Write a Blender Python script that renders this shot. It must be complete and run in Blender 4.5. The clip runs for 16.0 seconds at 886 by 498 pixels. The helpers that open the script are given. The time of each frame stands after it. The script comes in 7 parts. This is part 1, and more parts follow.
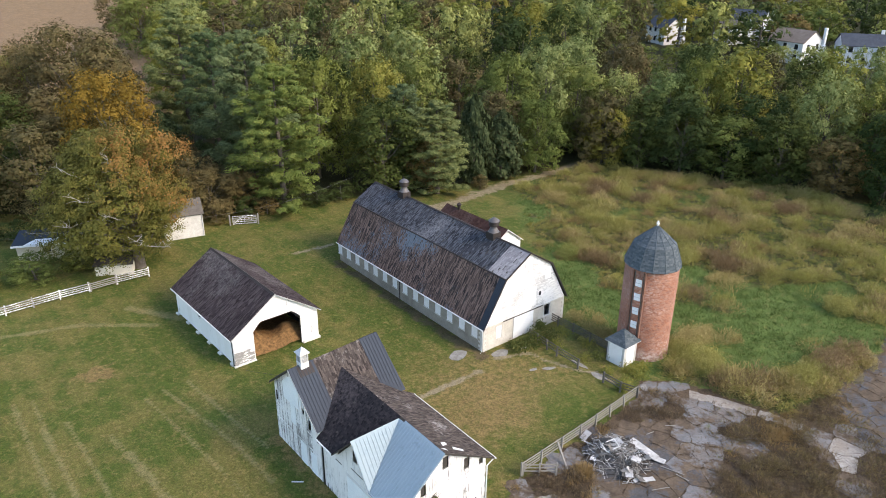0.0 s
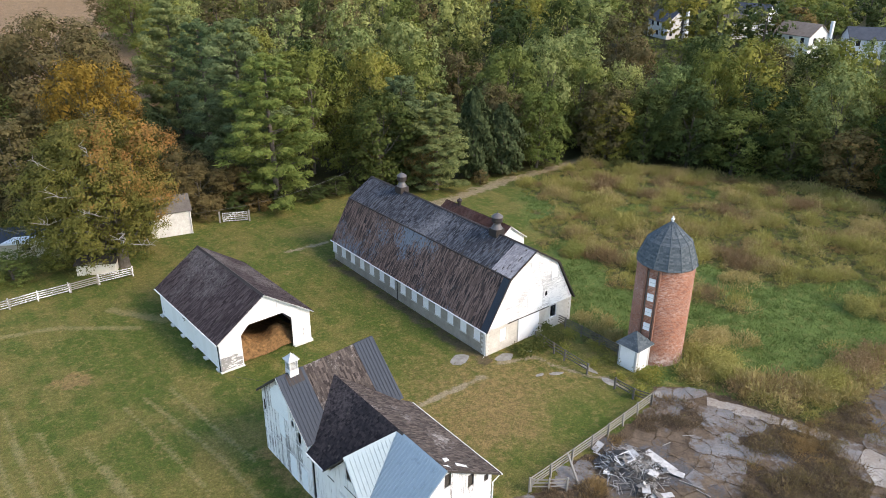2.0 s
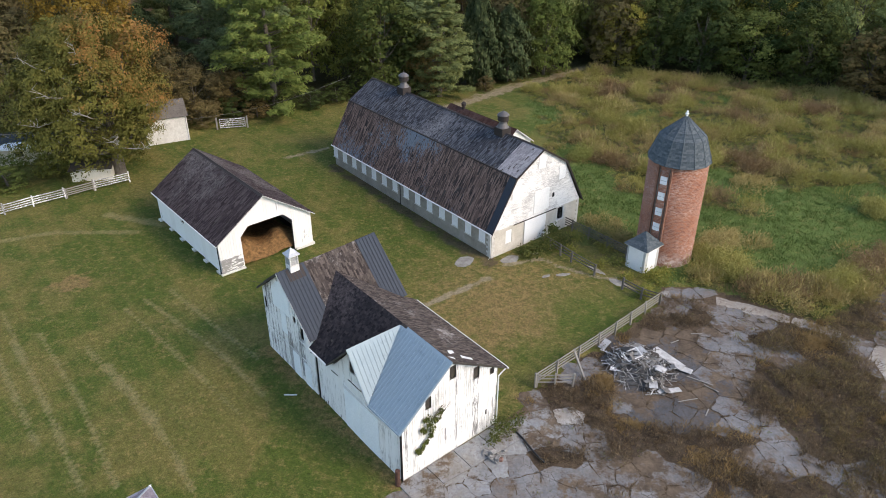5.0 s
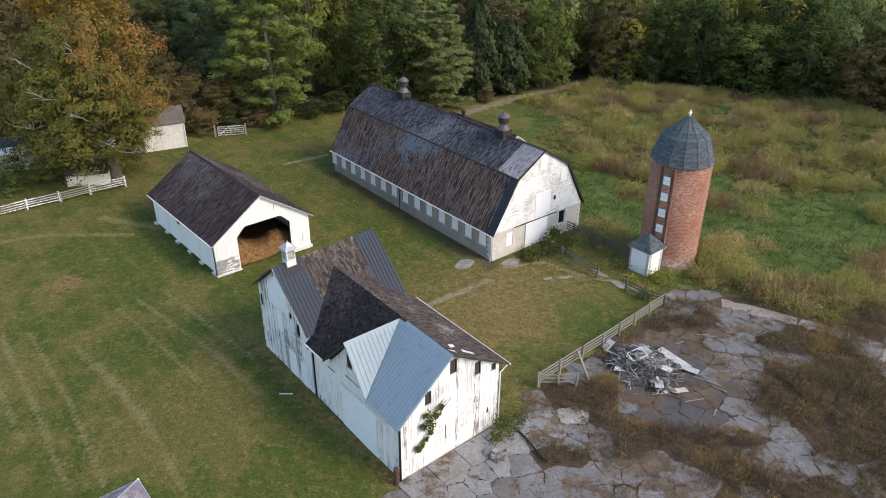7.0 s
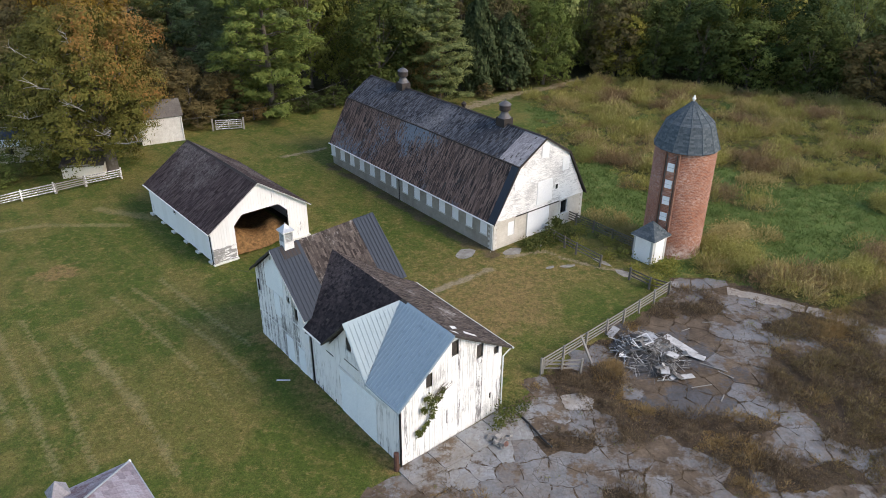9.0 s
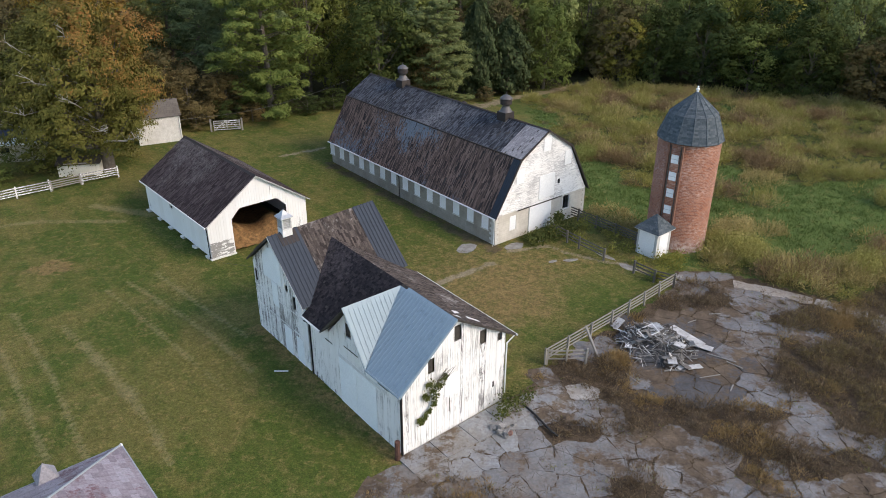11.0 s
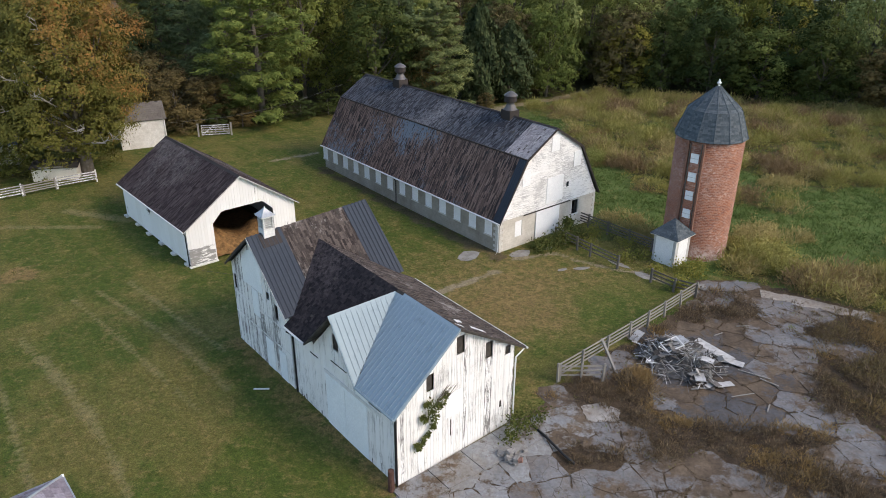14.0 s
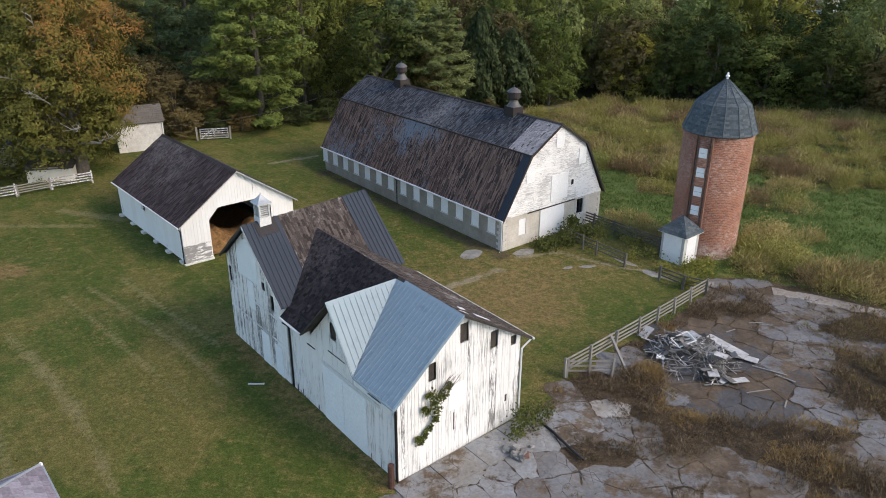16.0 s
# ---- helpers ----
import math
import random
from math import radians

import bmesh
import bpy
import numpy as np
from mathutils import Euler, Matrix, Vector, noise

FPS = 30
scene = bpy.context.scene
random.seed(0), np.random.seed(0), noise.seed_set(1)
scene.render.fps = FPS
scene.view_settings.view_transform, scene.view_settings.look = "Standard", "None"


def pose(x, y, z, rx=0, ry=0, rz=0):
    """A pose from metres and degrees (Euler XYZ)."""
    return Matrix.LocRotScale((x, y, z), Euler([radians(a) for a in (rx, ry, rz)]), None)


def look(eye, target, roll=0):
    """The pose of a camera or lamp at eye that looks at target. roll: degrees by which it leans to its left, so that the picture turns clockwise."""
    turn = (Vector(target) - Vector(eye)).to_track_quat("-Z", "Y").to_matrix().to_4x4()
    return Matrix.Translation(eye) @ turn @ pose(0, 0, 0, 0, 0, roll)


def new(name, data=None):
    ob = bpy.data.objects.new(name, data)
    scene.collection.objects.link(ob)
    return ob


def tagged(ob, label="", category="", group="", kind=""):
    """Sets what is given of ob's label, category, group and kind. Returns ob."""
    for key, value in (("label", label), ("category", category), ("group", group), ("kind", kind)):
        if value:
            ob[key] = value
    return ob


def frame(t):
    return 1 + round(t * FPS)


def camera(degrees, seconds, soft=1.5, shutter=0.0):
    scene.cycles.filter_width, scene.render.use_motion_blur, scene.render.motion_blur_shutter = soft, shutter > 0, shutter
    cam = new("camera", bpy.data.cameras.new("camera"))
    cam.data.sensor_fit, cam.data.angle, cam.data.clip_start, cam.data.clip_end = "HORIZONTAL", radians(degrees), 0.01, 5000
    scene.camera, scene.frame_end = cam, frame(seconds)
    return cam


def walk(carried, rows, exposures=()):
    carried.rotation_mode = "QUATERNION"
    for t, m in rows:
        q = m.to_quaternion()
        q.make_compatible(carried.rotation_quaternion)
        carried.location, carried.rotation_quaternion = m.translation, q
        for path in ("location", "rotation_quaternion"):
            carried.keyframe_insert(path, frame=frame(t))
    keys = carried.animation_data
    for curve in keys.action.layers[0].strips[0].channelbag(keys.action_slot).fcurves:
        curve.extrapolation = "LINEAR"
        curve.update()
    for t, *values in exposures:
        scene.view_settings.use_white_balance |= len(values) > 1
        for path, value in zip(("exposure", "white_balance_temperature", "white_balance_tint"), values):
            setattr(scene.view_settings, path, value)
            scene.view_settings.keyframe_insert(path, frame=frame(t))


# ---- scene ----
cam = camera(63.0, 16.0, soft=0.9)
PATH = [
    (0, (2.282, 0.57, 39.772), (2.23, 2.397, 38.961), 0.5),
    (0.5, (2.207, 1.33, 39.332), (2.156, 3.157, 38.52), 0.5),
    (1, (2.086, 2.307, 38.844), (2.037, 4.134, 38.031), 0.5),
    (1.5, (2.017, 3.372, 38.353), (1.969, 5.199, 37.54), 0.5),
    (2, (1.933, 4.508, 37.895), (1.887, 6.334, 37.081), 0.5),
    (2.5, (1.822, 5.109, 37.377), (1.775, 6.935, 36.563), 0.4),
    (3, (1.834, 5.26, 36.842), (1.784, 7.086, 36.028), 0.4),
    (3.5, (1.891, 5.322, 36.328), (1.839, 7.138, 35.491), 0.4),
    (4, (1.925, 5.23, 35.782), (1.873, 7.032, 34.916), 0.3),
    (4.5, (1.921, 5.238, 35.407), (1.868, 6.97, 34.409), 0.3),
    (4.7, (1.915, 5.244, 35.33), (1.862, 6.972, 34.325), 0.1),
    (7, (1.788, 5.224, 32.863), (1.738, 6.987, 31.919), 0.3),
    (7.5, (1.778, 5.25, 32.419), (1.728, 7.012, 31.473), 0.3),
    (8, (1.756, 5.314, 31.962), (1.707, 7.079, 31.022), 0.3),
    (8.5, (1.704, 5.352, 31.466), (1.656, 7.12, 30.531), 0.3),
    (11, (1.482, 5.423, 28.822), (1.437, 7.214, 27.935), 0.2),
    (11.5, (1.462, 5.459, 28.355), (1.418, 7.25, 27.466), 0.3),
    (12, (1.467, 5.86, 27.888), (1.423, 7.659, 27.013), 0.3),
    (12.5, (1.447, 6.508, 27.359), (1.404, 8.311, 26.495), 0.3),
    (13, (1.399, 7.448, 26.834), (1.356, 9.257, 25.983), 0.3),
    (13.5, (1.356, 8.578, 26.326), (1.313, 10.391, 25.483), 0.3),
    (14, (1.284, 9.444, 25.797), (1.242, 11.258, 24.957), 0.3),
    (14.5, (1.271, 9.691, 25.247), (1.227, 11.504, 24.406), 0.3),
    (15, (1.255, 9.776, 24.705), (1.211, 11.594, 23.874), 0.3),
    (15.5, (1.224, 9.917, 24.164), (1.179, 11.751, 23.366), 0.3),
    (16, (1.178, 10.138, 23.655), (1.133, 11.974, 22.863), 0.3),
]
walk(cam, [(t, look(eye, target, roll)) for t, eye, target, roll in PATH],
     exposures=[(0, 1.50, 6800, 10), (3.5, 1.44, 6800, 10), (4.7, 1.20, 6780, 10), (7, 1.09, 6750, 10), (11, 0.98, 6720, 10), (16, 0.90, 6720, 10)])

# ---- light ----
SUN_AZ, SUN_EL = -22.0, 38.0          # degrees: direction to the sun from +x towards +y, and its height
sd = Vector((math.cos(radians(SUN_AZ)) * math.cos(radians(SUN_EL)), math.sin(radians(SUN_AZ)) * math.cos(radians(SUN_EL)), math.sin(radians(SUN_EL))))
sun = new("sun", bpy.data.lights.new("sun", "SUN"))
sun.data.energy, sun.data.angle, sun.data.color = 1.2, radians(20), (1.0, 0.84, 0.70)
sun.matrix_world = look(sd * 100, (0, 0, 0))
world = bpy.data.worlds.new("sky")
scene.world = world
world.use_nodes = True
wt = world.node_tree
sky = wt.nodes.new("ShaderNodeTexSky")
sky.sky_type, sky.sun_disc = "NISHITA", False
sky.sun_elevation, sky.sun_rotation = radians(SUN_EL), radians(90 - SUN_AZ)
sky.air_density, sky.dust_density, sky.ozone_density = 1.1, 1.2, 1.6
wt.links.new(sky.outputs[0], wt.nodes["Background"].inputs[0])
wt.nodes["Background"].inputs[1].default_value = 0.15

rnd = random.Random(7)


# ---- material helpers ----
class Nodes:
    """A small writer of node materials."""

    def __init__(self, name, rough=0.85, metal=0.0, spec=0.3):
        self.m = bpy.data.materials.new(name)
        self.m.use_nodes = True
        self.t = self.m.node_tree
        self.b = self.t.nodes["Principled BSDF"]
        self.b.inputs["Roughness"].default_value = rough
        self.b.inputs["Metallic"].default_value = metal
        self.b.inputs["Specular IOR Level"].default_value = spec
        self.co = self.add("ShaderNodeTexCoord").outputs["Object"]

    def add(self, kind):
        return self.t.nodes.new(kind)

    def put(self, socket, value):
        if isinstance(value, bpy.types.NodeSocket):
            self.t.links.new(value, socket)
        elif isinstance(value, (tuple, list)) and len(value) == 3 and socket.type == "RGBA":
            socket.default_value = (*value, 1)
        else:
            socket.default_value = value

    def scaled(self, sx, sy, sz, vec=None):
        n = self.add("ShaderNodeVectorMath")
        n.operation = "MULTIPLY"
        self.put(n.inputs[0], vec or self.co)
        n.inputs[1].default_value = (sx, sy, sz)
        return n.outputs[0]

    def noise(self, scale, detail=4, rough=0.6, vec=None):
        n = self.add("ShaderNodeTexNoise")
        self.put(n.inputs["Vector"], vec or self.co)
        n.inputs["Scale"].default_value, n.inputs["Detail"].default_value, n.inputs["Roughness"].default_value = scale, detail, rough
        return n.outputs["Fac"]

    def voronoi(self, scale, vec=None, feature="F1"):
        n = self.add("ShaderNodeTexVoronoi")
        n.feature = feature
        self.put(n.inputs["Vector"], vec or self.co)
        n.inputs["Scale"].default_value = scale
        return n.outputs["Distance"]

    def step(self, fac, a, b):
        n = self.add("ShaderNodeMapRange")
        self.put(n.inputs["Value"], fac)
        n.inputs["From Min"].default_value, n.inputs["From Max"].default_value = a, b
        return n.outputs["Result"]

    def math(self, op, a, b=0.0):
        n = self.add("ShaderNodeMath")
        n.operation = op
        self.put(n.inputs[0], a)
        self.put(n.inputs[1], b)
        return n.outputs[0]

    def mix(self, fac, a, b, how="MIX"):
        n = self.add("ShaderNodeMix")
        n.data_type, n.blend_type = "RGBA", how
        self.put(n.inputs[0], fac)
        self.put(n.inputs[6], a)
        self.put(n.inputs[7], b)
        return n.outputs[2]

    def ramp(self, fac, *stops):
        n = self.add("ShaderNodeValToRGB")
        e = n.color_ramp.elements
        while len(e) < len(stops):
            e.new(0.5)
        for el, (p, c) in zip(e, stops):
            el.position, el.color = p, (*c, 1)
        self.put(n.inputs[0], fac)
        return n.outputs[0]

    def island(self):
        return self.add("ShaderNodeNewGeometry").outputs["Random Per Island"]

    def piece(self):
        return self.add("ShaderNodeObjectInfo").outputs["Random"]

    def attr(self, name):
        n = self.add("ShaderNodeAttribute")
        n.attribute_name = name
        return n

    def done(self, colour, bump=None, strength=0.4, dist=0.02, rough=None):
        self.put(self.b.inputs["Base Color"], colour)
        if bump is not None:
            n = self.add("ShaderNodeBump")
            n.inputs["Strength"].default_value, n.inputs["Distance"].default_value = strength, dist
            self.put(n.inputs["Height"], bump)
            self.t.links.new(n.outputs[0], self.b.inputs["Normal"])
        if rough is not None:
            self.put(self.b.inputs["Roughness"], rough)
        return self.m


# ---- materials ----
def shingle_material(name, c1, c2, c3, worn, worn_at=0.62, patch=0.12, rough=0.92):
    n = Nodes(name, rough, 0, 0.12)
    tone = n.ramp(n.island(), (0.0, c1), (0.45, c2), (1.0, c3))
    streak = n.noise(1.0, 5, 0.65, n.scaled(5.0, 5.0, 0.9))
    big = n.noise(patch, 3, 0.6)
    tone = n.mix(n.step(n.math("MULTIPLY", streak, n.step(big, 0.3, 0.7)), 0.34, worn_at), tone, worn)
    tone = n.mix(0.45, tone, n.ramp(n.noise(9.0, 3), (0.3, (0.45, 0.45, 0.45)), (0.7, (1.3, 1.28, 1.25))), "MULTIPLY")
    return n.done(tone, n.noise(30, 3), 0.5, 0.01)


SH_RUST = shingle_material("weathered_brown_shingle", (0.034, 0.029, 0.029), (0.125, 0.083, 0.068), (0.245, 0.165, 0.132), (0.18, 0.200, 0.230), 0.45)
SH_DARK = shingle_material("weathered_dark_shingle", (0.021, 0.022, 0.027), (0.051, 0.054, 0.065), (0.115, 0.121, 0.138), (0.20, 0.20, 0.212), 0.66)
SH_SHED = shingle_material("purple_brown_shingle", (0.026, 0.019, 0.020), (0.046, 0.035, 0.037), (0.084, 0.066, 0.066), (0.17, 0.155, 0.15), 0.70)
SH_BLACK = shingle_material("black_shingle", (0.012, 0.011, 0.014), (0.022, 0.020, 0.023), (0.040, 0.034, 0.036), (0.12, 0.10, 0.10), 0.72)
SH_PEEL = shingle_material("peeling_brown_shingle", (0.036, 0.029, 0.027), (0.074, 0.060, 0.053), (0.125, 0.102, 0.090), (0.34, 0.315, 0.295), 0.58, 0.3)
SH_SLATE = shingle_material("blue_grey_shingle", (0.060, 0.075, 0.085), (0.085, 0.102, 0.115), (0.115, 0.133, 0.145), (0.16, 0.17, 0.18), 0.75)
SH_PATCH = shingle_material("pale_grey_shingle", (0.20, 0.19, 0.20), (0.28, 0.265, 0.275), (0.36, 0.34, 0.35), (0.13, 0.13, 0.13), 0.66)
SH_TIN = shingle_material("faded_purple_tin_shingle", (0.20, 0.17, 0.19), (0.27, 0.23, 0.25), (0.33, 0.30, 0.33), (0.17, 0.10, 0.11), 0.50, 0.6, 0.5)


def sheet_metal(name, c1, c2, rough=0.45, metal=0.0):
    n = Nodes(name, rough, metal, 0.3)
    col = n.mix(n.noise(0.5, 5, 0.65), c1, c2)
    col = n.mix(n.step(n.noise(1.0, 5, 0.7, n.scaled(3, 3, 0.6)), 0.55, 0.85), col, tuple(0.7 * v for v in c1))
    return n.done(col, n.noise(2.2, 2), 0.12, 0.03)


TIN_DARK = sheet_metal("dark_slate_metal", (0.024, 0.032, 0.046), (0.035, 0.045, 0.061), 0.62)
TIN_BLUE = sheet_metal("blue_grey_metal", (0.178, 0.250, 0.300), (0.228, 0.300, 0.352), 0.45)
TIN_PALE = sheet_metal("pale_blue_metal", (0.22, 0.29, 0.325), (0.275, 0.34, 0.375), 0.5)
TIN_GREY = sheet_metal("galvanised_metal", (0.30, 0.32, 0.34), (0.42, 0.44, 0.46), 0.45, 0.4)
TIN_RUST = sheet_metal("dark_rusty_metal", (0.022, 0.020, 0.019), (0.055, 0.042, 0.037), 0.7, 0.1)
TIN_VENT = sheet_metal("weathered_vent_metal", (0.065, 0.062, 0.064), (0.17, 0.155, 0.15), 0.55, 0.3)
GUTTER = sheet_metal("white_gutter", (0.62, 0.63, 0.62), (0.72, 0.72, 0.70), 0.5)


def painted_wood(name, peel, sx, sz, base=(0.83, 0.82, 0.80), bare=(0.185, 0.178, 0.17)):
    """White paint that flakes off along the grain; peel is how much of it is gone."""
    n = Nodes(name, 0.75)
    off = n.add("ShaderNodeVectorMath")
    off.operation = "ADD"
    n.t.links.new(n.co, off.inputs[0])
    shift = n.add("ShaderNodeCombineXYZ")
    n.put(shift.inputs[0], n.math("MULTIPLY", n.piece(), 13.0))
    n.put(shift.inputs[2], n.math("MULTIPLY", n.piece(), 31.0))
    n.t.links.new(shift.outputs[0], off.inputs[1])
    v = off.outputs[0]
    grain = n.noise(1.0, 6, 0.68, n.scaled(sx, sx, sz, v))
    where = n.noise(0.45, 4, 0.6)
    flake = n.math("ADD", n.math("MULTIPLY", grain, 0.62), n.math("MULTIPLY", where, 0.38))
    edge = 0.66 - 0.28 * peel
    worn = n.step(flake, edge, edge + 0.05)
    white = n.mix(n.noise(2.0, 4), tuple(0.90 * c for c in base), base)
    white = n.mix(n.math("MULTIPLY", n.piece(), 0.35), white, (0.66, 0.64, 0.60))
    wood = n.mix(n.noise(1.0, 4, 0.6, n.scaled(22, 22, 1.5, v)), bare, tuple(1.9 * c for c in bare))
    return n.done(n.mix(worn, white, wood), n.math("SUBTRACT", grain, worn), 0.35, 0.012)


BOARD = painted_wood("flaking_white_boards", 0.46, 26.0, 0.8, bare=(0.24, 0.232, 0.22))
BOARD_BAD = painted_wood("badly_peeled_white_boards", 0.66, 22.0, 1.6, bare=(0.14, 0.135, 0.13))
BOARD_GOOD = painted_wood("white_painted_boards", 0.22, 9.0, 0.6)
CLAP = painted_wood("flaking_white_clapboard", 0.60, 1.4, 30.0, bare=(0.30, 0.295, 0.29))
FENCE_WHITE = painted_wood("white_fence_boards", 0.75, 6.0, 6.0)
FENCE_GREY = painted_wood("pale_weathered_fence_boards", 1.1, 5.0, 5.0, (0.40, 0.385, 0.355), (0.17, 0.157, 0.137))
FENCE_DARK = painted_wood("dark_weathered_fence_boards", 1.6, 5.0, 5.0, (0.30, 0.28, 0.25), (0.085, 0.077, 0.066))


def plain(name, c1, c2, scale=2.0, rough=0.8, bump=0.2, fine=14.0):
    n = Nodes(name, rough)
    col = n.mix(n.step(n.noise(scale, 5, 0.65), 0.3, 0.7), c1, c2)
    col = n.mix(0.3, col, n.ramp(n.noise(fine, 3), (0.3, (0.6, 0.6, 0.6)), (0.7, (1.2, 1.2, 1.2))), "MULTIPLY")
    return n.done(col, n.noise(fine, 4), bump, 0.02)


WHITE_PANEL = plain("fresh_white_panel", (0.76, 0.77, 0.77), (0.84, 0.84, 0.83), 1.5, 0.6, 0.05)
PLY_BLUE = plain("white_primed_plywood", (0.76, 0.79, 0.80), (0.84, 0.86, 0.86), 0.8, 0.7, 0.05)
TRIM = plain("weathered_white_trim", (0.55, 0.54, 0.52), (0.76, 0.75, 0.73), 1.6, 0.7, 0.1)
DARK_WOOD = plain("dark_old_timber", (0.030, 0.026, 0.023), (0.075, 0.065, 0.055), 2.0, 0.85, 0.3)
INSIDE = plain("dusty_interior_boards", (0.09, 0.075, 0.06), (0.16, 0.13, 0.10), 1.0, 0.9, 0.2)
LOUVRE = plain("weathered_grey_louvres", (0.32, 0.32, 0.31), (0.55, 0.55, 0.54), 3.0, 0.8, 0.2)
GLASS_DARK = plain("dusty_dark_pane", (0.010, 0.011, 0.013), (0.025, 0.027, 0.030), 1.5, 0.25, 0.02)
STUCCO = plain("tan_stucco", (0.42, 0.36, 0.26), (0.55, 0.49, 0.38), 0.8, 0.9, 0.3)
STONE_WASH = plain("whitewashed_stone", (0.55, 0.53, 0.48), (0.75, 0.73, 0.68), 1.4, 0.9, 0.5, 8.0)
RUBBLE = plain("broken_concrete", (0.17, 0.16, 0.15), (0.34, 0.325, 0.305), 2.0, 0.9, 0.5)
BRICK_RED = plain("loose_red_brick", (0.20, 0.11, 0.085), (0.30, 0.17, 0.13), 4.0, 0.9, 0.3)
PIPE = plain("black_pipe", (0.012, 0.012, 0.013), (0.03, 0.03, 0.03), 2.0, 0.5, 0.1)
HAY = plain("golden_hay", (0.085, 0.046, 0.018), (0.27, 0.150, 0.058), 3.5, 0.95, 1.0, 16.0)
BARK = plain("grey_brown_bark", (0.070, 0.058, 0.046), (0.16, 0.14, 0.115), 2.5, 0.95, 0.8, 9.0)
BARK_PALE = plain("pale_bare_limb_bark", (0.22, 0.205, 0.18), (0.36, 0.335, 0.30), 2.0, 0.9, 0.4)
WIRE = plain("grey_cable", (0.10, 0.10, 0.10), (0.16, 0.16, 0.16), 2.0, 0.6, 0.0)
SIDING = plain("pale_house_siding", (0.66, 0.65, 0.62), (0.76, 0.75, 0.72), 0.6, 0.7, 0.1)
SIDING_GREY = plain("grey_house_siding", (0.44, 0.48, 0.52), (0.52, 0.56, 0.60), 0.6, 0.7, 0.1)
ROOF_TAN = plain("tan_asphalt_roof", (0.16, 0.125, 0.10), (0.24, 0.19, 0.155), 1.0, 0.9, 0.3)
ROOF_NAVY = plain("dark_asphalt_roof", (0.035, 0.042, 0.058), (0.060, 0.068, 0.085), 1.0, 0.9, 0.3)


def block_material(name, c1, c2):
    n = Nodes(name, 0.92)
    col = n.mix(n.step(n.noise(0.8, 5, 0.7), 0.3, 0.72), c1, c2)
    tex = n.add("ShaderNodeTexBrick")
    n.put(tex.inputs["Vector"], n.scaled(1, 1, 1))
    sep = n.add("ShaderNodeSeparateXYZ")
    n.put(sep.inputs[0], n.co)
    com = n.add("ShaderNodeCombineXYZ")
    n.put(com.inputs[0], n.math("ADD", sep.outputs[0], sep.outputs[1]))
    n.put(com.inputs[1], sep.outputs[2])
    n.put(tex.inputs["Vector"], com.outputs[0])
    tex.inputs["Scale"].default_value, tex.inputs["Brick Width"].default_value, tex.inputs["Row Height"].default_value = 1.0, 0.42, 0.21
    tex.inputs["Mortar Size"].default_value = 0.012
    tex.inputs["Color1"].default_value, tex.inputs["Color2"].default_value, tex.inputs["Mortar"].default_value = (1, 1, 1, 1), (0.90, 0.90, 0.90, 1), (0.72, 0.7, 0.68, 1)
    return n.done(n.mix(0.5, col, tex.outputs["Color"], "MULTIPLY"), n.math("ADD", n.noise(9, 4), n.math("MULTIPLY", tex.outputs["Fac"], -1.0)), 0.4, 0.02)


BLOCK = block_material("parged_block", (0.235, 0.212, 0.172), (0.38, 0.35, 0.30))
BLOCK_PALE = block_material("limewashed_block", (0.46, 0.425, 0.36), (0.66, 0.62, 0.55))
QUOIN = plain("pale_quoin_block", (0.50, 0.48, 0.43), (0.64, 0.62, 0.57), 2.0, 0.9, 0.4)


def brick_material(radius):
    """Running bond laid round a cylinder, with pale lime bloom and worn faces."""
    n = Nodes("silo_brick", 0.9)
    sep = n.add("ShaderNodeSeparateXYZ")
    n.put(sep.inputs[0], n.co)
    ang = n.math("ARCTAN2", sep.outputs[1], sep.outputs[0])
    com = n.add("ShaderNodeCombineXYZ")
    n.put(com.inputs[0], n.math("MULTIPLY", ang, radius))
    n.put(com.inputs[1], sep.outputs[2])
    tex = n.add("ShaderNodeTexBrick")
    n.put(tex.inputs["Vector"], com.outputs[0])
    tex.inputs["Scale"].default_value, tex.inputs["Brick Width"].default_value, tex.inputs["Row Height"].default_value = 1.0, 0.30, 0.135
    tex.inputs["Mortar Size"].default_value, tex.inputs["Mortar Smooth"].default_value = 0.012, 0.3
    tex.inputs["Color1"].default_value, tex.inputs["Color2"].default_value, tex.inputs["Mortar"].default_value = (0.28, 0.108, 0.058, 1), (0.145, 0.058, 0.038, 1), (0.33, 0.215, 0.16, 1)
    col = n.mix(n.math("MULTIPLY", n.step(n.noise(0.35, 5, 0.65), 0.35, 0.75), 0.55), tex.outputs["Color"], (0.30, 0.125, 0.07))
    bloom = n.math("MULTIPLY", n.step(n.noise(3.6, 6, 0.8, n.scaled(1, 1, 2.2)), 0.47, 0.66), n.step(n.noise(0.34, 3), 0.36, 0.60))
    foot = n.math("MULTIPLY", n.step(sep.outputs[2], 1.7, 0.5), n.step(n.noise(2.2, 5, 0.7), 0.42, 0.6))
    col = n.mix(n.math("MAXIMUM", n.math("MULTIPLY", bloom, 0.75), foot), col, (0.55, 0.44, 0.38))
    return n.done(col, n.math("ADD", n.noise(12, 4), n.math("MULTIPLY", tex.outputs["Fac"], -1.2)), 0.5, 0.02)


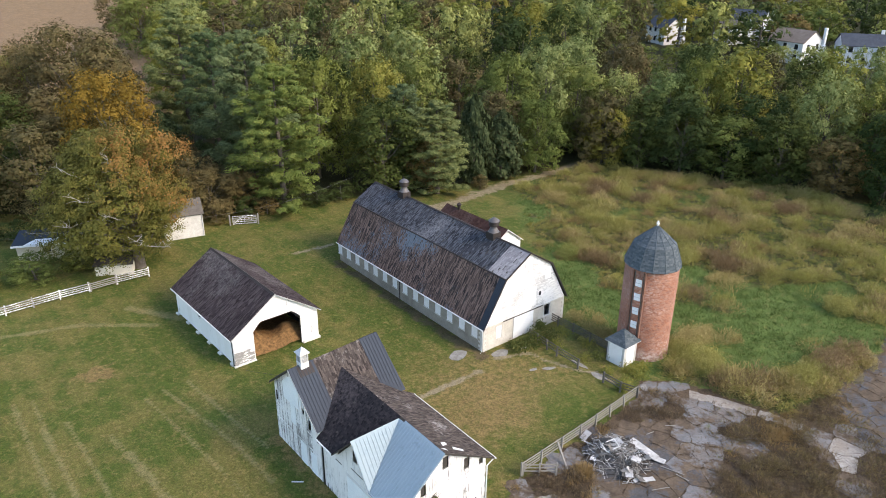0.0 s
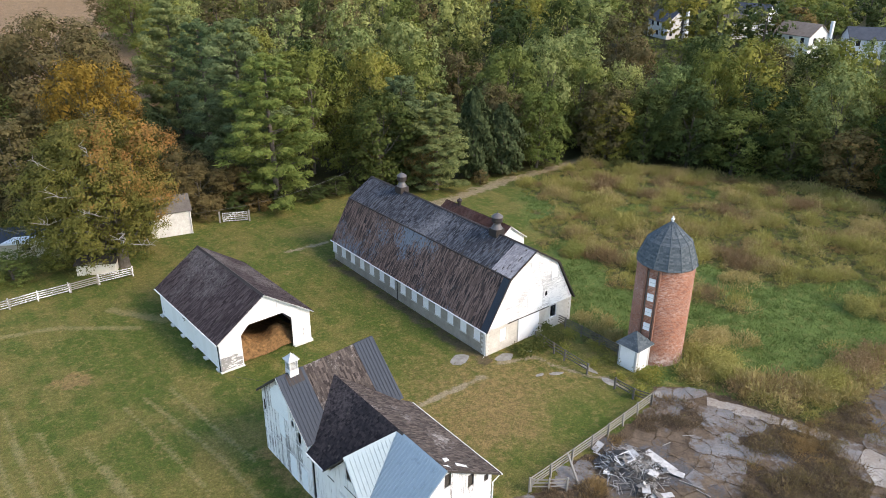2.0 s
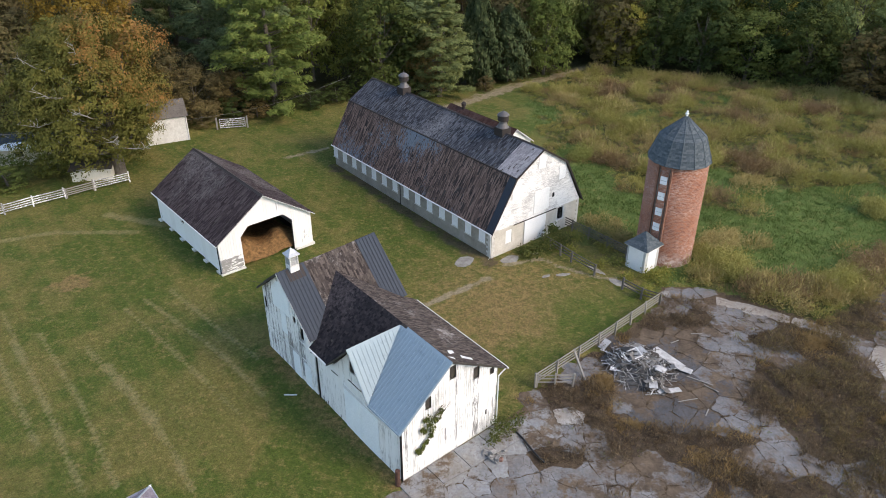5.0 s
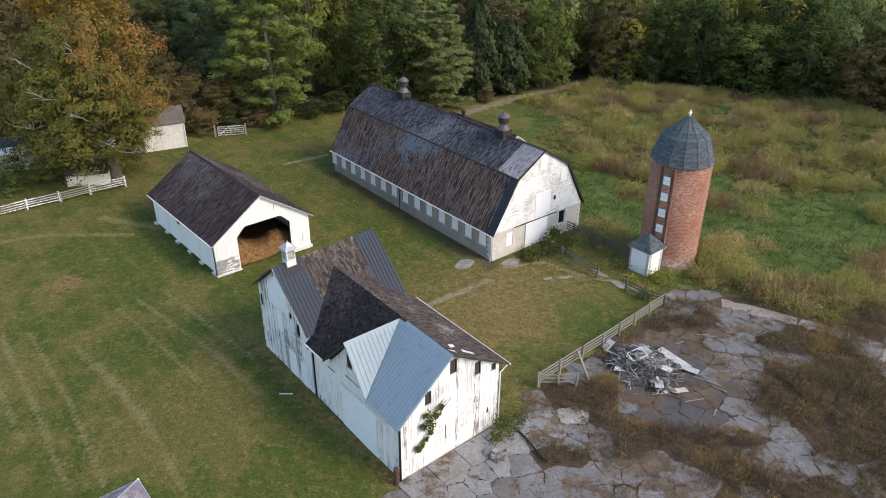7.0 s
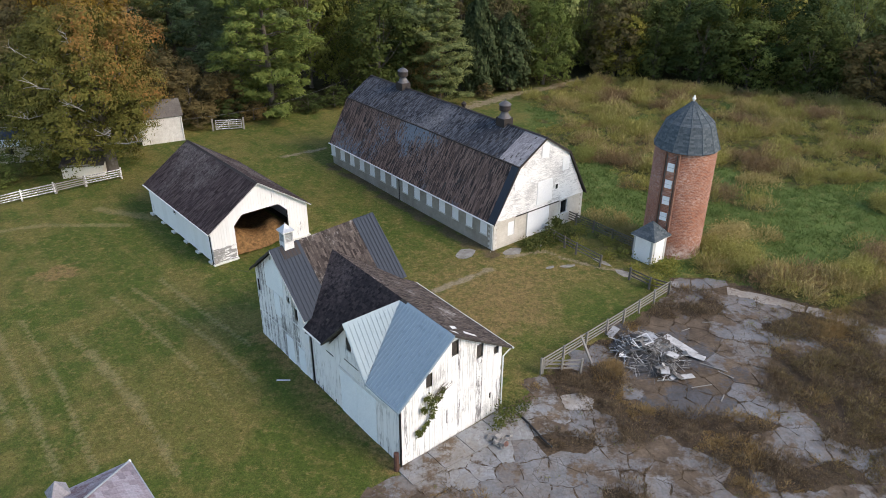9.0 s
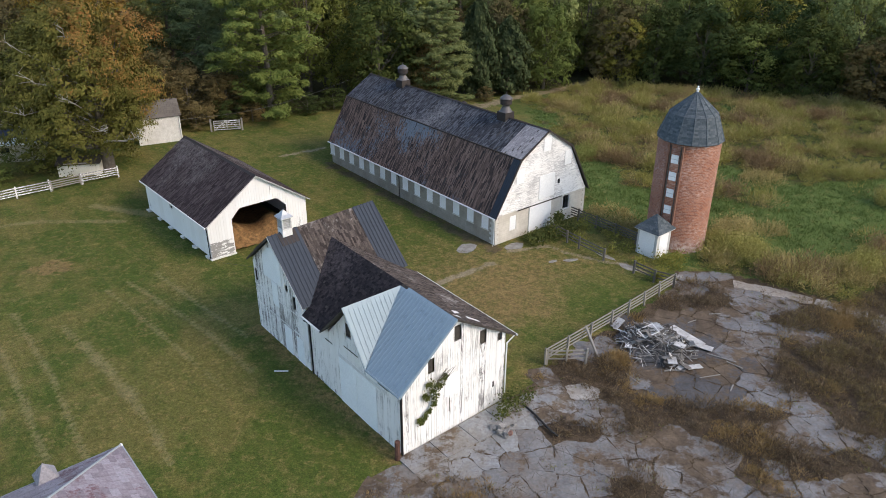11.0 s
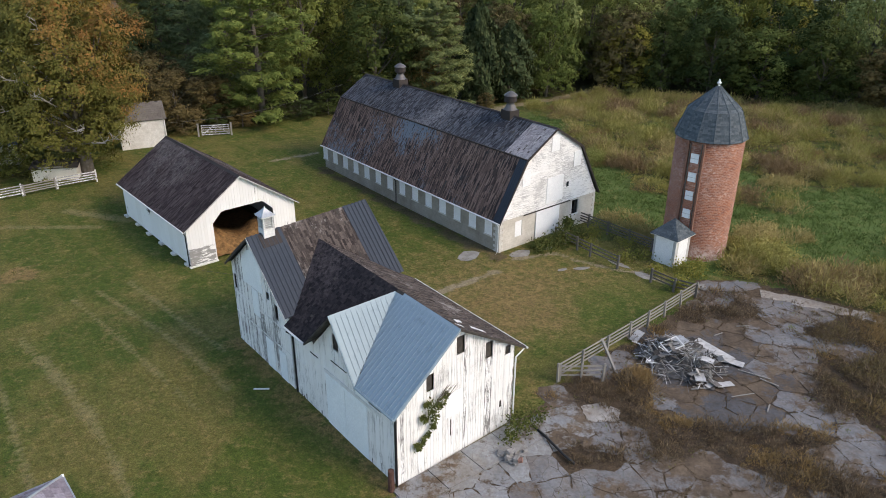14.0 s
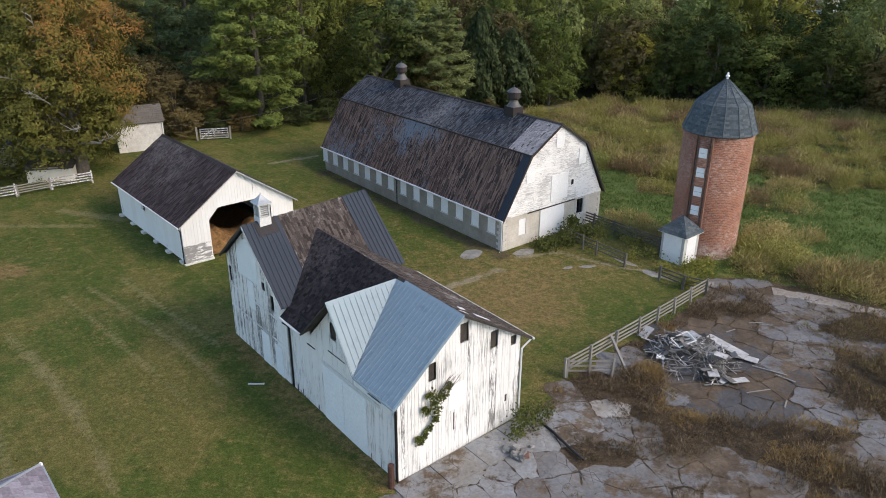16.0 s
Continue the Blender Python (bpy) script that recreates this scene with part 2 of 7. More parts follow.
def leaf_material(name, c1, c2, c3, far=None, gain=1.0, tinted=True):
    """Leaves: a tone for each leaf, a tint for each tree, and some light through the blade."""
    n = Nodes(name, 0.8, 0, 0.08)
    c1 = tuple(gain * (0.6 * a + 0.4 * b) for a, b in zip(c1, c2))
    c3 = tuple(gain * (0.7 * a + 0.3 * b) for a, b in zip(c3, c2))
    c2 = tuple(gain * b for b in c2)
    col = n.ramp(n.island(), (0.0, c1), (0.55, c2), (1.0, c3))
    if far:
        sep = n.add("ShaderNodeSeparateXYZ")
        n.put(sep.inputs[0], n.co)
        tips = n.math("ADD", n.math("MULTIPLY", n.math("SUBTRACT", sep.outputs[2], 11.0), 0.013), n.math("MULTIPLY", sep.outputs[0], 0.026))
        col = n.mix(n.step(n.math("ADD", n.noise(0.42, 5, 0.7), tips), 0.57, 0.74), col, n.ramp(n.island(), (0.0, far[0]), (1.0, far[1])))
    tint = (1.0, 1.0, 1.0) if not tinted else n.ramp(n.piece(), (0.0, (0.72, 0.80, 0.75)), (0.5, (1.0, 1.0, 1.0)), (1.0, (1.32, 1.18, 0.95)))
    col = n.mix(1.0, col, tint, "MULTIPLY")
    n.put(n.b.inputs["Base Color"], col)
    tr = n.add("ShaderNodeBsdfTranslucent")
    n.put(tr.inputs[0], col)
    mx = n.add("ShaderNodeMixShader")
    mx.inputs[0].default_value = 0.2
    n.t.links.new(n.b.outputs[0], mx.inputs[1])
    n.t.links.new(tr.outputs[0], mx.inputs[2])
    n.t.links.new(mx.outputs[0], n.t.nodes["Material Output"].inputs[0])
    return n.m


# dark green, deepened by its gain to paint in shade at the wood's edge
LEAF_DARK = leaf_material("shade_deepened_green_leaves", (0.034, 0.056, 0.014), (0.070, 0.098, 0.030), (0.125, 0.152, 0.052), gain=0.70)
LEAF_MID = leaf_material("mid_green_leaves", (0.074, 0.100, 0.020), (0.142, 0.160, 0.042), (0.225, 0.238, 0.074), gain=1.0)
LEAF_PALE = leaf_material("silvery_green_leaves", (0.105, 0.135, 0.040), (0.205, 0.226, 0.078), (0.32, 0.33, 0.130), gain=1.05)
LEAF_YELLOW = leaf_material("yellow_green_leaves", (0.125, 0.135, 0.020), (0.190, 0.190, 0.046), (0.28, 0.265, 0.075), gain=0.95)
LEAF_OLIVE = leaf_material("olive_brown_leaves", (0.085, 0.076, 0.026), (0.165, 0.132, 0.058), (0.25, 0.19, 0.088), gain=0.76)
LEAF_MAPLE = leaf_material("turning_maple_leaves", (0.078, 0.086, 0.018), (0.150, 0.146, 0.036), (0.235, 0.205, 0.058), ((0.165, 0.105, 0.030), (0.31, 0.150, 0.050)), gain=0.86, tinted=False)
LEAF_GOLD = leaf_material("golden_orange_leaves", (0.13, 0.080, 0.014), (0.25, 0.145, 0.026), (0.35, 0.195, 0.042), gain=1.12)
NEEDLE = leaf_material("pine_needles", (0.075, 0.108, 0.046), (0.138, 0.178, 0.080), (0.23, 0.27, 0.128), gain=0.86)
NEEDLE_LIGHT = leaf_material("light_pine_needles", (0.095, 0.140, 0.034), (0.170, 0.208, 0.052), (0.275, 0.300, 0.085), gain=0.86)
NEEDLE_DARK = leaf_material("dark_cedar_needles", (0.030, 0.046, 0.020), (0.058, 0.078, 0.034), (0.10, 0.118, 0.052))
VINE = leaf_material("vine_leaves", (0.045, 0.062, 0.016), (0.085, 0.100, 0.028), (0.15, 0.145, 0.045), tinted=False)
GRASS_BLADE = leaf_material("lawn_blades", (0.062, 0.078, 0.018), (0.100, 0.112, 0.030), (0.17, 0.155, 0.055), tinted=False)
WEED = leaf_material("field_weeds", (0.120, 0.096, 0.036), (0.235, 0.186, 0.074), (0.35, 0.285, 0.130), gain=1.60, tinted=False)
WEED_YARD = leaf_material("tan_yard_weeds", (0.110, 0.084, 0.038), (0.200, 0.152, 0.070), (0.30, 0.235, 0.115), tinted=False)
WEED_RUST = leaf_material("rust_brown_weeds", (0.095, 0.064, 0.034), (0.185, 0.126, 0.066), (0.27, 0.19, 0.10), gain=1.30, tinted=False)
WEED_OLIVE = leaf_material("olive_field_weeds", (0.100, 0.098, 0.026), (0.200, 0.182, 0.054), (0.30, 0.268, 0.090), gain=1.50, tinted=False)
WEED_GREEN = leaf_material("green_field_weeds", (0.115, 0.130, 0.032), (0.190, 0.200, 0.056), (0.28, 0.275, 0.095), gain=1.15, tinted=False)
WEED_DEAD = leaf_material("dead_brown_weeds", (0.058, 0.042, 0.028), (0.135, 0.098, 0.060), (0.275, 0.205, 0.125), gain=1.2, tinted=False)
STRAW = leaf_material("straw_coloured_grass", (0.20, 0.138, 0.058), (0.31, 0.210, 0.092), (0.41, 0.290, 0.140), tinted=False)


# ---- geometry helpers ----
class Geo:
    """Collects vertices and faces for one mesh."""

    def __init__(self):
        self.v, self.f = [], []

    def add(self, verts, faces):
        k = len(self.v)
        self.v += [tuple(p) for p in verts]
        self.f += [tuple(i + k for i in q) for q in faces]
        return self

    def box(self, x0, x1, y0, y1, z0, z1, m=None):
        p = [Vector(c) for c in ((x0, y0, z0), (x1, y0, z0), (x1, y1, z0), (x0, y1, z0), (x0, y0, z1), (x1, y0, z1), (x1, y1, z1), (x0, y1, z1))]
        if m is not None:
            p = [m @ q for q in p]
        return self.add(p, ((3, 2, 1, 0), (4, 5, 6, 7), (0, 1, 5, 4), (1, 2, 6, 5), (2, 3, 7, 6), (3, 0, 4, 7)))

    def slab(self, poly, normal, thick):
        """A flat polygon given depth: poly is its outer face, thick goes back against the normal."""
        n = Vector(normal).normalized() * thick
        top = [Vector(p) for p in poly]
        c = len(top)
        area = sum((top[i].cross(top[(i + 1) % c]) for i in range(c)), Vector())
        if area.dot(n) < 0:
            top.reverse()
        low = [p - n for p in top]
        return self.add(top + low, [tuple(range(c)), tuple(range(2 * c - 1, c - 1, -1))] + [(i, i + c, (i + 1) % c + c, (i + 1) % c) for i in range(c)])

    def tube(self, pts, radii, sides=8, cap=True):
        pts = [Vector(p) for p in pts]
        rings = []
        for i, p in enumerate(pts):
            d = (pts[min(i + 1, len(pts) - 1)] - pts[max(i - 1, 0)]).normalized()
            a = d.cross(Vector((0.31, 0.17, 0.93))).normalized()
            if a.length < 0.5:
                a = d.cross(Vector((1, 0, 0))).normalized()
            b = d.cross(a)
            rings.append([p + (a * math.cos(k * math.tau / sides) + b * math.sin(k * math.tau / sides)) * radii[i] for k in range(sides)])
        faces = []
        for i in range(len(pts) - 1):
            for k in range(sides):
                faces.append((i * sides + k, i * sides + (k + 1) % sides, (i + 1) * sides + (k + 1) % sides, (i + 1) * sides + k))
        if cap:
            faces += [tuple(range(sides - 1, -1, -1)), tuple((len(pts) - 1) * sides + k for k in range(sides))]
        return self.add([q for r in rings for q in r], faces)

    def lathe(self, profile, sides=24, centre=(0, 0), phase=0.0):
        """profile: (radius, z) from bottom to top."""
        cx, cy = centre
        v = [(cx + r * math.cos(k * math.tau / sides + phase), cy + r * math.sin(k * math.tau / sides + phase), z) for r, z in profile for k in range(sides)]
        f = [(i * sides + k, i * sides + (k + 1) % sides, (i + 1) * sides + (k + 1) % sides, (i + 1) * sides + k) for i in range(len(profile) - 1) for k in range(sides)]
        f += [tuple(range(sides - 1, -1, -1)), tuple((len(profile) - 1) * sides + k for k in range(sides))]
        return self.add(v, f)

    def mesh(self, name, smooth=False):
        me = bpy.data.meshes.new(name)
        me.from_pydata(self.v, [], self.f)
        if smooth:
            me.polygons.foreach_set("use_smooth", [True] * len(me.polygons))
        me.update()
        return me


def part(name, geo, material, parent, label="", smooth=False, kind=""):
    """One mesh under a thing or a part; geo is a Geo or a ready mesh."""
    me = geo if isinstance(geo, bpy.types.Mesh) else geo.mesh(name, smooth)
    if not me.materials:
        me.materials.append(material)
    ob = new(name, me)
    ob.parent = parent
    return tagged(ob, label, kind=kind)


def thing(name, m, label, category, group="", kind=""):
    """An Empty at the base of a thing, under which its parts go."""
    ob = new(name)
    ob.empty_display_size = 0.3
    ob.matrix_world = m
    return tagged(ob, label, category, group, kind)


def solid(name, geo, material, label, category, m=None, group="", kind="", smooth=False):
    """A thing that is one mesh."""
    me = geo if isinstance(geo, bpy.types.Mesh) else geo.mesh(name, smooth)
    if not me.materials:
        me.materials.append(material)
    ob = new(name, me)
    if m is not None:
        ob.matrix_world = m
    return tagged(ob, label, category, group, kind)


def clip(poly, edge_a, edge_b):
    """Cuts a 2D polygon by the line a-b, keeping its left side."""
    out = []
    ax, ay = edge_a
    dx, dy = edge_b[0] - ax, edge_b[1] - ay
    side = [dx * (p[1] - ay) - dy * (p[0] - ax) for p in poly]
    for i, p in enumerate(poly):
        q, s, t = poly[(i + 1) % len(poly)], side[i], side[(i + 1) % len(poly)]
        if s >= 0:
            out.append(p)
        if s * t < 0:
            k = s / (s - t)
            out.append((p[0] + (q[0] - p[0]) * k, p[1] + (q[1] - p[1]) * k))
    return out


def clip_all(poly, region):
    for i in range(len(region)):
        poly = clip(poly, region[i], region[(i + 1) % len(region)])
        if len(poly) < 3:
            return []
    return poly


def plane_frame(poly):
    """Axes of a roof plane: along the eave, up the slope, and out of it (upwards)."""
    p = [Vector(q) for q in poly]
    n = sum((p[i].cross(p[(i + 1) % len(p)]) for i in range(len(p))), Vector()).normalized()
    if n.z < 0:
        n = -n
    up = (Vector((0, 0, 1)) - n * n.z).normalized()
    return p[0], up.cross(n).normalized(), up, n


def flat(poly, o, a, u):
    q = [((Vector(p) - o).dot(a), (Vector(p) - o).dot(u)) for p in poly]
    area = sum(q[i][0] * q[(i + 1) % len(q)][1] - q[(i + 1) % len(q)][0] * q[i][1] for i in range(len(q)))
    return q if area > 0 else q[::-1]


def shingled(parent, name, poly, material, w=0.24, h=0.42, label="", lift=0.022, gone=0.01, deck=0.08):
    """A roof slope: a deck of boards and overlapping shingles, each a piece of its own with an uneven butt."""
    o, a, u, n = plane_frame(poly)
    q = flat(poly, o, a, u)
    slope = part(name, Geo().slab(poly, n, deck), DARK_WOOD, parent, label)
    g = Geo()
    x0, x1 = min(p[0] for p in q), max(p[0] for p in q)
    y0, y1 = min(p[1] for p in q), max(p[1] for p in q)
    rows = int((y1 - y0) / h) + 1
    for r in range(rows):
        x = x0 - rnd.uniform(0, w)
        while x < x1:
            ww = w * rnd.uniform(0.7, 1.3)
            if rnd.random() > gone:
                yb = y0 + r * h + rnd.uniform(-0.03, 0.03) - 0.04
                piece = clip_all([(x + 0.006, yb), (x + ww - 0.006, yb), (x + ww - 0.006, y0 + (r + 1) * h), (x + 0.006, y0 + (r + 1) * h)], q)
                if len(piece) >= 3:
                    t, tip = lift * rnd.uniform(0.8, 1.6), rnd.uniform(-0.006, 0.006)
                    top = [o + a * px + u * py + n * (0.006 + t * (1 - (py - yb) / (h + 0.05)) + tip * (1 if px > x + ww / 2 else -1)) for px, py in piece]
                    low = [o + a * px + u * py - n * 0.01 for px, py in piece]
                    c = len(piece)
                    g.add(top + low, [tuple(range(c))] + [(i, i + c, (i + 1) % c + c, (i + 1) % c) for i in range(c)])
            x += ww
    part("shingles", g, material, slope, kind="stuff")
    return slope


def stripped(parent, name, poly, material, w=0.17, shortest=0.5, longest=1.7, label="", lift=0.03, deck=0.08):
    """A roof slope of narrow weathered strips in uneven lengths, curling and slipped."""
    o, a, u, n = plane_frame(poly)
    q = flat(poly, o, a, u)
    slope = part(name, Geo().slab(poly, n, deck), DARK_WOOD, parent, label)
    g = Geo()
    x0, x1 = min(p[0] for p in q), max(p[0] for p in q)
    y0, y1 = min(p[1] for p in q), max(p[1] for p in q)
    x = x0
    while x < x1:
        ww = w * rnd.uniform(0.6, 1.35)
        y = y0 - rnd.uniform(0.0, 0.6)
        while y < y1:
            ln = rnd.uniform(shortest, longest)
            if rnd.random() > 0.035:
                piece = clip_all([(x + 0.005, y), (x + ww - 0.005, y), (x + ww - 0.005, y + ln + 0.03), (x + 0.005, y + ln + 0.03)], q)
                if len(piece) >= 3:
                    t, tip = lift * rnd.uniform(0.5, 1.7), rnd.uniform(-0.008, 0.008)
                    top = [o + a * px + u * py + n * (0.006 + t * (1 - (py - y) / (ln + 0.05)) + tip * (1 if px > x + ww / 2 else -1)) for px, py in piece]
                    low = [o + a * px + u * py - n * 0.01 for px, py in piece]
                    c = len(piece)
                    g.add(top + low, [tuple(range(c))] + [(i, i + c, (i + 1) % c + c, (i + 1) % c) for i in range(c)])
            y += ln
        x += ww
    part("shingles", g, material, slope, kind="stuff")
    return slope


def seamed(parent, name, poly, material, step=0.45, label="", rib=0.035, proud=0.02):
    """A roof slope of sheet metal with raised ribs that run up the slope."""
    o, a, u, n = plane_frame(poly)
    q = flat(poly, o, a, u)
    top = [Vector(p) + n * proud for p in poly]
    sheet = part(name, Geo().slab(top, n, 0.05), material, parent, label)
    x0, x1 = min(p[0] for p in q), max(p[0] for p in q)
    y0, y1 = min(p[1] for p in q), max(p[1] for p in q)
    x = x0 + 0.04
    while x < x1:
        piece = clip_all([(x, y0 - 1), (x + rib, y0 - 1), (x + rib, y1 + 1), (x, y1 + 1)], q)
        if len(piece) >= 3:
            part("rib", Geo().slab([o + a * px + u * py + n * (proud + 0.035) for px, py in piece], n, 0.034), material, sheet)
        x += step
    return sheet


def rects(x0, x1, z0, z1, holes):
    """The rectangle x0..x1, z0..z1 less the holes (x0, x1, z0, z1), as plain rectangles."""
    xs = sorted({x0, x1, *[min(max(v, x0), x1) for h in holes for v in h[:2]]})
    out = []
    for a, b in zip(xs, xs[1:]):
        if b - a < 1e-4:
            continue
        cuts = sorted((max(h[2], z0), min(h[3], z1)) for h in holes if h[0] < (a + b) / 2 < h[1])
        z = z0
        for lo, hi in cuts:
            if lo > z:
                out.append((a, b, z, lo))
            z = max(z, hi)
        if z < z1:
            out.append((a, b, z, z1))
    return out


def board_wall(parent, name, m, x0, x1, z0, top, holes, material, width=0.27, thick=0.04, worse=None, bad=0.0):
    """Upright boards along m's x axis, their faces at m's -y; top(x) is the wall's height there; holes go through."""
    wall = part(name, Geo().box(x0, x0 + 0.12, thick, thick + 0.12, z0, top(x0 + 0.06) - 0.05, m), DARK_WOOD, parent)
    x = x0
    while x < x1 - 0.02:
        b = min(x + width * rnd.uniform(0.82, 1.2), x1)
        if x1 - b < 0.08:
            b = x1
        lo = z0 + (rnd.uniform(0.0, 0.10) if rnd.random() < 0.5 else 0.0)
        for ra, rb, za, zb in rects(x, b, lo, max(top(x), top(b)) + 1, holes):
            g = Geo()
            out = rnd.uniform(0.0, 0.014)
            ta, tb = min(zb, top(ra)), min(zb, top(rb))
            if max(ta, tb) - za < 0.03:
                continue
            p = [Vector(c) for c in ((ra + 0.006, -out, za), (rb - 0.006, -out, za), (rb - 0.006, thick, za), (ra + 0.006, thick, za), (ra + 0.006, -out, max(ta, za + 0.01)), (rb - 0.006, -out, max(tb, za + 0.01)), (rb - 0.006, thick, max(tb, za + 0.01)), (ra + 0.006, thick, max(ta, za + 0.01)))]
            g.add([m @ q for q in p], ((3, 2, 1, 0), (4, 5, 6, 7), (0, 1, 5, 4), (1, 2, 6, 5), (2, 3, 7, 6), (3, 0, 4, 7)))
            part("board", g, worse if worse and rnd.random() < bad else material, wall)
        x = b
    return wall


def smooth01(a, b, x):
    t = min(max((x - a) / (b - a), 0.0), 1.0)
    return t * t * (3 - 2 * t)


def height(x, y):
    """The lie of the land."""
    z = 0.56 + 0.45 * smooth01(4, -26, x) + 0.22 * math.exp(-((x + 11) ** 2 + (y - 46) ** 2) / 90) - 2.6 * smooth01(98, 135, y) * smooth01(-45, 0, x)
    z += 0.05 * noise.noise(Vector((x * 0.09, y * 0.09, 0)))
    far = math.hypot(x, y - 60)
    z += 8.5 * smooth01(138, 215, y) + 4.0 * smooth01(215, 320, y)
    return z + 1.5 * smooth01(300, 900, far)


def leaf_quads(c, n, along, length, width, rng):
    """Leaf blades as small diamonds: centres c, normals n, long axes along (all k x 3)."""
    along = along - n * (along * n).sum(1, keepdims=True)
    along /= np.linalg.norm(along, axis=1, keepdims=True) + 1e-9
    across = np.cross(n, along)
    l = (length * rng.uniform(0.6, 1.35, len(c)))[:, None]
    w = (width * rng.uniform(0.6, 1.35, len(c)))[:, None]
    bend = n * l * 0.12
    return np.stack([c - along * l * 0.5 - bend, c + across * w * 0.5, c + along * l * 0.5 - bend, c - across * w * 0.5], 1).reshape(-1, 3)


def leaf_tris(c, n, along, length, width, rng):
    """Small leaf sprays as single triangles."""
    along = along - n * (along * n).sum(1, keepdims=True)
    along /= np.linalg.norm(along, axis=1, keepdims=True) + 1e-9
    across = np.cross(n, along)
    l = (length * rng.uniform(0.6, 1.35, len(c)))[:, None]
    w = (width * rng.uniform(0.6, 1.35, len(c)))[:, None]
    return np.stack([c - along * l * 0.5 - across * w * 0.5, c - along * l * 0.35 + across * w * 0.5, c + along * l * 0.6], 1).reshape(-1, 3)


def tri_mesh(name, v):
    return quad_mesh(name, v, 3)


def quad_mesh(name, v, n=4):
    me = bpy.data.meshes.new(name)
    k = len(v) // n
    me.vertices.add(len(v))
    me.vertices.foreach_set("co", np.ascontiguousarray(v, dtype=np.float32).ravel())
    me.loops.add(n * k)
    me.loops.foreach_set("vertex_index", np.arange(n * k, dtype=np.int32))
    me.polygons.add(k)
    me.polygons.foreach_set("loop_start", np.arange(0, n * k, n, dtype=np.int32))
    me.update(calc_edges=True)
    return me


def unit(v):
    return v / (np.linalg.norm(v, axis=1, keepdims=True) + 1e-9)


# ---- ground ----
PATHS = [  # centre lines of worn tracks, with half width
    ([(27, 141), (22.8, 135.2), (15.9, 128.2), (8.2, 119.6), (1.5, 108.8), (-3, 103.5), (-7, 100)], 1.7),
    ([(-1.2, 55.3), (1.6, 57.6), (4.3, 59.8)], 0.42),
    ([(6.0, 62.2), (9.0, 63.4), (13.5, 60.5), (15.5, 60.2), (18.0, 57.5)], 0.35),
    ([(-19.5, 85.6), (-14.9, 89.0)], 0.45),
]
YARD = [(-1.5, 35.5), (4.6, 41.6), (6.9, 44.4), (18.9, 56.2), (19.4, 58.8), (21.6, 59.4), (25.4, 57.8), (31.2, 54.2), (36.2, 57.0), (47.5, 67.6), (75, 62), (70, 12), (-1.0, 12), (-3.2, 33.0)]


def wood_line(x):
    """The y at which the wood begins."""
    if x > 26:
        return 136.5 - 0.36 * (x - 26) - 0.0053 * (x - 26) ** 2
    return 97.0 + 9.5 * min(max((x + 28) / 13, 0.0), 1.0) + 6.0 * smooth01(-15, -5, x) + 0.775 * max(0.0, x + 5)


def inside(x, y, poly):
    hit = False
    for i in range(len(poly)):
        (x0, y0), (x1, y1) = poly[i - 1], poly[i]
        if (y0 > y) != (y1 > y) and x < (x1 - x0) * (y - y0) / (y1 - y0) + x0:
            hit = not hit
    return hit


def near_line(x, y, pts):
    best = 1e9
    for (x0, y0), (x1, y1) in zip(pts, pts[1:]):
        dx, dy = x1 - x0, y1 - y0
        t = min(max(((x - x0) * dx + (y - y0) * dy) / (dx * dx + dy * dy), 0), 1)
        best = min(best, math.hypot(x - x0 - t * dx, y - y0 - t * dy))
    return best


def wob(x, y, s, k=0.0):
    return noise.fractal(Vector((x / s, y / s, k)), 1.0, 2.0, 4)


def field_at(x, y):
    """How far a place is rough meadow rather than mown lawn, 0 to 1."""
    if y < 40 or inside(x, y, YARD):
        return 0.0
    edge = 13.5 if y < 74 else 13.5 - 2.6 * smooth01(74, 108, y)
    if y < 66:
        edge = 19.5
    if y > 110:
        edge = max(edge, 8.2 + 0.94 * (y - 119.5) + 3.2)
    return smooth01(-1.2, 1.6, x - edge + 1.6 * wob(x, y, 5))


def meadow_brown(x, y):
    """Where in the meadow the dry brown weeds stand rather than the green."""
    v = wob(x, y, 9, 3.0) + 0.35 * wob(x, y, 2.6, 5.0) + 0.55 * smooth01(72, 92, y) + 0.02
    v -= 0.8 * math.exp(-((x - 34) ** 2 / 90 + (y - 69) ** 2 / 70))
    v -= 0.6 * math.exp(-((x - 16) ** 2 / 14 + (y - 80) ** 2 / 120))
    v += 0.6 * math.exp(-((x - 38) ** 2 / 60 + (y - 60) ** 2 / 25))
    return smooth01(-0.05, 0.35, v)


RUTS = [([(-32.6, 48.8), (-26.3, 41.7), (-20, 34)], 0.3), ([(-31.0, 49.8), (-24.6, 42.7), (-18.6, 35)], 0.3), ([(-24.6, 54.8), (-16.3, 48.0), (-11.9, 43.5)], 0.3), ([(-25.9, 53.6), (-20.3, 48.5), (-13, 41.5)], 0.25), ([(-24.0, 46.3), (-19.0, 41.4), (-14, 35)], 0.3), ([(-26.6, 48.3), (-21.4, 43.2), (-16.6, 38.3)], 0.28), ([(-23.0, 56.4), (-18, 51.6), (-13.2, 47.4)], 0.28), ([(-37.0, 52.0), (-30.5, 44.4), (-25.0, 38.0)], 0.3), ([(-35.6, 52.6), (-29.2, 45.2), (-23.6, 38.6)], 0.25), ([(-34.3, 69.9), (-28, 68), (-25, 72)], 0.7), ([(-50, 61), (-38, 66), (-30, 66.5)], 0.5)]


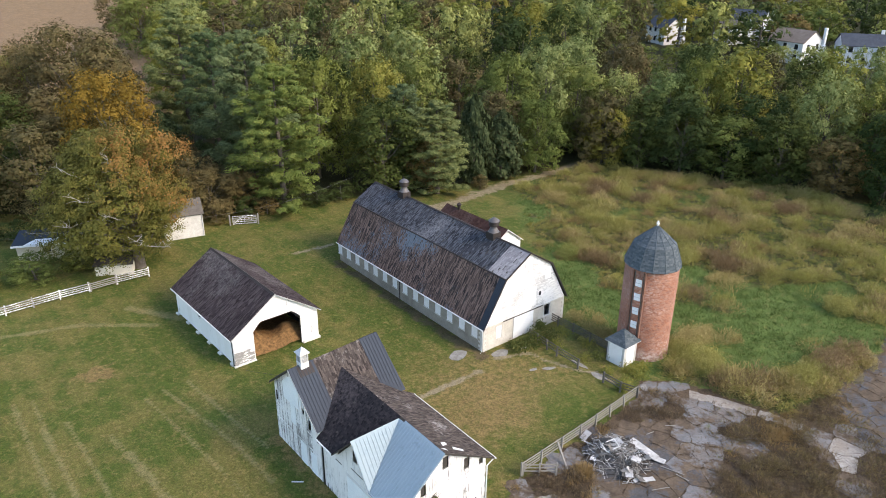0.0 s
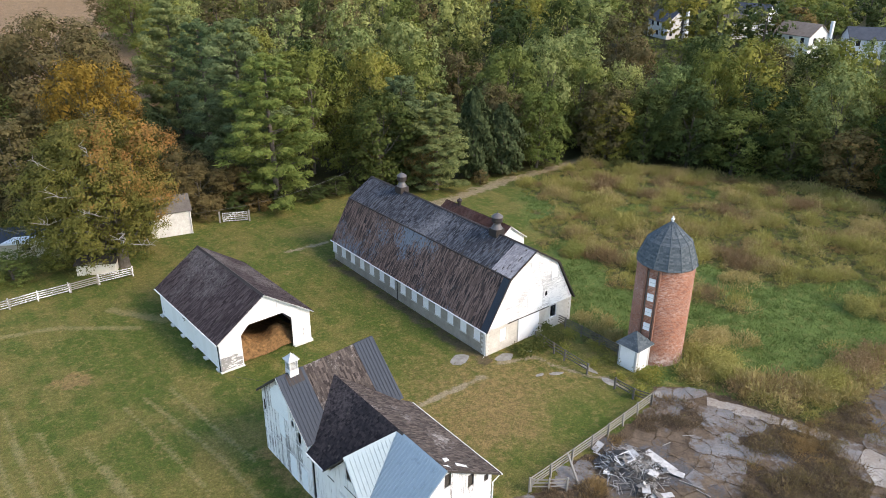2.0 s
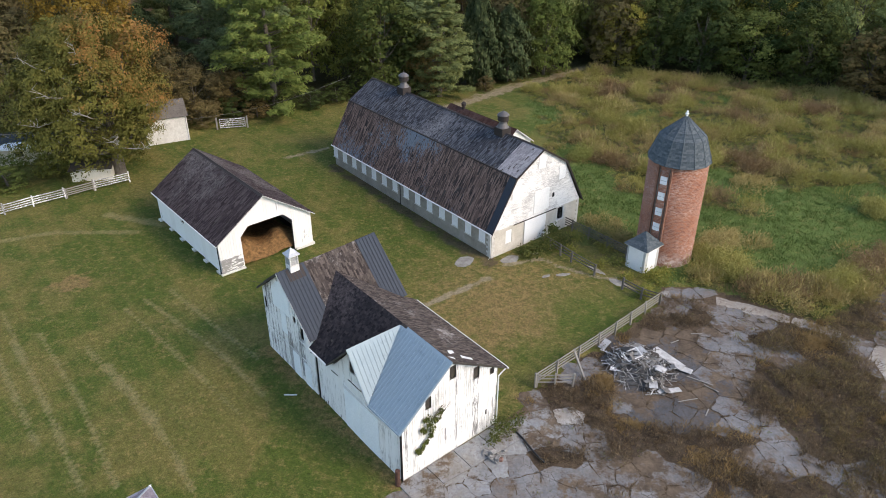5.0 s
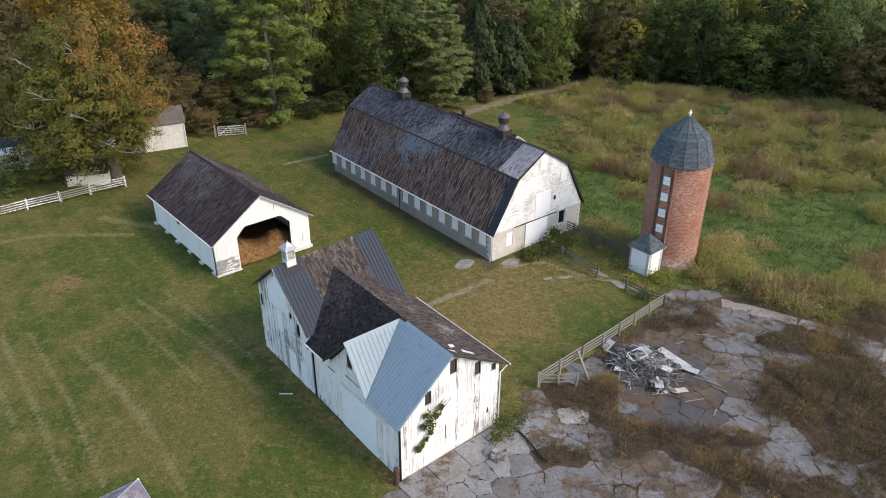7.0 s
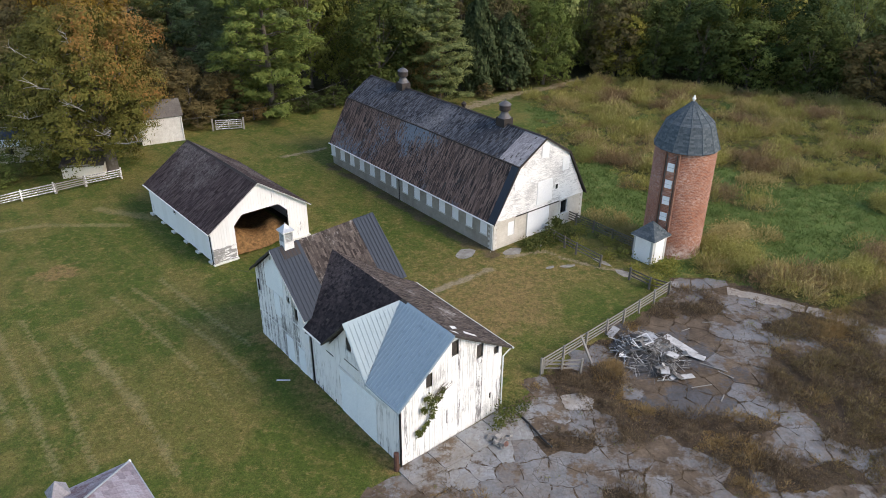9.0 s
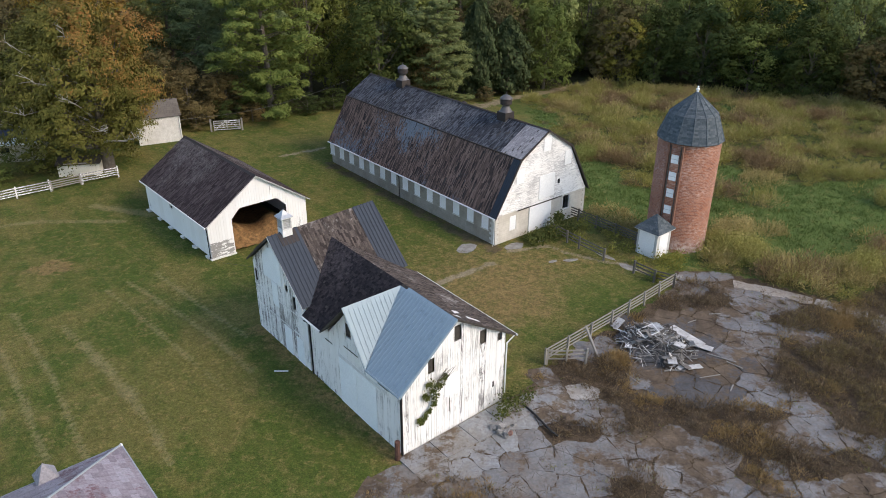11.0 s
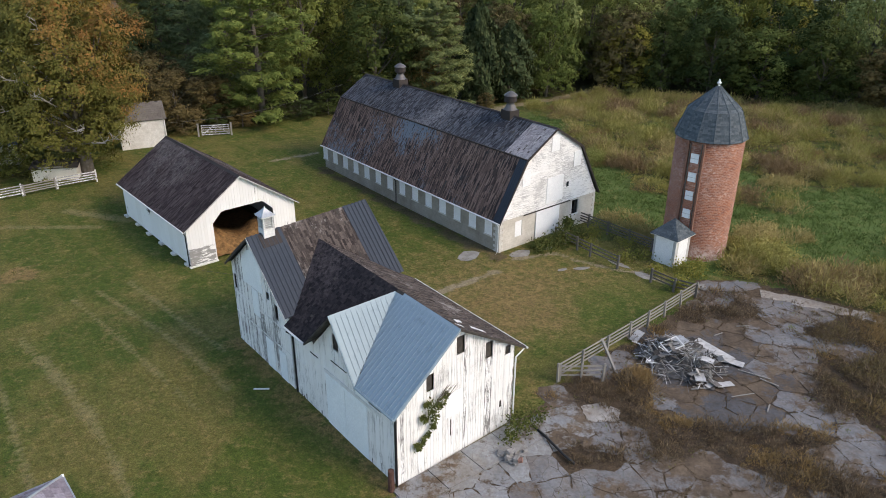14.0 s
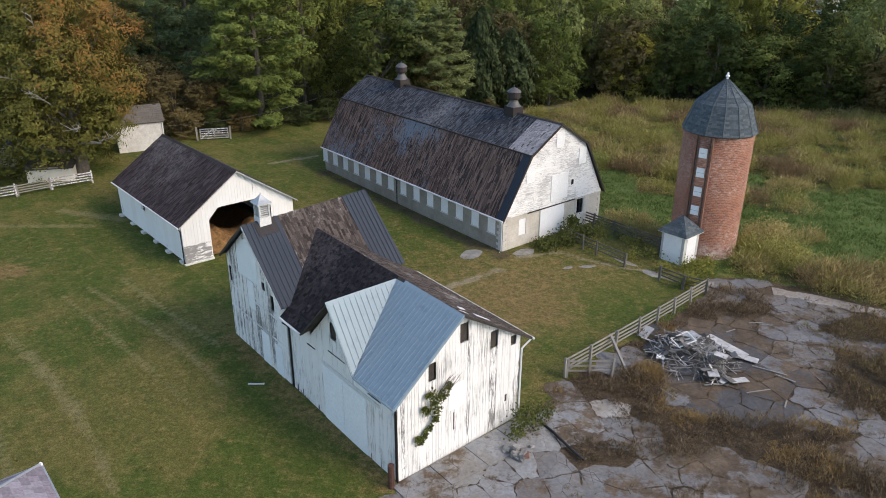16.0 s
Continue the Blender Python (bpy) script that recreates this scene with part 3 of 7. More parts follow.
def axis(spans, out):
    a = [v for lo, hi, step in spans for v in np.arange(lo, hi - 1e-6, step)]
    lo, hi, step = spans[0][0], spans[-1][1], spans[-1][2]
    a.append(hi)
    s, right, left = step, [], []
    p = hi
    while p < out:
        s *= 1.25
        p += s
        right.append(p)
    s, p = step, lo
    while p > -out:
        s *= 1.25
        p -= s
        left.append(p)
    return left[::-1] + a + right


def lawn_dryness(x, y):
    """Drier (+) and greener (-) stretches of the mown lawn."""
    v = 0.08
    for cx, cy, sx, sy, k in ((-6.0, 37.5, 4.0, 4.0, -0.85), (-9.5, 35.0, 3.0, 2.5, -0.5), (-22.5, 49.5, 3.5, 5.0, -0.55), (-26.0, 65.0, 6.0, 5.0, -0.65), (1.5, 65.0, 7.0, 5.5, -0.8), (-8.0, 57.0, 5.0, 4.0, -0.5), (-35.0, 69.5, 5.0, 3.5, 0.4), (-12.5, 39.0, 2.5, 2.0, 0.35), (-20.5, 55.0, 1.6, 5.0, 0.3)):
        v += k * math.exp(-((x - cx) / sx) ** 2 - ((y - cy) / sy) ** 2)
    return v


def make_ground():
    xs, ys = axis([(-58, -46, 0.6), (-46, 22, 0.36), (22, 62, 0.6)], 2600), axis([(22, 30, 0.6), (30, 76, 0.36), (76, 136, 0.6)], 2600)
    nx, ny = len(xs), len(ys)
    verts, masks, more = [], [], []
    for y in ys:
        for x in xs:
            verts.append((x, y, height(x, y)))
            if -70 < x < 130 and 0 < y < 160:
                dirt = max(smooth01(1.5, 0.3, near_line(x, y, p) / w + 0.8 * wob(x, y, 1.4)) for p, w in PATHS)
                yard = 1.0 if inside(x + 0.5 * wob(x, y, 2), y + 0.5 * wob(x, y, 2, 9), YARD) else 0.0
                meadow = field_at(x, y)
                brown = meadow_brown(x, y) * meadow
                dry = smooth01(-0.25, 0.5, wob(x, y, 6, 1.0) + 0.6 * wob(x, y, 1.8, 2.0) + 0.8 * math.exp(-((x + 14) ** 2 / 40 + (y - 39) ** 2 / 16)) + lawn_dryness(x, y))
                rut = max(smooth01(1.5, 0.2, near_line(x, y, p) / w + 0.5 * wob(x, y, 1.6)) for p, w in RUTS) if x < -8 and y < 76 else 0.0
                farmyard = math.exp(-((x - 7) ** 2 + (y - 54) ** 2) / 85)
                dry = min(1.0, dry + 0.8 * farmyard)
                bare = max(smooth01(1.6, 0.4, math.hypot((x + 32) / 1.3, (y - 57) / 1.1) + wob(x, y, 1)), smooth01(1.4, 0.5, math.hypot((x - 13) / 1.6, (y - 75.0) / 0.8) + wob(x, y, 1)))
                gx, gy = 0.76 * (x - 9.23) + 0.65 * (y - 66.93), -0.65 * (x - 9.23) + 0.76 * (y - 66.93)
                # dark strip at the dairy barn's wall foot: soil with painted-in shade
                if -1 < gy < 28:
                    yard = max(yard, 0.62 * smooth01(1.5, 0.4, abs(gx + 6.4) + 1.2 * wob(x, y, 1.5)))
                bx, by = 0.751 * (x - 1.5) + 0.660 * (y - 38.89), -0.660 * (x - 1.5) + 0.751 * (y - 38.89)
                if 0 < by < 17:
                    bare = max(bare, 0.5 * smooth01(0.8, 0.2, abs(bx + 4.4) + 0.6 * wob(x, y, 1.5)))
                bare = max(bare, 0.62 * farmyard - 0.85 * math.exp(-((x - 13.0) ** 2 + (y - 54.0) ** 2) / 16) - 0.5 * math.exp(-((x - 7.5) ** 2 + (y - 48.5) ** 2) / 8))
                dry -= 1.1 * math.exp(-((x - 13.0) ** 2 + (y - 54.0) ** 2) / 16) + 0.5 * math.exp(-((x - 7.5) ** 2 + (y - 48.5) ** 2) / 8)
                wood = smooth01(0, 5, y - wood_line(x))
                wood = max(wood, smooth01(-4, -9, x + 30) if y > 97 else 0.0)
            else:
                dirt = yard = brown = bare = rut = 0.0
                meadow, dry = 0.0, 0.4
                wood = 1.0 if y > 100 else 0.0
            crop = 1.0 if (x < -60 - 0.12 * (y - 140) and y > 128) else 0.0
            masks.append((dirt, yard, meadow, rut))
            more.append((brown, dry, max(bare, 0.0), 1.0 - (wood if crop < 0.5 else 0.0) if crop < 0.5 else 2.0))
    faces = [(j * nx + i, j * nx + i + 1, (j + 1) * nx + i + 1, (j + 1) * nx + i) for j in range(ny - 1) for i in range(nx - 1)]
    me = bpy.data.meshes.new("ground")
    me.from_pydata(verts, [], faces)
    for name, data in (("cover", masks), ("detail", more)):
        at = me.attributes.new(name, "FLOAT_COLOR", "POINT")
        at.data.foreach_set("color", np.array(data, dtype=np.float32).ravel())
    me.polygons.foreach_set("use_smooth", [True] * len(me.polygons))
    return me


def ground_material():
    n = Nodes("grass_and_soil", 0.95, 0, 0.15)
    a, b = n.attr("cover"), n.attr("detail")
    sa, sb = n.add("ShaderNodeSeparateColor"), n.add("ShaderNodeSeparateColor")
    n.put(sa.inputs[0], a.outputs["Color"])
    n.put(sb.inputs[0], b.outputs["Color"])
    dirt, yard, meadow = sa.outputs
    brown, dry, bare = sb.outputs
    fine, mid, tiny = n.noise(2.6, 7, 0.8), n.noise(0.5, 6, 0.7), n.noise(13.0, 4, 0.75)
    sep = n.add("ShaderNodeSeparateXYZ")
    n.put(sep.inputs[0], n.co)
    com = n.add("ShaderNodeCombineXYZ")       # mower's lines run from north-west to south-east
    n.put(com.inputs[0], n.math("ADD", n.math("MULTIPLY", sep.outputs[0], 0.66 * 0.07), n.math("MULTIPLY", sep.outputs[1], -0.75 * 0.07)))
    n.put(com.inputs[1], n.math("ADD", n.math("MULTIPLY", sep.outputs[0], 0.75), n.math("MULTIPLY", sep.outputs[1], 0.66)))
    streaks = n.noise(0.9, 4, 0.65, com.outputs[0])
    green = n.mix(n.step(fine, 0.3, 0.7), (0.047, 0.072, 0.012), (0.096, 0.126, 0.027))
    drygrass = n.mix(n.step(fine, 0.3, 0.7), (0.110, 0.100, 0.028), (0.200, 0.170, 0.058))
    lawn = n.mix(n.step(n.math("ADD", dry, n.math("ADD", n.math("ADD", n.math("MULTIPLY", n.math("SUBTRACT", mid, 0.5), 0.9), n.math("MULTIPLY", n.math("SUBTRACT", n.noise(3.6, 5, 0.8), 0.5), 2.2)), n.math("MULTIPLY", n.math("SUBTRACT", streaks, 0.5), 2.4))), -0.15, 1.25), green, drygrass)
    lawn = n.mix(n.math("MULTIPLY", n.step(n.math("ADD", a.outputs["Alpha"], n.math("MULTIPLY", n.math("SUBTRACT", fine, 0.5), 1.6)), 0.40, 1.0), 0.70), lawn, (0.235, 0.200, 0.100))
    lush = n.mix(n.step(fine, 0.3, 0.7), (0.068, 0.104, 0.026), (0.130, 0.180, 0.050))
    # brown meadow ground, darkened to paint in the shade between weed clumps
    weedy_shaded = n.mix(n.step(fine, 0.3, 0.7), (0.050, 0.052, 0.018), (0.105, 0.096, 0.036))
    wild = n.mix(n.step(n.math("ADD", brown, n.math("SUBTRACT", fine, 0.5)), 0.2, 0.8), lush, weedy_shaded)
    col = n.mix(meadow, lawn, wild)
    thatch = n.mix(n.step(fine, 0.3, 0.7), (0.125, 0.088, 0.036), (0.285, 0.200, 0.088))
    col = n.mix(n.step(n.math("ADD", bare, n.math("MULTIPLY", n.math("SUBTRACT", n.noise(1.3, 6, 0.78), 0.5), 2.4)), 0.05, 0.65), col, thatch)
    soil = n.mix(n.step(fine, 0.3, 0.7), (0.19, 0.152, 0.100), (0.33, 0.275, 0.195))
    col = n.mix(n.step(n.math("ADD", dirt, n.math("MULTIPLY", n.math("SUBTRACT", n.noise(2.2, 6, 0.75), 0.5), 2.4)), 0.45, 1.0), col, soil)
    yardsoil = n.mix(n.step(n.noise(0.7, 6, 0.7), 0.35, 0.65), (0.064, 0.046, 0.033), (0.128, 0.092, 0.064))
    col = n.mix(n.step(yard, 0.3, 0.7), col, yardsoil)
    # wood floor painted near-black: the shade under the crowns is in the colour
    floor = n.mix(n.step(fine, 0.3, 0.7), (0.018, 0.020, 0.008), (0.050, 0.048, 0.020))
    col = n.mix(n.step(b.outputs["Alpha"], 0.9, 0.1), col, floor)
    crop = n.mix(n.step(mid, 0.3, 0.7), (0.19, 0.125, 0.070), (0.27, 0.175, 0.105))
    col = n.mix(n.step(b.outputs["Alpha"], 1.3, 1.7), col, crop)
    col = n.mix(0.75, col, n.ramp(tiny, (0.30, (0.35, 0.37, 0.35)), (0.70, (1.55, 1.52, 1.40))), "MULTIPLY")
    col = n.mix(0.6, col, n.ramp(n.noise(5.5, 4, 0.7), (0.30, (0.55, 0.57, 0.55)), (0.70, (1.40, 1.38, 1.30))), "MULTIPLY")
    return n.done(col, n.math("ADD", n.math("MULTIPLY", fine, 1.0), n.math("MULTIPLY", tiny, 0.5)), 0.9, 0.12)


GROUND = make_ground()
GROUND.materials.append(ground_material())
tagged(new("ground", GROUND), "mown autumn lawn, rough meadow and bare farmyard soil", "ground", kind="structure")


# ---- gambrel dairy barn ----
def gambrel_barn():
    b = thing("gambrel_barn", pose(9.23, 66.93, 0.72, 0, 0, 40.5), "long white gambrel dairy barn with weathered shingle roof on block walls", "barn")
    L, hw, ev, bk, bz, top = 28.0, 5.85, 2.52, 3.32, 7.34, 9.36
    # block storey, left wall with fourteen boarded windows
    n, y0, y1 = 14, 0.9, 27.3
    wins = []
    for i in range(n):
        c = y0 + 0.35 + (y1 - y0) * i / (n - 1) * 0.985
        wins.append((c - 0.1, c + 0.82, 1.05, 2.40))
    ml = Matrix(((0, 1, 0, -hw), (-1, 0, 0, 28.0), (0, 0, 1, 0), (0, 0, 0, 1)))  # wall x runs from back to front, outside at -x
    holes = [(28.0 - w[1], 28.0 - w[0], w[2], w[3]) for w in wins]
    left = part("side_wall", Geo().box(0.25, 27.75, 0.002, 0.36, -0.9, -0.404, ml), BLOCK, b, "grey parged block wall")
    for a, c, z0, z1 in rects(0.25, 27.75, -0.4, 2.75, holes):
        part("wall_panel", Geo().box(a, c, 0, 0.35, z0, z1, ml), BLOCK, left)
    for a, c, z0, z1 in holes:
        part("window_panel", Geo().box(a, c, 0.012, 0.05, z0, z1, ml), WHITE_PANEL, left, "white board over a window")
        part("window_sill", Geo().box(a - 0.06, c + 0.06, -0.05, 0.2, z0 - 0.09, z0 - 0.004, ml), QUOIN, left)
    part("side_wall", Geo().box(hw - 0.35, hw, 0.25, 27.75, -0.6, 2.75), BLOCK, b)
    # front gable
    gh = [(-4.1, -3.3, 0.75, 2.15), (-1.62, 1.0, 0.0, 2.42), (2.75, 3.75, 0.95, 2.45)]
    mf = pose(0, 0.25, 0)
    front = part("front_wall", Geo().box(-hw, hw, 0.002, 0.36, -0.9, -0.404, mf), BLOCK_PALE, b, "pale tan block lower gable wall")
    for a, c, z0, z1 in rects(-hw, hw, -0.4, 2.75, gh):
        part("wall_panel", Geo().box(a, c, 0, 0.35, z0, z1, mf), BLOCK_PALE, front)
    part("window_panel", Geo().box(-4.1, -3.3, 0.05, 0.09, 0.75, 2.15, mf), WHITE_PANEL, front)
    part("sliding_door", Geo().box(-1.75, 1.1, -0.10, -0.04, -0.02, 2.48, mf), WHITE_PANEL, front, "white sliding barn door")
    part("door_track", Geo().box(-3.2, 2.4, -0.14, -0.02, 2.50, 2.60, mf), DARK_WOOD, front, "dark rusty door track")
    part("window_frame", Geo().box(2.75, 2.83, 0.02, 0.12, 0.95, 2.45, mf).box(3.67, 3.75, 0.02, 0.12, 0.95, 2.45, mf).box(2.83, 3.67, 0.02, 0.12, 2.37, 2.45, mf).box(2.83, 3.67, 0.02, 0.12, 0.95, 1.03, mf), TRIM, front)
    part("window_pane", Geo().box(3.25, 3.67, 0.16, 0.18, 1.03, 2.37, mf), GLASS_DARK, front)
    k = 0
    z = -0.3
    while z < 2.6:
        w = 0.42 if k % 2 else 0.26
        for s in (-1, 1):
            part("quoin", Geo().box(*sorted((s * (hw + 0.015), s * (hw - w))), -0.015, 0.3, z + 0.012, z + 0.24, mf), QUOIN, front)
        part("quoin", Geo().box(-hw - 0.015, -hw + 0.2, 0.302, 0.30 + (0.42 if not k % 2 else 0.2), z + 0.012, z + 0.24, mf), QUOIN, front)
        z += 0.25
        k += 1

    def half(z):
        return hw - 0.0 if z < ev else (hw - (hw - bk + 0.12) * (z - ev) / (bz - ev) if z < bz else (bk - 0.12) * (top - z) / (top - bz))

    for y, nm in ((0.18, "gable_cladding"), (27.62, "back_gable")):
        my = pose(0, y, 0)
        loft = [(-0.62, 1.22, 3.05, 5.15)] if y < 1 else []
        clad = part(nm, Geo().box(-hw + 0.3, hw - 0.3, 0.14, 0.24, 2.76, 2.9, my), DARK_WOOD, b)
        z = 2.60
        while z < top - 0.25:
            zz = min(z + 0.215, top - 0.12)
            ha, hb = half(z) - 0.03, max(half(zz) - 0.03, 0.02)
            spans = [(-ha, ha, -hb, hb)]
            for h in loft:
                if h[2] < zz and h[3] > z:
                    spans = [(-ha, h[0], -hb, h[0]), (h[1], ha, h[1], hb)]
            for a0, a1, c0, c1 in spans:
                cut = [rnd.uniform(a0 + 0.5, a1 - 0.5)] if a1 - a0 > 2 else []
                for s0, s1, t0, t1 in ([(a0, cut[0] - 0.004, c0, cut[0] - 0.004), (cut[0] + 0.004, a1, cut[0] + 0.004, c1)] if cut else [(a0, a1, c0, c1)]):
                    o = rnd.uniform(0, 0.01)
                    part("clapboard", Geo().add([my @ Vector(p) for p in ((s0, -0.03 - o, z), (s1, -0.03 - o, z), (s1, 0.14, z), (s0, 0.14, z), (t0, -o, zz - 0.006), (t1, -o, zz - 0.006), (t1, 0.14, zz - 0.006), (t0, 0.14, zz - 0.006))], ((3, 2, 1, 0), (4, 5, 6, 7), (0, 1, 5, 4), (1, 2, 6, 5), (2, 3, 7, 6), (3, 0, 4, 7))), CLAP, clad)
            z += 0.215
        if y < 1:
            part("loft_door", Geo().box(-0.70, 1.30, -0.07, -0.035, 2.98, 5.2, my), WHITE_PANEL, clad, "plain white loft door")
            for a, c, z0, z1 in ((-0.42, 0.50, 7.45, 8.75), (-3.62, -2.72, 5.1, 6.45), (2.45, 3.35, 5.6, 6.95)):
                part("boarded_window", Geo().box(a, c, -0.07, -0.035, z0, z1, my), WHITE_PANEL, clad, "white board over a gable window")
            part("hatch", Geo().box(1.75, 2.0, -0.06, -0.035, 3.95, 4.4, my), GLASS_DARK, clad, "small dark hatch")
    # roof
    e = hw + 0.25
    ze = ev
    def lower(s, ya, yb):
        return [(s * e, ya, ze), (s * e, yb, ze), (s * bk, yb, bz), (s * bk, ya, bz)]
    def upper(s, ya, yb):
        return [(s * bk, ya, bz), (s * bk, yb, bz), (0, yb, top), (0, ya, top)]
    stripped(b, "lower_roof", lower(-1, 0.85, L), SH_RUST, 0.092, 0.3, 1.05, "brown weathered shingle lower roof slope")
    seamed(b, "metal_strip", lower(-1, -0.02, 0.85), TIN_DARK, 0.21, "dark ribbed metal strip along the roof edge")
    stripped(b, "upper_roof", upper(-1, 2.7, L), SH_DARK, 0.10, 0.2, 0.7, "dark grey weathered shingle upper roof slope")
    stripped(b, "roof_patch", upper(-1, -0.02, 2.7), SH_PATCH, 0.13, 0.2, 0.7, "pale grey worn shingle patch")
    shingled(b, "lower_roof", lower(1, -0.02, L), SH_RUST, 0.4, 0.6)
    shingled(b, "upper_roof", upper(1, -0.02, L), SH_DARK, 0.4, 0.6)
    part("ridge_cap", Geo().slab([(-0.16, -0.05, top + 0.0), (-0.16, L, top + 0.0), (0, L, top + 0.075), (0, -0.05, top + 0.075)], (0, 0, 1), 0.03).slab([(0.16, -0.05, top), (0.16, L, top), (0, L, top + 0.075), (0, -0.05, top + 0.075)], (0, 0, 1), 0.03), TIN_RUST, b)
    part("break_flashing", Geo().box(-bk - 0.10, -bk + 0.07, 0, L, bz - 0.03, bz + 0.055), TIN_RUST, b)
    for s in (-1, 1):
        part("rake_board", Geo().slab([(s * e, -0.05, ze - 0.12), (s * e, -0.05, ze + 0.05), (s * bk, -0.05, bz + 0.05), (s * (bk - 0.12), -0.05, bz - 0.12)], (0, -1, 0), 0.05), TIN_RUST, b)
        part("rake_board", Geo().slab([(s * bk, -0.053, bz + 0.05), (s * (bk - 0.12), -0.053, bz - 0.12), (0, -0.053, top - 0.12), (0, -0.053, top + 0.05)], (0, -1, 0), 0.05), TIN_RUST, b)
    part("gutter", Geo().tube([(-e - 0.05, 0, ze - 0.02), (-e - 0.05, L, ze - 0.02)], [0.07, 0.07], 8), GUTTER, b, "white eave gutter")
    for y in (0.35, 14.6):
        part("downspout", Geo().tube([(-e - 0.02, y, ze - 0.05), (-hw - 0.06, y, ze - 0.4), (-hw - 0.06, y, -0.05), (-hw - 0.5, y - 0.2, -0.2)], [0.045] * 4, 8), GUTTER if y < 1 else TIN_RUST, b)
    # two round metal ventilators on the ridge
    for y in (5.6, 21.7):
        v = part("ventilator", Geo().box(-0.56, 0.56, y - 0.56, y + 0.56, top - 0.5, top + 0.50), TIN_RUST, b, "round dark metal ridge ventilator")
        part("cone", Geo().lathe([(0.62, top + 0.50), (0.52, top + 0.62), (0.34, top + 0.95), (0.34, top + 1.08)], 20, (0, y)), TIN_VENT, v)
        part("drum", Geo().lathe([(0.34, top + 1.08), (0.54, top + 1.20), (0.54, top + 1.62), (0.42, top + 1.70)], 20, (0, y)), TIN_RUST, v)
        part("cap", Geo().lathe([(0.60, top + 1.70), (0.56, top + 1.77), (0.34, top + 1.95), (0.10, top + 2.06), (0.03, top + 2.10), (0.02, top + 2.30)], 20, (0, y)), TIN_VENT, v, "pale metal cap")
    return b


# ---- open hay shed ----
def hay_shed():
    b = thing("hay_shed", pose(-15.62, 61.80, 0.95, 0, 0, 42.4), "white open-fronted hay shed with dark shingle roof", "shed")
    L, e, ev, top, hw = 14.35, 4.95, 3.15, 6.55, 4.65
    sl = (top - ev) / e

    def roofz(x):
        return top - abs(x) * sl - 0.10

    front = part("front_wall", Geo().box(-hw, -hw + 0.1, 0.4, 0.5, 0, 3.0), DARK_WOOD, b)
    # upright boards with a wide opening that has clipped upper corners
    x = -hw
    while x < hw - 0.02:
        c = min(x + 0.24 * rnd.uniform(0.85, 1.15), hw)
        lo0 = lo1 = 0.0
        if -2.55 < (x + c) / 2 < 2.75:
            def open_top(q):
                return min(3.95, 3.05 + max(0.0, q + 2.55) * 1.0, 3.05 + max(0.0, 2.75 - q) * 1.0)
            lo0, lo1 = open_top(x), open_top(c)
        o = rnd.uniform(0, 0.012)
        part("board", Geo().add([(x + 0.005, 0.3 - o, lo0), (c - 0.005, 0.3 - o, lo1), (c - 0.005, 0.34, lo1), (x + 0.005, 0.34, lo0), (x + 0.005, 0.3 - o, roofz(x)), (c - 0.005, 0.3 - o, roofz(c)), (c - 0.005, 0.34, roofz(c)), (x + 0.005, 0.34, roofz(x))], ((3, 2, 1, 0), (4, 5, 6, 7), (0, 1, 5, 4), (1, 2, 6, 5), (2, 3, 7, 6), (3, 0, 4, 7))), BOARD_GOOD, front)
        x = c
    # inner lining round the opening, side and back walls
    part("door_post", Geo().box(-2.65, -2.45, 0.35, 0.5, 0, 3.1), DARK_WOOD, front)
    part("door_post", Geo().box(2.65, 2.85, 0.35, 0.5, 0, 3.1), DARK_WOOD, front)
    for s in (-1, 1):
        side = part("side_wall", Geo().box(*sorted((s * (hw - 0.04), s * (hw - 0.16))), 0.45, L - 0.45, 0.3, 0.42), DARK_WOOD, b)
        y = 0.3
        while y < L - 0.32:
            c = min(y + rnd.uniform(0.8, 1.2), L - 0.3)
            part("board", Geo().box(*sorted((s * hw, s * (hw - 0.04))), y + 0.003, c - 0.003, 0.22 + rnd.uniform(0, 0.05), ev + 0.12), BOARD_GOOD, side)
            y = c
    # added dark boards: hide lit lawn inside, darken the gaps between piers
    for x0, x1 in ((hw - 0.18, hw - 0.05), (-hw + 0.35, -hw + 0.5)):
        part("sill", Geo().box(x0, x1, 0.5, L - 0.5, -0.4, 0.29), DARK_WOOD, b, "dark board closing the gap under the side wall")
    part("back_wall", Geo().slab([(-hw, L - 0.3, 0), (hw, L - 0.3, 0), (hw, L - 0.3, ev), (0, L - 0.3, top - 0.15), (-hw, L - 0.3, ev)], (0, 1, 0), 0.06), INSIDE, b)
    for i in range(6):
        y = 0.6 + i * 2.62
        part("stone_pier", Geo().box(-hw - 0.18 - 0.05 * (i % 2), -hw + 0.3, y, y + 0.55, -0.4, 0.21), STONE_WASH, b, "whitewashed stone pier under the sill")
    part("footing", Geo().box(-hw - 0.1, -2.45, 0.12, 0.55, -0.4, 0.12), STONE_WASH, b)
    part("footing", Geo().box(2.75, hw + 0.1, 0.12, 0.55, -0.4, 0.12), STONE_WASH, b)
    part("wall_base", Geo().box(-hw - 0.0, -2.55, 0.27, 0.295, 0.12, 1.5), painted_wood("flaked_white_footing", 0.75, 2.0, 9.0), front)
    for s in (-1, 1):
        stripped(b, "roof_slope", [(s * e, -0.02, ev), (s * e, L, ev), (0, L, top), (0, -0.02, top)], SH_SHED, 0.12, 0.25, 0.9, "dark purple-brown shingle roof slope" if s < 0 else "", 0.016)
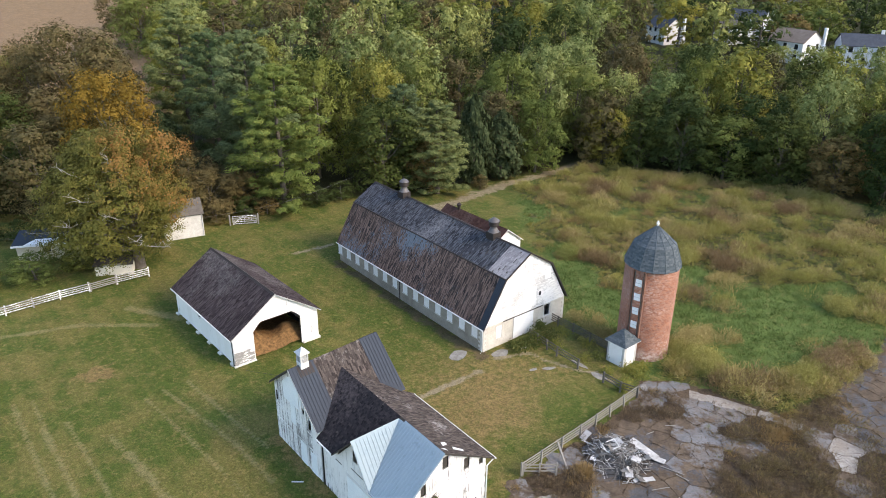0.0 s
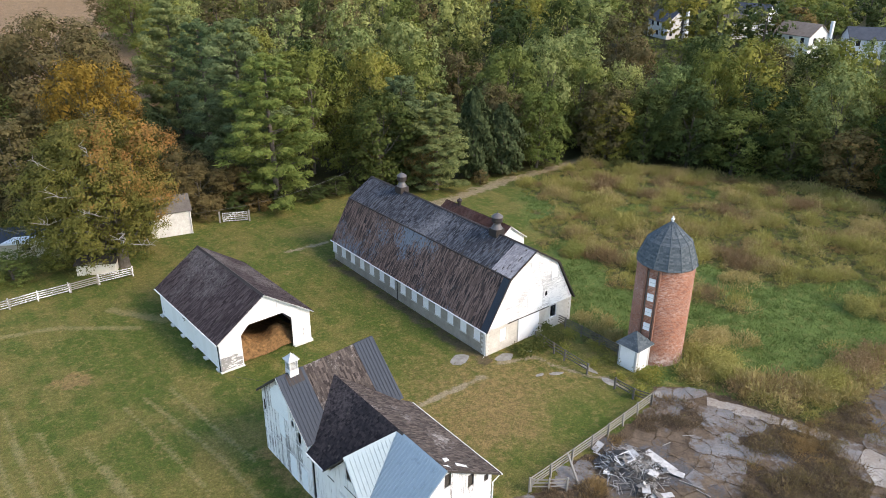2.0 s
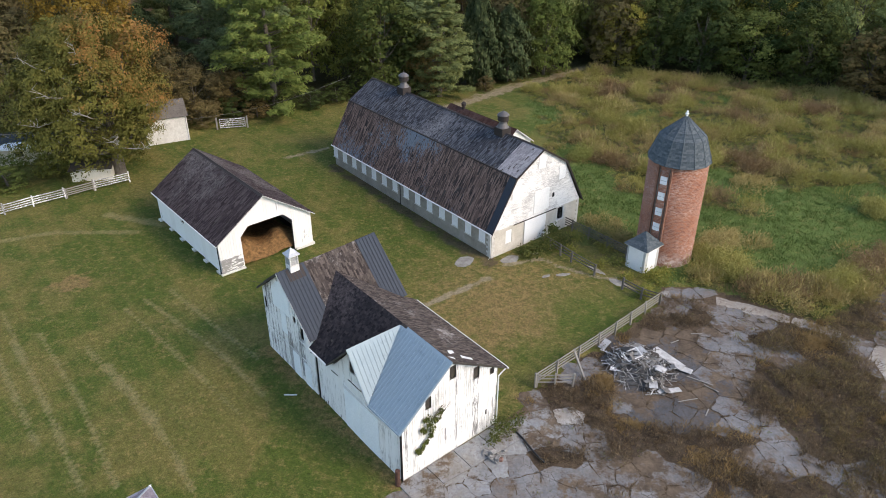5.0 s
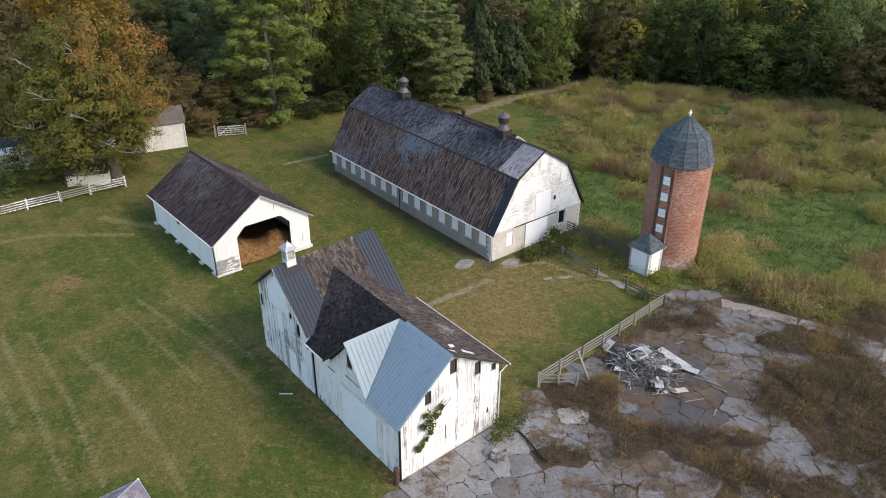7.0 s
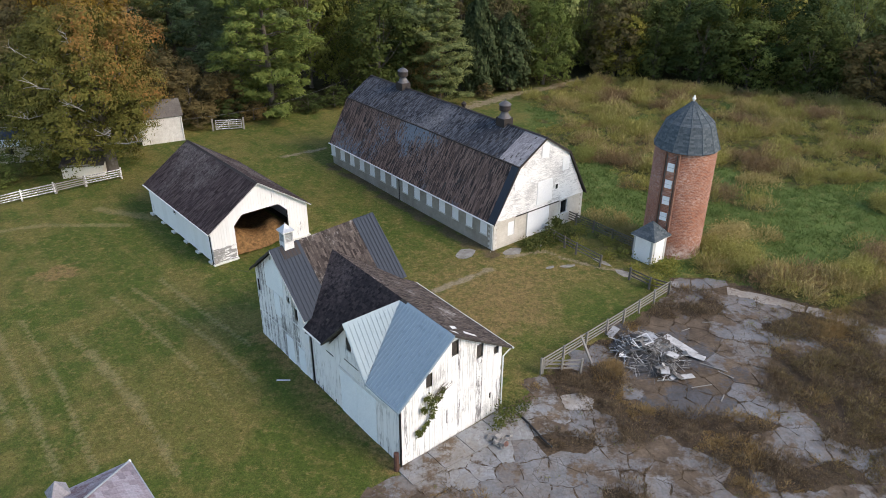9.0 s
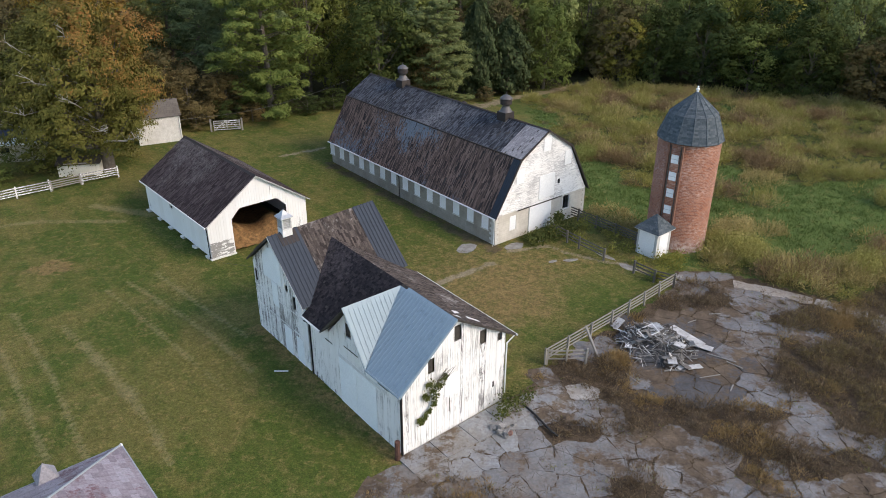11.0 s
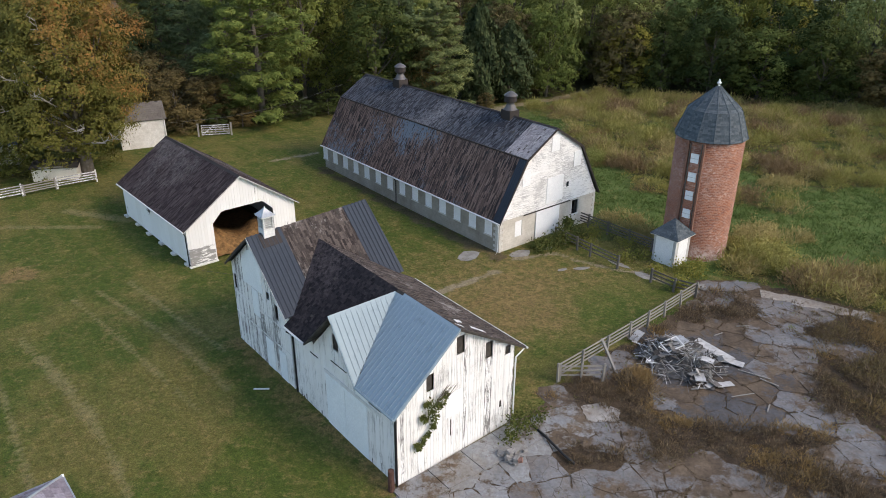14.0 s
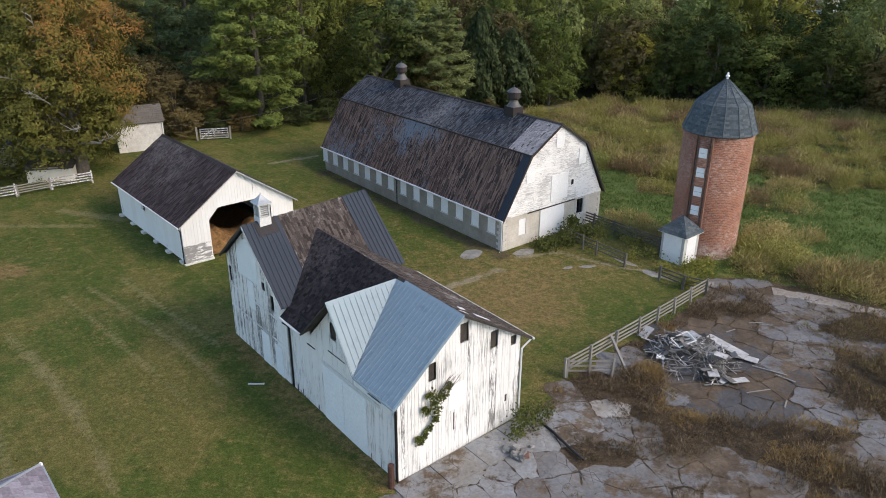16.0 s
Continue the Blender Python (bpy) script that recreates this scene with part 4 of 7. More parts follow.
        part("rake_board", Geo().slab([(s * e, -0.03, ev - 0.10), (s * e, -0.03, ev - 0.01), (0, -0.03, top - 0.01), (0, -0.03, top - 0.11)], (0, -1, 0), 0.03), LOUVRE, b)
    part("ridge_cap", Geo().slab([(-0.18, -0.05, top - 0.09), (-0.18, L, top - 0.09), (0, L, top + 0.05), (0, -0.05, top + 0.05)], (0, 0, 1), 0.03).slab([(0.18, -0.05, top - 0.09), (0.18, L, top - 0.09), (0, L, top + 0.05), (0, -0.05, top + 0.05)], (0, 0, 1), 0.03), TIN_RUST, b)
    part("gutter", Geo().tube([(-e - 0.04, 0, ev - 0.03), (-e - 0.04, L, ev - 0.05)], [0.06, 0.06], 8), GUTTER, b)
    part("downspout", Geo().tube([(-e, 0.5, ev - 0.05), (-hw - 0.06, 0.42, ev - 0.4), (-hw - 0.06, 0.42, 0.0), (-hw + 0.6, -0.9, -0.02), (-hw + 2.4, -3.4, -0.05)], [0.045] * 5, 8), PIPE, b, "black drain pipe")
    for y in (3.6, 7.0, 10.4):
        part("tie_beam", Geo().box(-hw + 0.1, hw - 0.1, y, y + 0.18, 3.05, 3.25), DARK_WOOD, b)
    # a dead vine on the side wall
    g = Geo()
    r2 = random.Random(4)
    for i in range(26):
        a, l = r2.uniform(0, math.tau), r2.uniform(0.15, 0.45)
        c = Vector((-hw - 0.05, 7.6, 2.6))
        g.tube([c, c + Vector((-0.05, math.cos(a) * l * 0.6, math.sin(a) * l * 0.6)), c + Vector((-0.1, math.cos(a + 0.4) * l, math.sin(a + 0.4) * l))], [0.02, 0.015, 0.006], 4)
    part("dead_vine", g, DARK_WOOD, b, "dead dark vine on the white side wall")
    return b


# ---- two-wing wooden barn ----
TB = pose(1.495, 38.886, 0.75, 0, 0, 41.3)


def timber_barn():
    b = thing("timber_barn", TB, "L-shaped white wooden barn with patched metal and shingle roofs", "barn")
    ur, el, er, ev, top = -0.25, -4.36, 4.62, 4.40, 7.46      # ridge line, the two eaves, eave and ridge height at the front
    hl, hr = -3.92, 3.92                                      # side walls
    kl, kr, rise = (top - ev) / (ur - el), (top - ev) / (er - ur), 0.022
    w0, wm, w1, wn, wf, wr = 9.62, 13.52, 17.05, 5.02, 5.66, 8.50   # wing: near eave, ridge, far eave; their heights
    d0, dm, d1, dz = 2.70, 4.66, 7.45, 7.42                   # gable dormer

    def roof_z(u, v):
        return top + rise * v - ((ur - u) * kl if u < ur else (u - ur) * kr)

    def ms(u, v):
        return (u, v, roof_z(u, v))

    def front(u):
        return -0.20 + 0.055 * u                              # the front eave line is out of square

    # front gable wall: outside faces -y
    mf = pose(0, 0.12, 0, 0, 0, 1.2)
    holes = [(-2.08, -1.62, 4.50, 5.45), (-0.18, 0.34, 5.78, 6.80), (1.78, 2.30, 4.72, 5.68), (3.22, 3.60, 4.35, 4.90)]
    fw = board_wall(b, "front_wall", mf, hl, hr, -0.25, lambda x: roof_z(x, 0) - 0.12, holes, BOARD, 0.20, worse=BOARD_BAD, bad=0.18)
    # dark boards in the window holes stand in for the unlit inside
    for a, c, z0, z1 in holes:
        part("shutter", Geo().box(a + 0.03, c - 0.03, 0.10, 0.14, z0, z1, mf), DARK_WOOD, fw, "dark board set behind a window opening")
    part("patch_panel", Geo().box(-0.90, 0.10, -0.045, -0.016, 2.38, 3.74, mf), WHITE_PANEL, fw, "new white panel on the old boards")
    part("slot", Geo().box(-0.56, -0.50, -0.03, -0.016, 1.2, 2.2, mf), DARK_WOOD, fw)
    part("hatch", Geo().box(2.94, 3.06, -0.03, -0.016, 1.22, 1.62, mf), DARK_WOOD, fw)
    part("sill_wall", Geo().box(hl, hr, 0.05, 0.4, -0.6, -0.26, mf), RUBBLE, b)
    # long left wall: outside faces -x; wall x runs from the far end to the near corner
    ml = Matrix(((0, 1, 0, hl), (-1, 0, 0, w0), (0, 0, 1, 0), (0, 0, 0, 1)))

    def left_top(x):
        v = w0 - x
        if d0 < v < d1:
            return dz - (abs(v - dm) * (dz - ev) / ((dm - d0) if v < dm else (d1 - dm))) - 0.12
        return roof_z(hl, v) - 0.12

    dh = [(w0 - 5.36, w0 - 4.80, 5.10, 6.05)]
    lw = board_wall(b, "side_wall", ml, 0.0, w0 - 0.22, -0.15, left_top, dh, BOARD_GOOD, 0.30, worse=BOARD, bad=0.6)
    part("dormer_hatch", Geo().box(w0 - 5.36, w0 - 4.80, 0.08, 0.12, 5.10, 6.05, ml), DARK_WOOD, lw, "dark hatch with a pointed top")
    part("rail", Geo().box(w0 - 6.3, w0 - 1.3, -0.06, -0.015, 3.28, 3.46, ml), TRIM, lw, "white ledger board")
    for a, c, z0, z1 in ((w0 - 7.7, w0 - 6.9, 3.75, 3.79), (w0 - 5.6, w0 - 4.1, 4.30, 4.33), (w0 - 2.2, w0 - 1.2, 3.62, 3.66)):
        part("hatch_rail", Geo().box(a, c, -0.05, -0.015, z0, z1, ml), DARK_WOOD, lw)
    for a, c in ((w0 - 6.2, w0 - 4.42), (w0 - 4.38, w0 - 2.4)):
        part("big_door", Geo().box(a, c, -0.05, -0.015, -0.05, 3.24, ml), PLY_BLUE, lw, "large white plywood-covered door")
    # rotted foot of the side wall
    r2 = random.Random(12)
    for i in range(26):
        x = r2.uniform(0.2, w0 - 0.5)
        part("rotten_gap", Geo().box(x, x + r2.uniform(0.03, 0.09), -0.018, -0.0145, -0.15, r2.uniform(0.05, 0.55), ml), DARK_WOOD, lw)
    # right wall
    board_wall(b, "back_wall", Matrix(((0, -1, 0, hr), (1, 0, 0, 0.3), (0, 0, 1, 0), (0, 0, 0, 1))), 0, w0 - 0.3, -0.15, lambda x: roof_z(hr, x) - 0.12, [], BOARD, 0.4)
    # wing: its gable stands on the left side
    wl_, wr_ = -3.95, 3.55
    mw = Matrix(((0, 1, 0, wl_), (-1, 0, 0, w1 - 0.2), (0, 0, 1, 0), (0, 0, 0, 1)))
    ww = w1 - w0 - 0.4

    def wing_top(x):
        v = w1 - 0.2 - x
        return wr - ((wm - v) * (wr - wn) / (wm - w0) if v < wm else (v - wm) * (wr - wf) / (w1 - wm)) - 0.12

    wx = w1 - 0.2
    wh = [(wx - 16.80, wx - 16.42, 4.0, 5.0), (wx - 12.42, wx - 12.06, 5.0, 5.5), (wx - 11.52, wx - 11.12, 4.1, 5.05)]
    wl = board_wall(b, "wing_gable", mw, 0, ww, -0.25, wing_top, wh, BOARD, 0.22, worse=BOARD_BAD, bad=0.42)
    for a, c, z0, z1 in wh:
        part("window", Geo().box(a, c, 0.10, 0.13, z0, z1, mw), GLASS_DARK, wl, "dark arched opening")
    g = Geo()
    part("plywood_sheet", g.slab([mw @ Vector(p) for p in ((wx - 15.25, -0.045, 5.05), (wx - 12.8, -0.045, 5.12), (wx - 12.8, -0.045, 7.05), (wx - 13.5, -0.045, 7.7), (wx - 14.4, -0.045, 7.35), (wx - 15.25, -0.045, 6.55))], (-1, 0, 0), 0.03), PLY_BLUE, wl, "white plywood sheet over old boards")
    for a, c, z0, z1 in ((wx - 14.25, wx - 13.45, 3.25, 5.03), (wx - 13.0, wx - 12.05, -0.1, 2.25), (wx - 11.4, wx - 10.55, -0.1, 2.1)):
        part("plywood_sheet", Geo().box(a, c, -0.045, -0.016, z0, z1, mw), PLY_BLUE, wl, "white plywood sheet over old boards")
    for z in (3.75, 2.35):
        part("girt", Geo().box(0.05, ww - 0.1, -0.04, -0.017, z, z + 0.1, mw), BOARD, wl)
    part("wing_side_wall", Geo().box(wl_, wr_, w0 + 0.25, w0 + 0.35, -0.15, wn), BOARD, b)
    part("wing_side_wall", Geo().box(wl_, wr_, w1 - 0.3, w1 - 0.2, -0.15, wf), BOARD, b)
    part("wing_back_gable", Geo().slab([(wr_, w0 + 0.3, -0.15), (wr_, w1 - 0.2, -0.15), (wr_, w1 - 0.2, wf), (wr_, wm, wr - 0.1), (wr_, w0 + 0.3, wn)], (1, 0, 0), 0.08), BOARD, b)
    # roofs. Main: blue metal near the front, black shingle behind the dormer
    um = ur - (roof_z(ur, dm) - dz) / kl
    seamed(b, "metal_roof", [ms(el, front(el)), ms(el, d0), ms(um, dm), ms(ur - 0.16, dm), ms(ur - 0.16, front(ur))], TIN_BLUE, 0.27, "blue-grey ribbed metal roof sheet", proud=0.03)
    kn, kf = (wr - wn) / (wm - w0), (wr - wf) / (w1 - wm)

    def ws(u, v):
        return (u, v, wr - ((wm - v) * kn if v < wm else (v - wm) * kf) + 0.045 * (u + 4.2))

    vw = (top - wr + wm * kn - 0.045 * (ur + 4.2)) / (kn - rise)          # main ridge meets the wing slope
    zt = top + rise * w0 - wn - 0.045 * 4.2
    uj, uk = (zt - ur * kl) / (0.045 - kl) * 1.0, (zt + ur * kr) / (0.045 + kr)
    ve = dm + (d1 - dm) * (um - uj) / (um - el)                # foot of the dormer valley at uj
    shingled(b, "roof_slope", [ms(uj, w0 + 0.02), ms(ur, vw), ms(ur, dm), ms(um, dm), ms(uj, ve)], SH_BLACK, 0.17, 0.20, "black shingle roof slope", lift=0.012)
    shingled(b, "roof_slope", [ms(uj, w0 + 0.05), ms(uj, ve), ms(el, d1), ms(el, w0 + 0.05)], SH_BLACK, 0.17, 0.20, lift=0.012)
    part("roof_deck", Geo().slab([ms(hl + 0.3, d0 + 0.3), ms(hl + 0.3, d1 - 0.3), ms(ur - 0.2, dm), ms(ur - 0.3, d0)], Vector((-kl, 0, 1)), 0.04), DARK_WOOD, b)
    stripped(b, "roof_slope", [ms(uk, front(uk)), ms(uk, w0 + 0.05), ms(ur, vw), ms(ur, front(ur))], SH_PEEL, 0.12, 0.2, 0.6, "brown weathered shingle roof slope", 0.016)
    stripped(b, "roof_slope", [ms(er, front(er)), ms(er, w0 + 0.1), ms(uk, w0 + 0.1), ms(uk, front(uk))], SH_PEEL, 0.12, 0.2, 0.6, "", 0.016)
    shingled(b, "ridge_strip", [ms(ur - 0.16, front(ur)), ms(ur - 0.16, dm), ms(ur, dm), ms(ur, front(ur))], TIN_BLUE, 0.9, 0.2)
    n_r = Vector((kr, 0, 1)).normalized()
    for pts in (((0.35, 0.75), (0.95, 1.05), (1.0, 1.35), (0.5, 1.2)), ((1.05, 0.45), (1.9, 0.35), (1.95, 0.6), (1.2, 0.8)), ((-0.15, 0.35), (0.3, 0.15), (0.25, 0.4))):
        part("bare_patch", Geo().slab([Vector(ms(u, v)) + n_r * 0.055 for u, v in pts], n_r, 0.012), TRIM, b, "pale torn patch in the shingles")
    # dormer
    up = el - 0.10
    seamed(b, "dormer_metal", [(up, d0, roof_z(el, d0)), (um, dm, dz), (up, dm, dz)], TIN_PALE, 0.30, "pale blue ribbed metal dormer roof", proud=0.035)
    shingled(b, "dormer_slope", [(up, d1, roof_z(el, d1)), (um, dm, dz), (up, dm, dz)], SH_BLACK, 0.17, 0.20, lift=0.012)
    part("dormer_ridge", Geo().slab([(up - 0.02, dm - 0.16, dz - 0.14), (um, dm - 0.16, dz - 0.14), (um, dm, dz + 0.09), (up - 0.02, dm, dz + 0.09)], (0, -1, 1), 0.02), TIN_PALE, b)
    # wing roof: dark metal at both ends, brown shingle between
    lo, hi, m0, m1 = -4.28, 3.82, -2.15, 2.1
    for vv in (w0, w1):
        seamed(b, "wing_metal", [ws(lo, vv), ws(m0, vv), ws(m0, wm), ws(lo, wm)], TIN_DARK, 0.27, "dark slate ribbed metal roof sheet", proud=0.03)
        seamed(b, "wing_metal", [ws(m1, vv), ws(hi, vv), ws(hi, wm), ws(m1, wm)], TIN_DARK, 0.27, "dark slate ribbed metal roof sheet", proud=0.03)
        stripped(b, "wing_slope", [ws(m0, vv), ws(m1, vv), ws(m1, wm), ws(m0, wm)], SH_PEEL, 0.12, 0.2, 0.6, "peeling brown shingle roof slope", 0.02)
    for vv, mat in ((w0, TRIM), (w1, DARK_WOOD)):
        ze, zr = ws(lo, vv)[2], ws(lo, wm)[2]
        part("wing_rake", Geo().slab([(lo - 0.02, vv, ze - 0.14), (lo - 0.02, vv, ze + 0.02), (lo - 0.02, wm, zr + 0.02), (lo - 0.02, wm, zr - 0.15)], (-1, 0, 0), 0.04), mat, b)
    for u, mat in ((el, TIN_BLUE), (er, DARK_WOOD)):
        ze, zr = roof_z(u, front(u)), roof_z(ur, front(ur))
        part("rake_board", Geo().slab([(u, front(u) - 0.02, ze - 0.13), (u, front(u) - 0.02, ze + 0.02), (ur, front(ur) - 0.02, zr + 0.02), (ur, front(ur) - 0.02, zr - 0.13)], (0, -1, 0), 0.04), mat, b)
    for u, g0, g1 in ((el - 0.04, front(el), d0), (el - 0.04, d1, w0), (er + 0.04, front(er) - 0.1, w0)):
        uu = el if u < 0 else er
        part("gutter", Geo().tube([(u, g0, roof_z(uu, g0) - 0.05), (u, g1, roof_z(uu, g1) - 0.05)], [0.06, 0.06], 8), GUTTER if u > 0 or g0 > 1 else TIN_PALE, b)
    for uo, u, v, mat in ((el, hl - 0.06, -0.02, PIPE), (er, hr + 0.06, 0.14, GUTTER), (el, hl - 0.06, w0 - 0.1, PIPE)):
        part("downspout", Geo().tube([(uo, v - 0.05, ev - 0.06), (u, v, ev - 0.45), (u, v, -0.1), (u * 1.08, v - 0.3, -0.2)], [0.05] * 4, 8), mat, b)
    # lantern on the wing ridge
    c = (-2.98, wm)
    q, zl = 0.34, wr + 0.02
    la = part("lantern", Geo().box(c[0] - q, c[0] + q, c[1] - q, c[1] + q, zl - 0.5, zl + 0.30), TRIM, b, "weathered white louvred roof lantern")
    for sx in (-1, 1):
        for sy in (-1, 1):
            part("post", Geo().box(*sorted((c[0] + sx * (q - 0.01), c[0] + sx * (q - 0.11))), *sorted((c[1] + sy * (q - 0.01), c[1] + sy * (q - 0.11))), zl + 0.30, zl + 1.02), LOUVRE, la)
    for i in range(6):
        z = zl + 0.33 + i * 0.115
        part("louvre", Geo().box(c[0] - q + 0.11, c[0] + q - 0.11, c[1] - q + 0.04, c[1] + q - 0.04, z, z + 0.05).box(c[0] - q + 0.04, c[0] + q - 0.04, c[1] - q + 0.11, c[1] + q - 0.11, z + 0.002, z + 0.052), LOUVRE, la)
    part("cornice", Geo().box(c[0] - q - 0.08, c[0] + q + 0.08, c[1] - q - 0.08, c[1] + q + 0.08, zl + 1.02, zl + 1.09), TRIM, la)
    part("roof", Geo().lathe([(0.64, zl + 1.09), (0.34, zl + 1.27), (0.04, zl + 1.52), (0.02, zl + 1.62)], 4, c, math.pi / 4), TIN_GREY, la, "pale metal pyramid cap")
    part("flashing", Geo().slab([Vector(ws(u, v)) + Vector((0, 0, 0.075)) for u, v in ((c[0] - 0.62, wm - 0.75), (c[0] + 0.62, wm - 0.75), (c[0] + 0.62, wm - 0.1), (c[0] - 0.62, wm - 0.1))], (0, -kn, 1), 0.02), TIN_RUST, la, "rusty flashing round the lantern")
    return b


# ---- brick silo with its chute and hut ----
SILO = (20.85, 64.85)


def brick_silo():
    r, top = 2.58, 9.9
    s = thing("brick_silo", pose(SILO[0], SILO[1], 0.45, 0, 0, -129), "tall round red brick silo with a grey faceted roof", "silo")
    part("brick_wall", Geo().lathe([(r + 0.06, -0.5), (r + 0.06, 0.1), (r, 0.3), (r, top)], 72), brick_material(r), s, "weathered red brick drum with pale bloom", smooth=True)
    # two-pitch faceted cap
    n = 14
    prof = [(r + 0.18, top - 0.02), (r * 0.77, top + 2.05), (0.10, top + 3.75)]
    cap = part("cap", Geo().lathe([(r + 0.16, top - 0.05), (r * 0.76, top + 2.03), (0.08, top + 3.72)], n), DARK_WOOD, s)
    for i in range(n):
        a0, a1 = i * math.tau / n, (i + 1) * math.tau / n
        for (r0, z0), (r1, z1) in zip(prof, prof[1:]):
            poly = [(r0 * math.cos(a0), r0 * math.sin(a0), z0), (r0 * math.cos(a1), r0 * math.sin(a1), z0), (r1 * math.cos(a1), r1 * math.sin(a1), z1), (r1 * math.cos(a0), r1 * math.sin(a0), z1)]
            o, a, u, nn = plane_frame(poly)
            q = flat(poly, o, a, u)
            g = Geo()
            y0, y1 = min(p[1] for p in q), max(p[1] for p in q)
            x0, x1 = min(p[0] for p in q), max(p[0] for p in q)
            for row in range(int((y1 - y0) / 0.17) + 1):
                x = x0 - rnd.uniform(0, 0.2)
                while x < x1:
                    w = 0.3 * rnd.uniform(0.8, 1.2)
                    yb = y0 + row * 0.17
                    pc = clip_all([(x, yb - 0.02), (x + w - 0.006, yb - 0.02), (x + w - 0.006, yb + 0.17), (x, yb + 0.17)], q)
                    if len(pc) >= 3:
                        tp = [o + a * px + u * py + nn * (0.004 + 0.018 * (1 - (py - yb) / 0.2)) for px, py in pc]
                        lw = [o + a * px + u * py - nn * 0.01 for px, py in pc]
                        m = len(pc)
                        g.add(tp + lw, [tuple(range(m))] + [(j, j + m, (j + 1) % m + m, (j + 1) % m) for j in range(m)])
                    x += w
            part("facet", g, SH_SLATE, cap, kind="stuff")
    for i in range(n):
        a0 = i * math.tau / n
        part("hip", Geo().tube([(q * math.cos(a0) * 1.004, q * math.sin(a0) * 1.004, z + 0.02) for q, z in prof], [0.035, 0.035, 0.03], 6), SH_SLATE, cap)
    part("finial", Geo().lathe([(0.10, top + 3.68), (0.07, top + 3.85), (0.15, top + 3.95), (0.16, top + 4.03), (0.06, top + 4.10), (0.09, top + 4.18), (0.03, top + 4.28)], 12), WHITE_PANEL, s, "white ball finial")
    # hatch column on the side that faces +x of the silo
    x = r
    for yy in (-0.62, 0.62):
        part("chute_rail", Geo().box(x - 0.12, x + 0.16, yy - 0.07, yy + 0.07, 2.4, top - 0.1), plain("old_red_timber", (0.16, 0.075, 0.05), (0.26, 0.14, 0.10), 3.0), s, "faded red wooden chute rail")
    for i in range(5):
        z = top - 1.72 - i * 1.5
        d = part("hatch_door", Geo().box(x - 0.06, x + 0.06, -0.31, 0.31, z, z + 0.72), WHITE_PANEL, s, "white square silo hatch")
        part("hinge_strip", Geo().box(x + 0.06, x + 0.075, -0.31, 0.31, z + 0.34, z + 0.37), LOUVRE, d)
    for z in np.arange(2.6, top - 0.2, 0.36):
        part("rung", Geo().tube([(x + 0.09, 0.48, float(z)), (x + 0.09, 0.60, float(z))], [0.015, 0.015], 6), TIN_RUST, s)
    part("band", Geo().box(x + 0.0, x + 0.10, 0.42, 0.47, 2.4, top - 0.2), FENCE_DARK, s)
    part("band", Geo().box(x + 0.0, x + 0.10, -0.47, -0.42, 2.4, top - 0.2), FENCE_DARK, s)


def silo_hut():
    b = thing("silo_hut", pose(18.3, 62.45, 0.42, 0, 0, 42.0), "small white hut with a grey pyramid roof against the silo", "hut")
    h, w = 2.45, 1.0
    g = Geo()
    part("wall", g.box(-w, -0.62, -w, -w + 0.1, -0.3, h).box(0.62, w, -w, -w + 0.1, -0.3, h).box(-0.62, 0.62, -w, -w + 0.1, 2.25, h).box(-w, -w + 0.1, -w + 0.1, w, -0.3, h).box(w - 0.1, w, -w + 0.1, w, -0.3, h).box(-w + 0.1, w - 0.1, w - 0.1, w, -0.3, h), plain("grey_hut_wall", (0.40, 0.40, 0.39), (0.52, 0.52, 0.50), 1.5), b)
    part("door", Geo().box(-0.62, 0.62, -w - 0.02, -w + 0.04, -0.05, 2.25), WHITE_PANEL, b, "plain white door")
    part("side_panel", Geo().box(w, w + 0.02, -0.75, 0.8, 0.1, 2.35), WHITE_PANEL, b)
    part("side_panel", Geo().box(-w - 0.02, -w, -0.75, 0.8, 0.1, 2.35), WHITE_PANEL, b)
    part("eave_board", Geo().box(-w - 0.24, w + 0.24, -w - 0.24, w + 0.24, h, h + 0.07), TRIM, b)
    r = w + 0.27
    for i in range(4):
        c = [(-r, -r), (r, -r), (r, r), (-r, r)]
        p, q = c[i], c[(i + 1) % 4]
        shingled(b, "roof_slope", [(*p, h + 0.07), (*q, h + 0.07), (0, 0, h + 1.35)], SH_SLATE, 0.3, 0.17, "", 0.012, 0.0, 0.03)


gambrel_barn()
hay_shed()
timber_barn()
brick_silo()
silo_hut()


# ---- low buildings round the yard ----
def gable_shed(name, m, L, hw, ev, top, wall, roof_mat, label, over=0.25, category="shed", front_hole=None):
    b = thing(name, m, label, category)
    e = hw + over
    k = (top - ev) / e
    for y, nm, nr in ((0.0, "front_gable", -1), (L, "back_gable", 1)):
        part(nm, Geo().slab([(-hw, y, -0.5), (hw, y, -0.5), (hw, y, top - hw * k - 0.08), (0, y, top - 0.1), (-hw, y, top - hw * k - 0.08)], (0, nr, 0), 0.2), wall, b)
    for s in (-1, 1):
        part("side_wall", Geo().box(*sorted((s * hw, s * (hw - 0.2))), 0.2, L - 0.2, -0.5, top - hw * k - 0.08), wall, b)
        shingled(b, "roof_slope", [(s * e, -over, ev), (s * e, L + over, ev), (0, L + over, top), (0, -over, top)], roof_mat, 0.34, 0.34, "", 0.016, 0.01, 0.06)
        part("rake_board", Geo().slab([(s * e, -over - 0.02, ev - 0.12), (s * e, -over - 0.02, ev), (0, -over - 0.02, top), (0, -over - 0.02, top - 0.13)], (0, -1, 0), 0.04), TRIM, b)
    return b


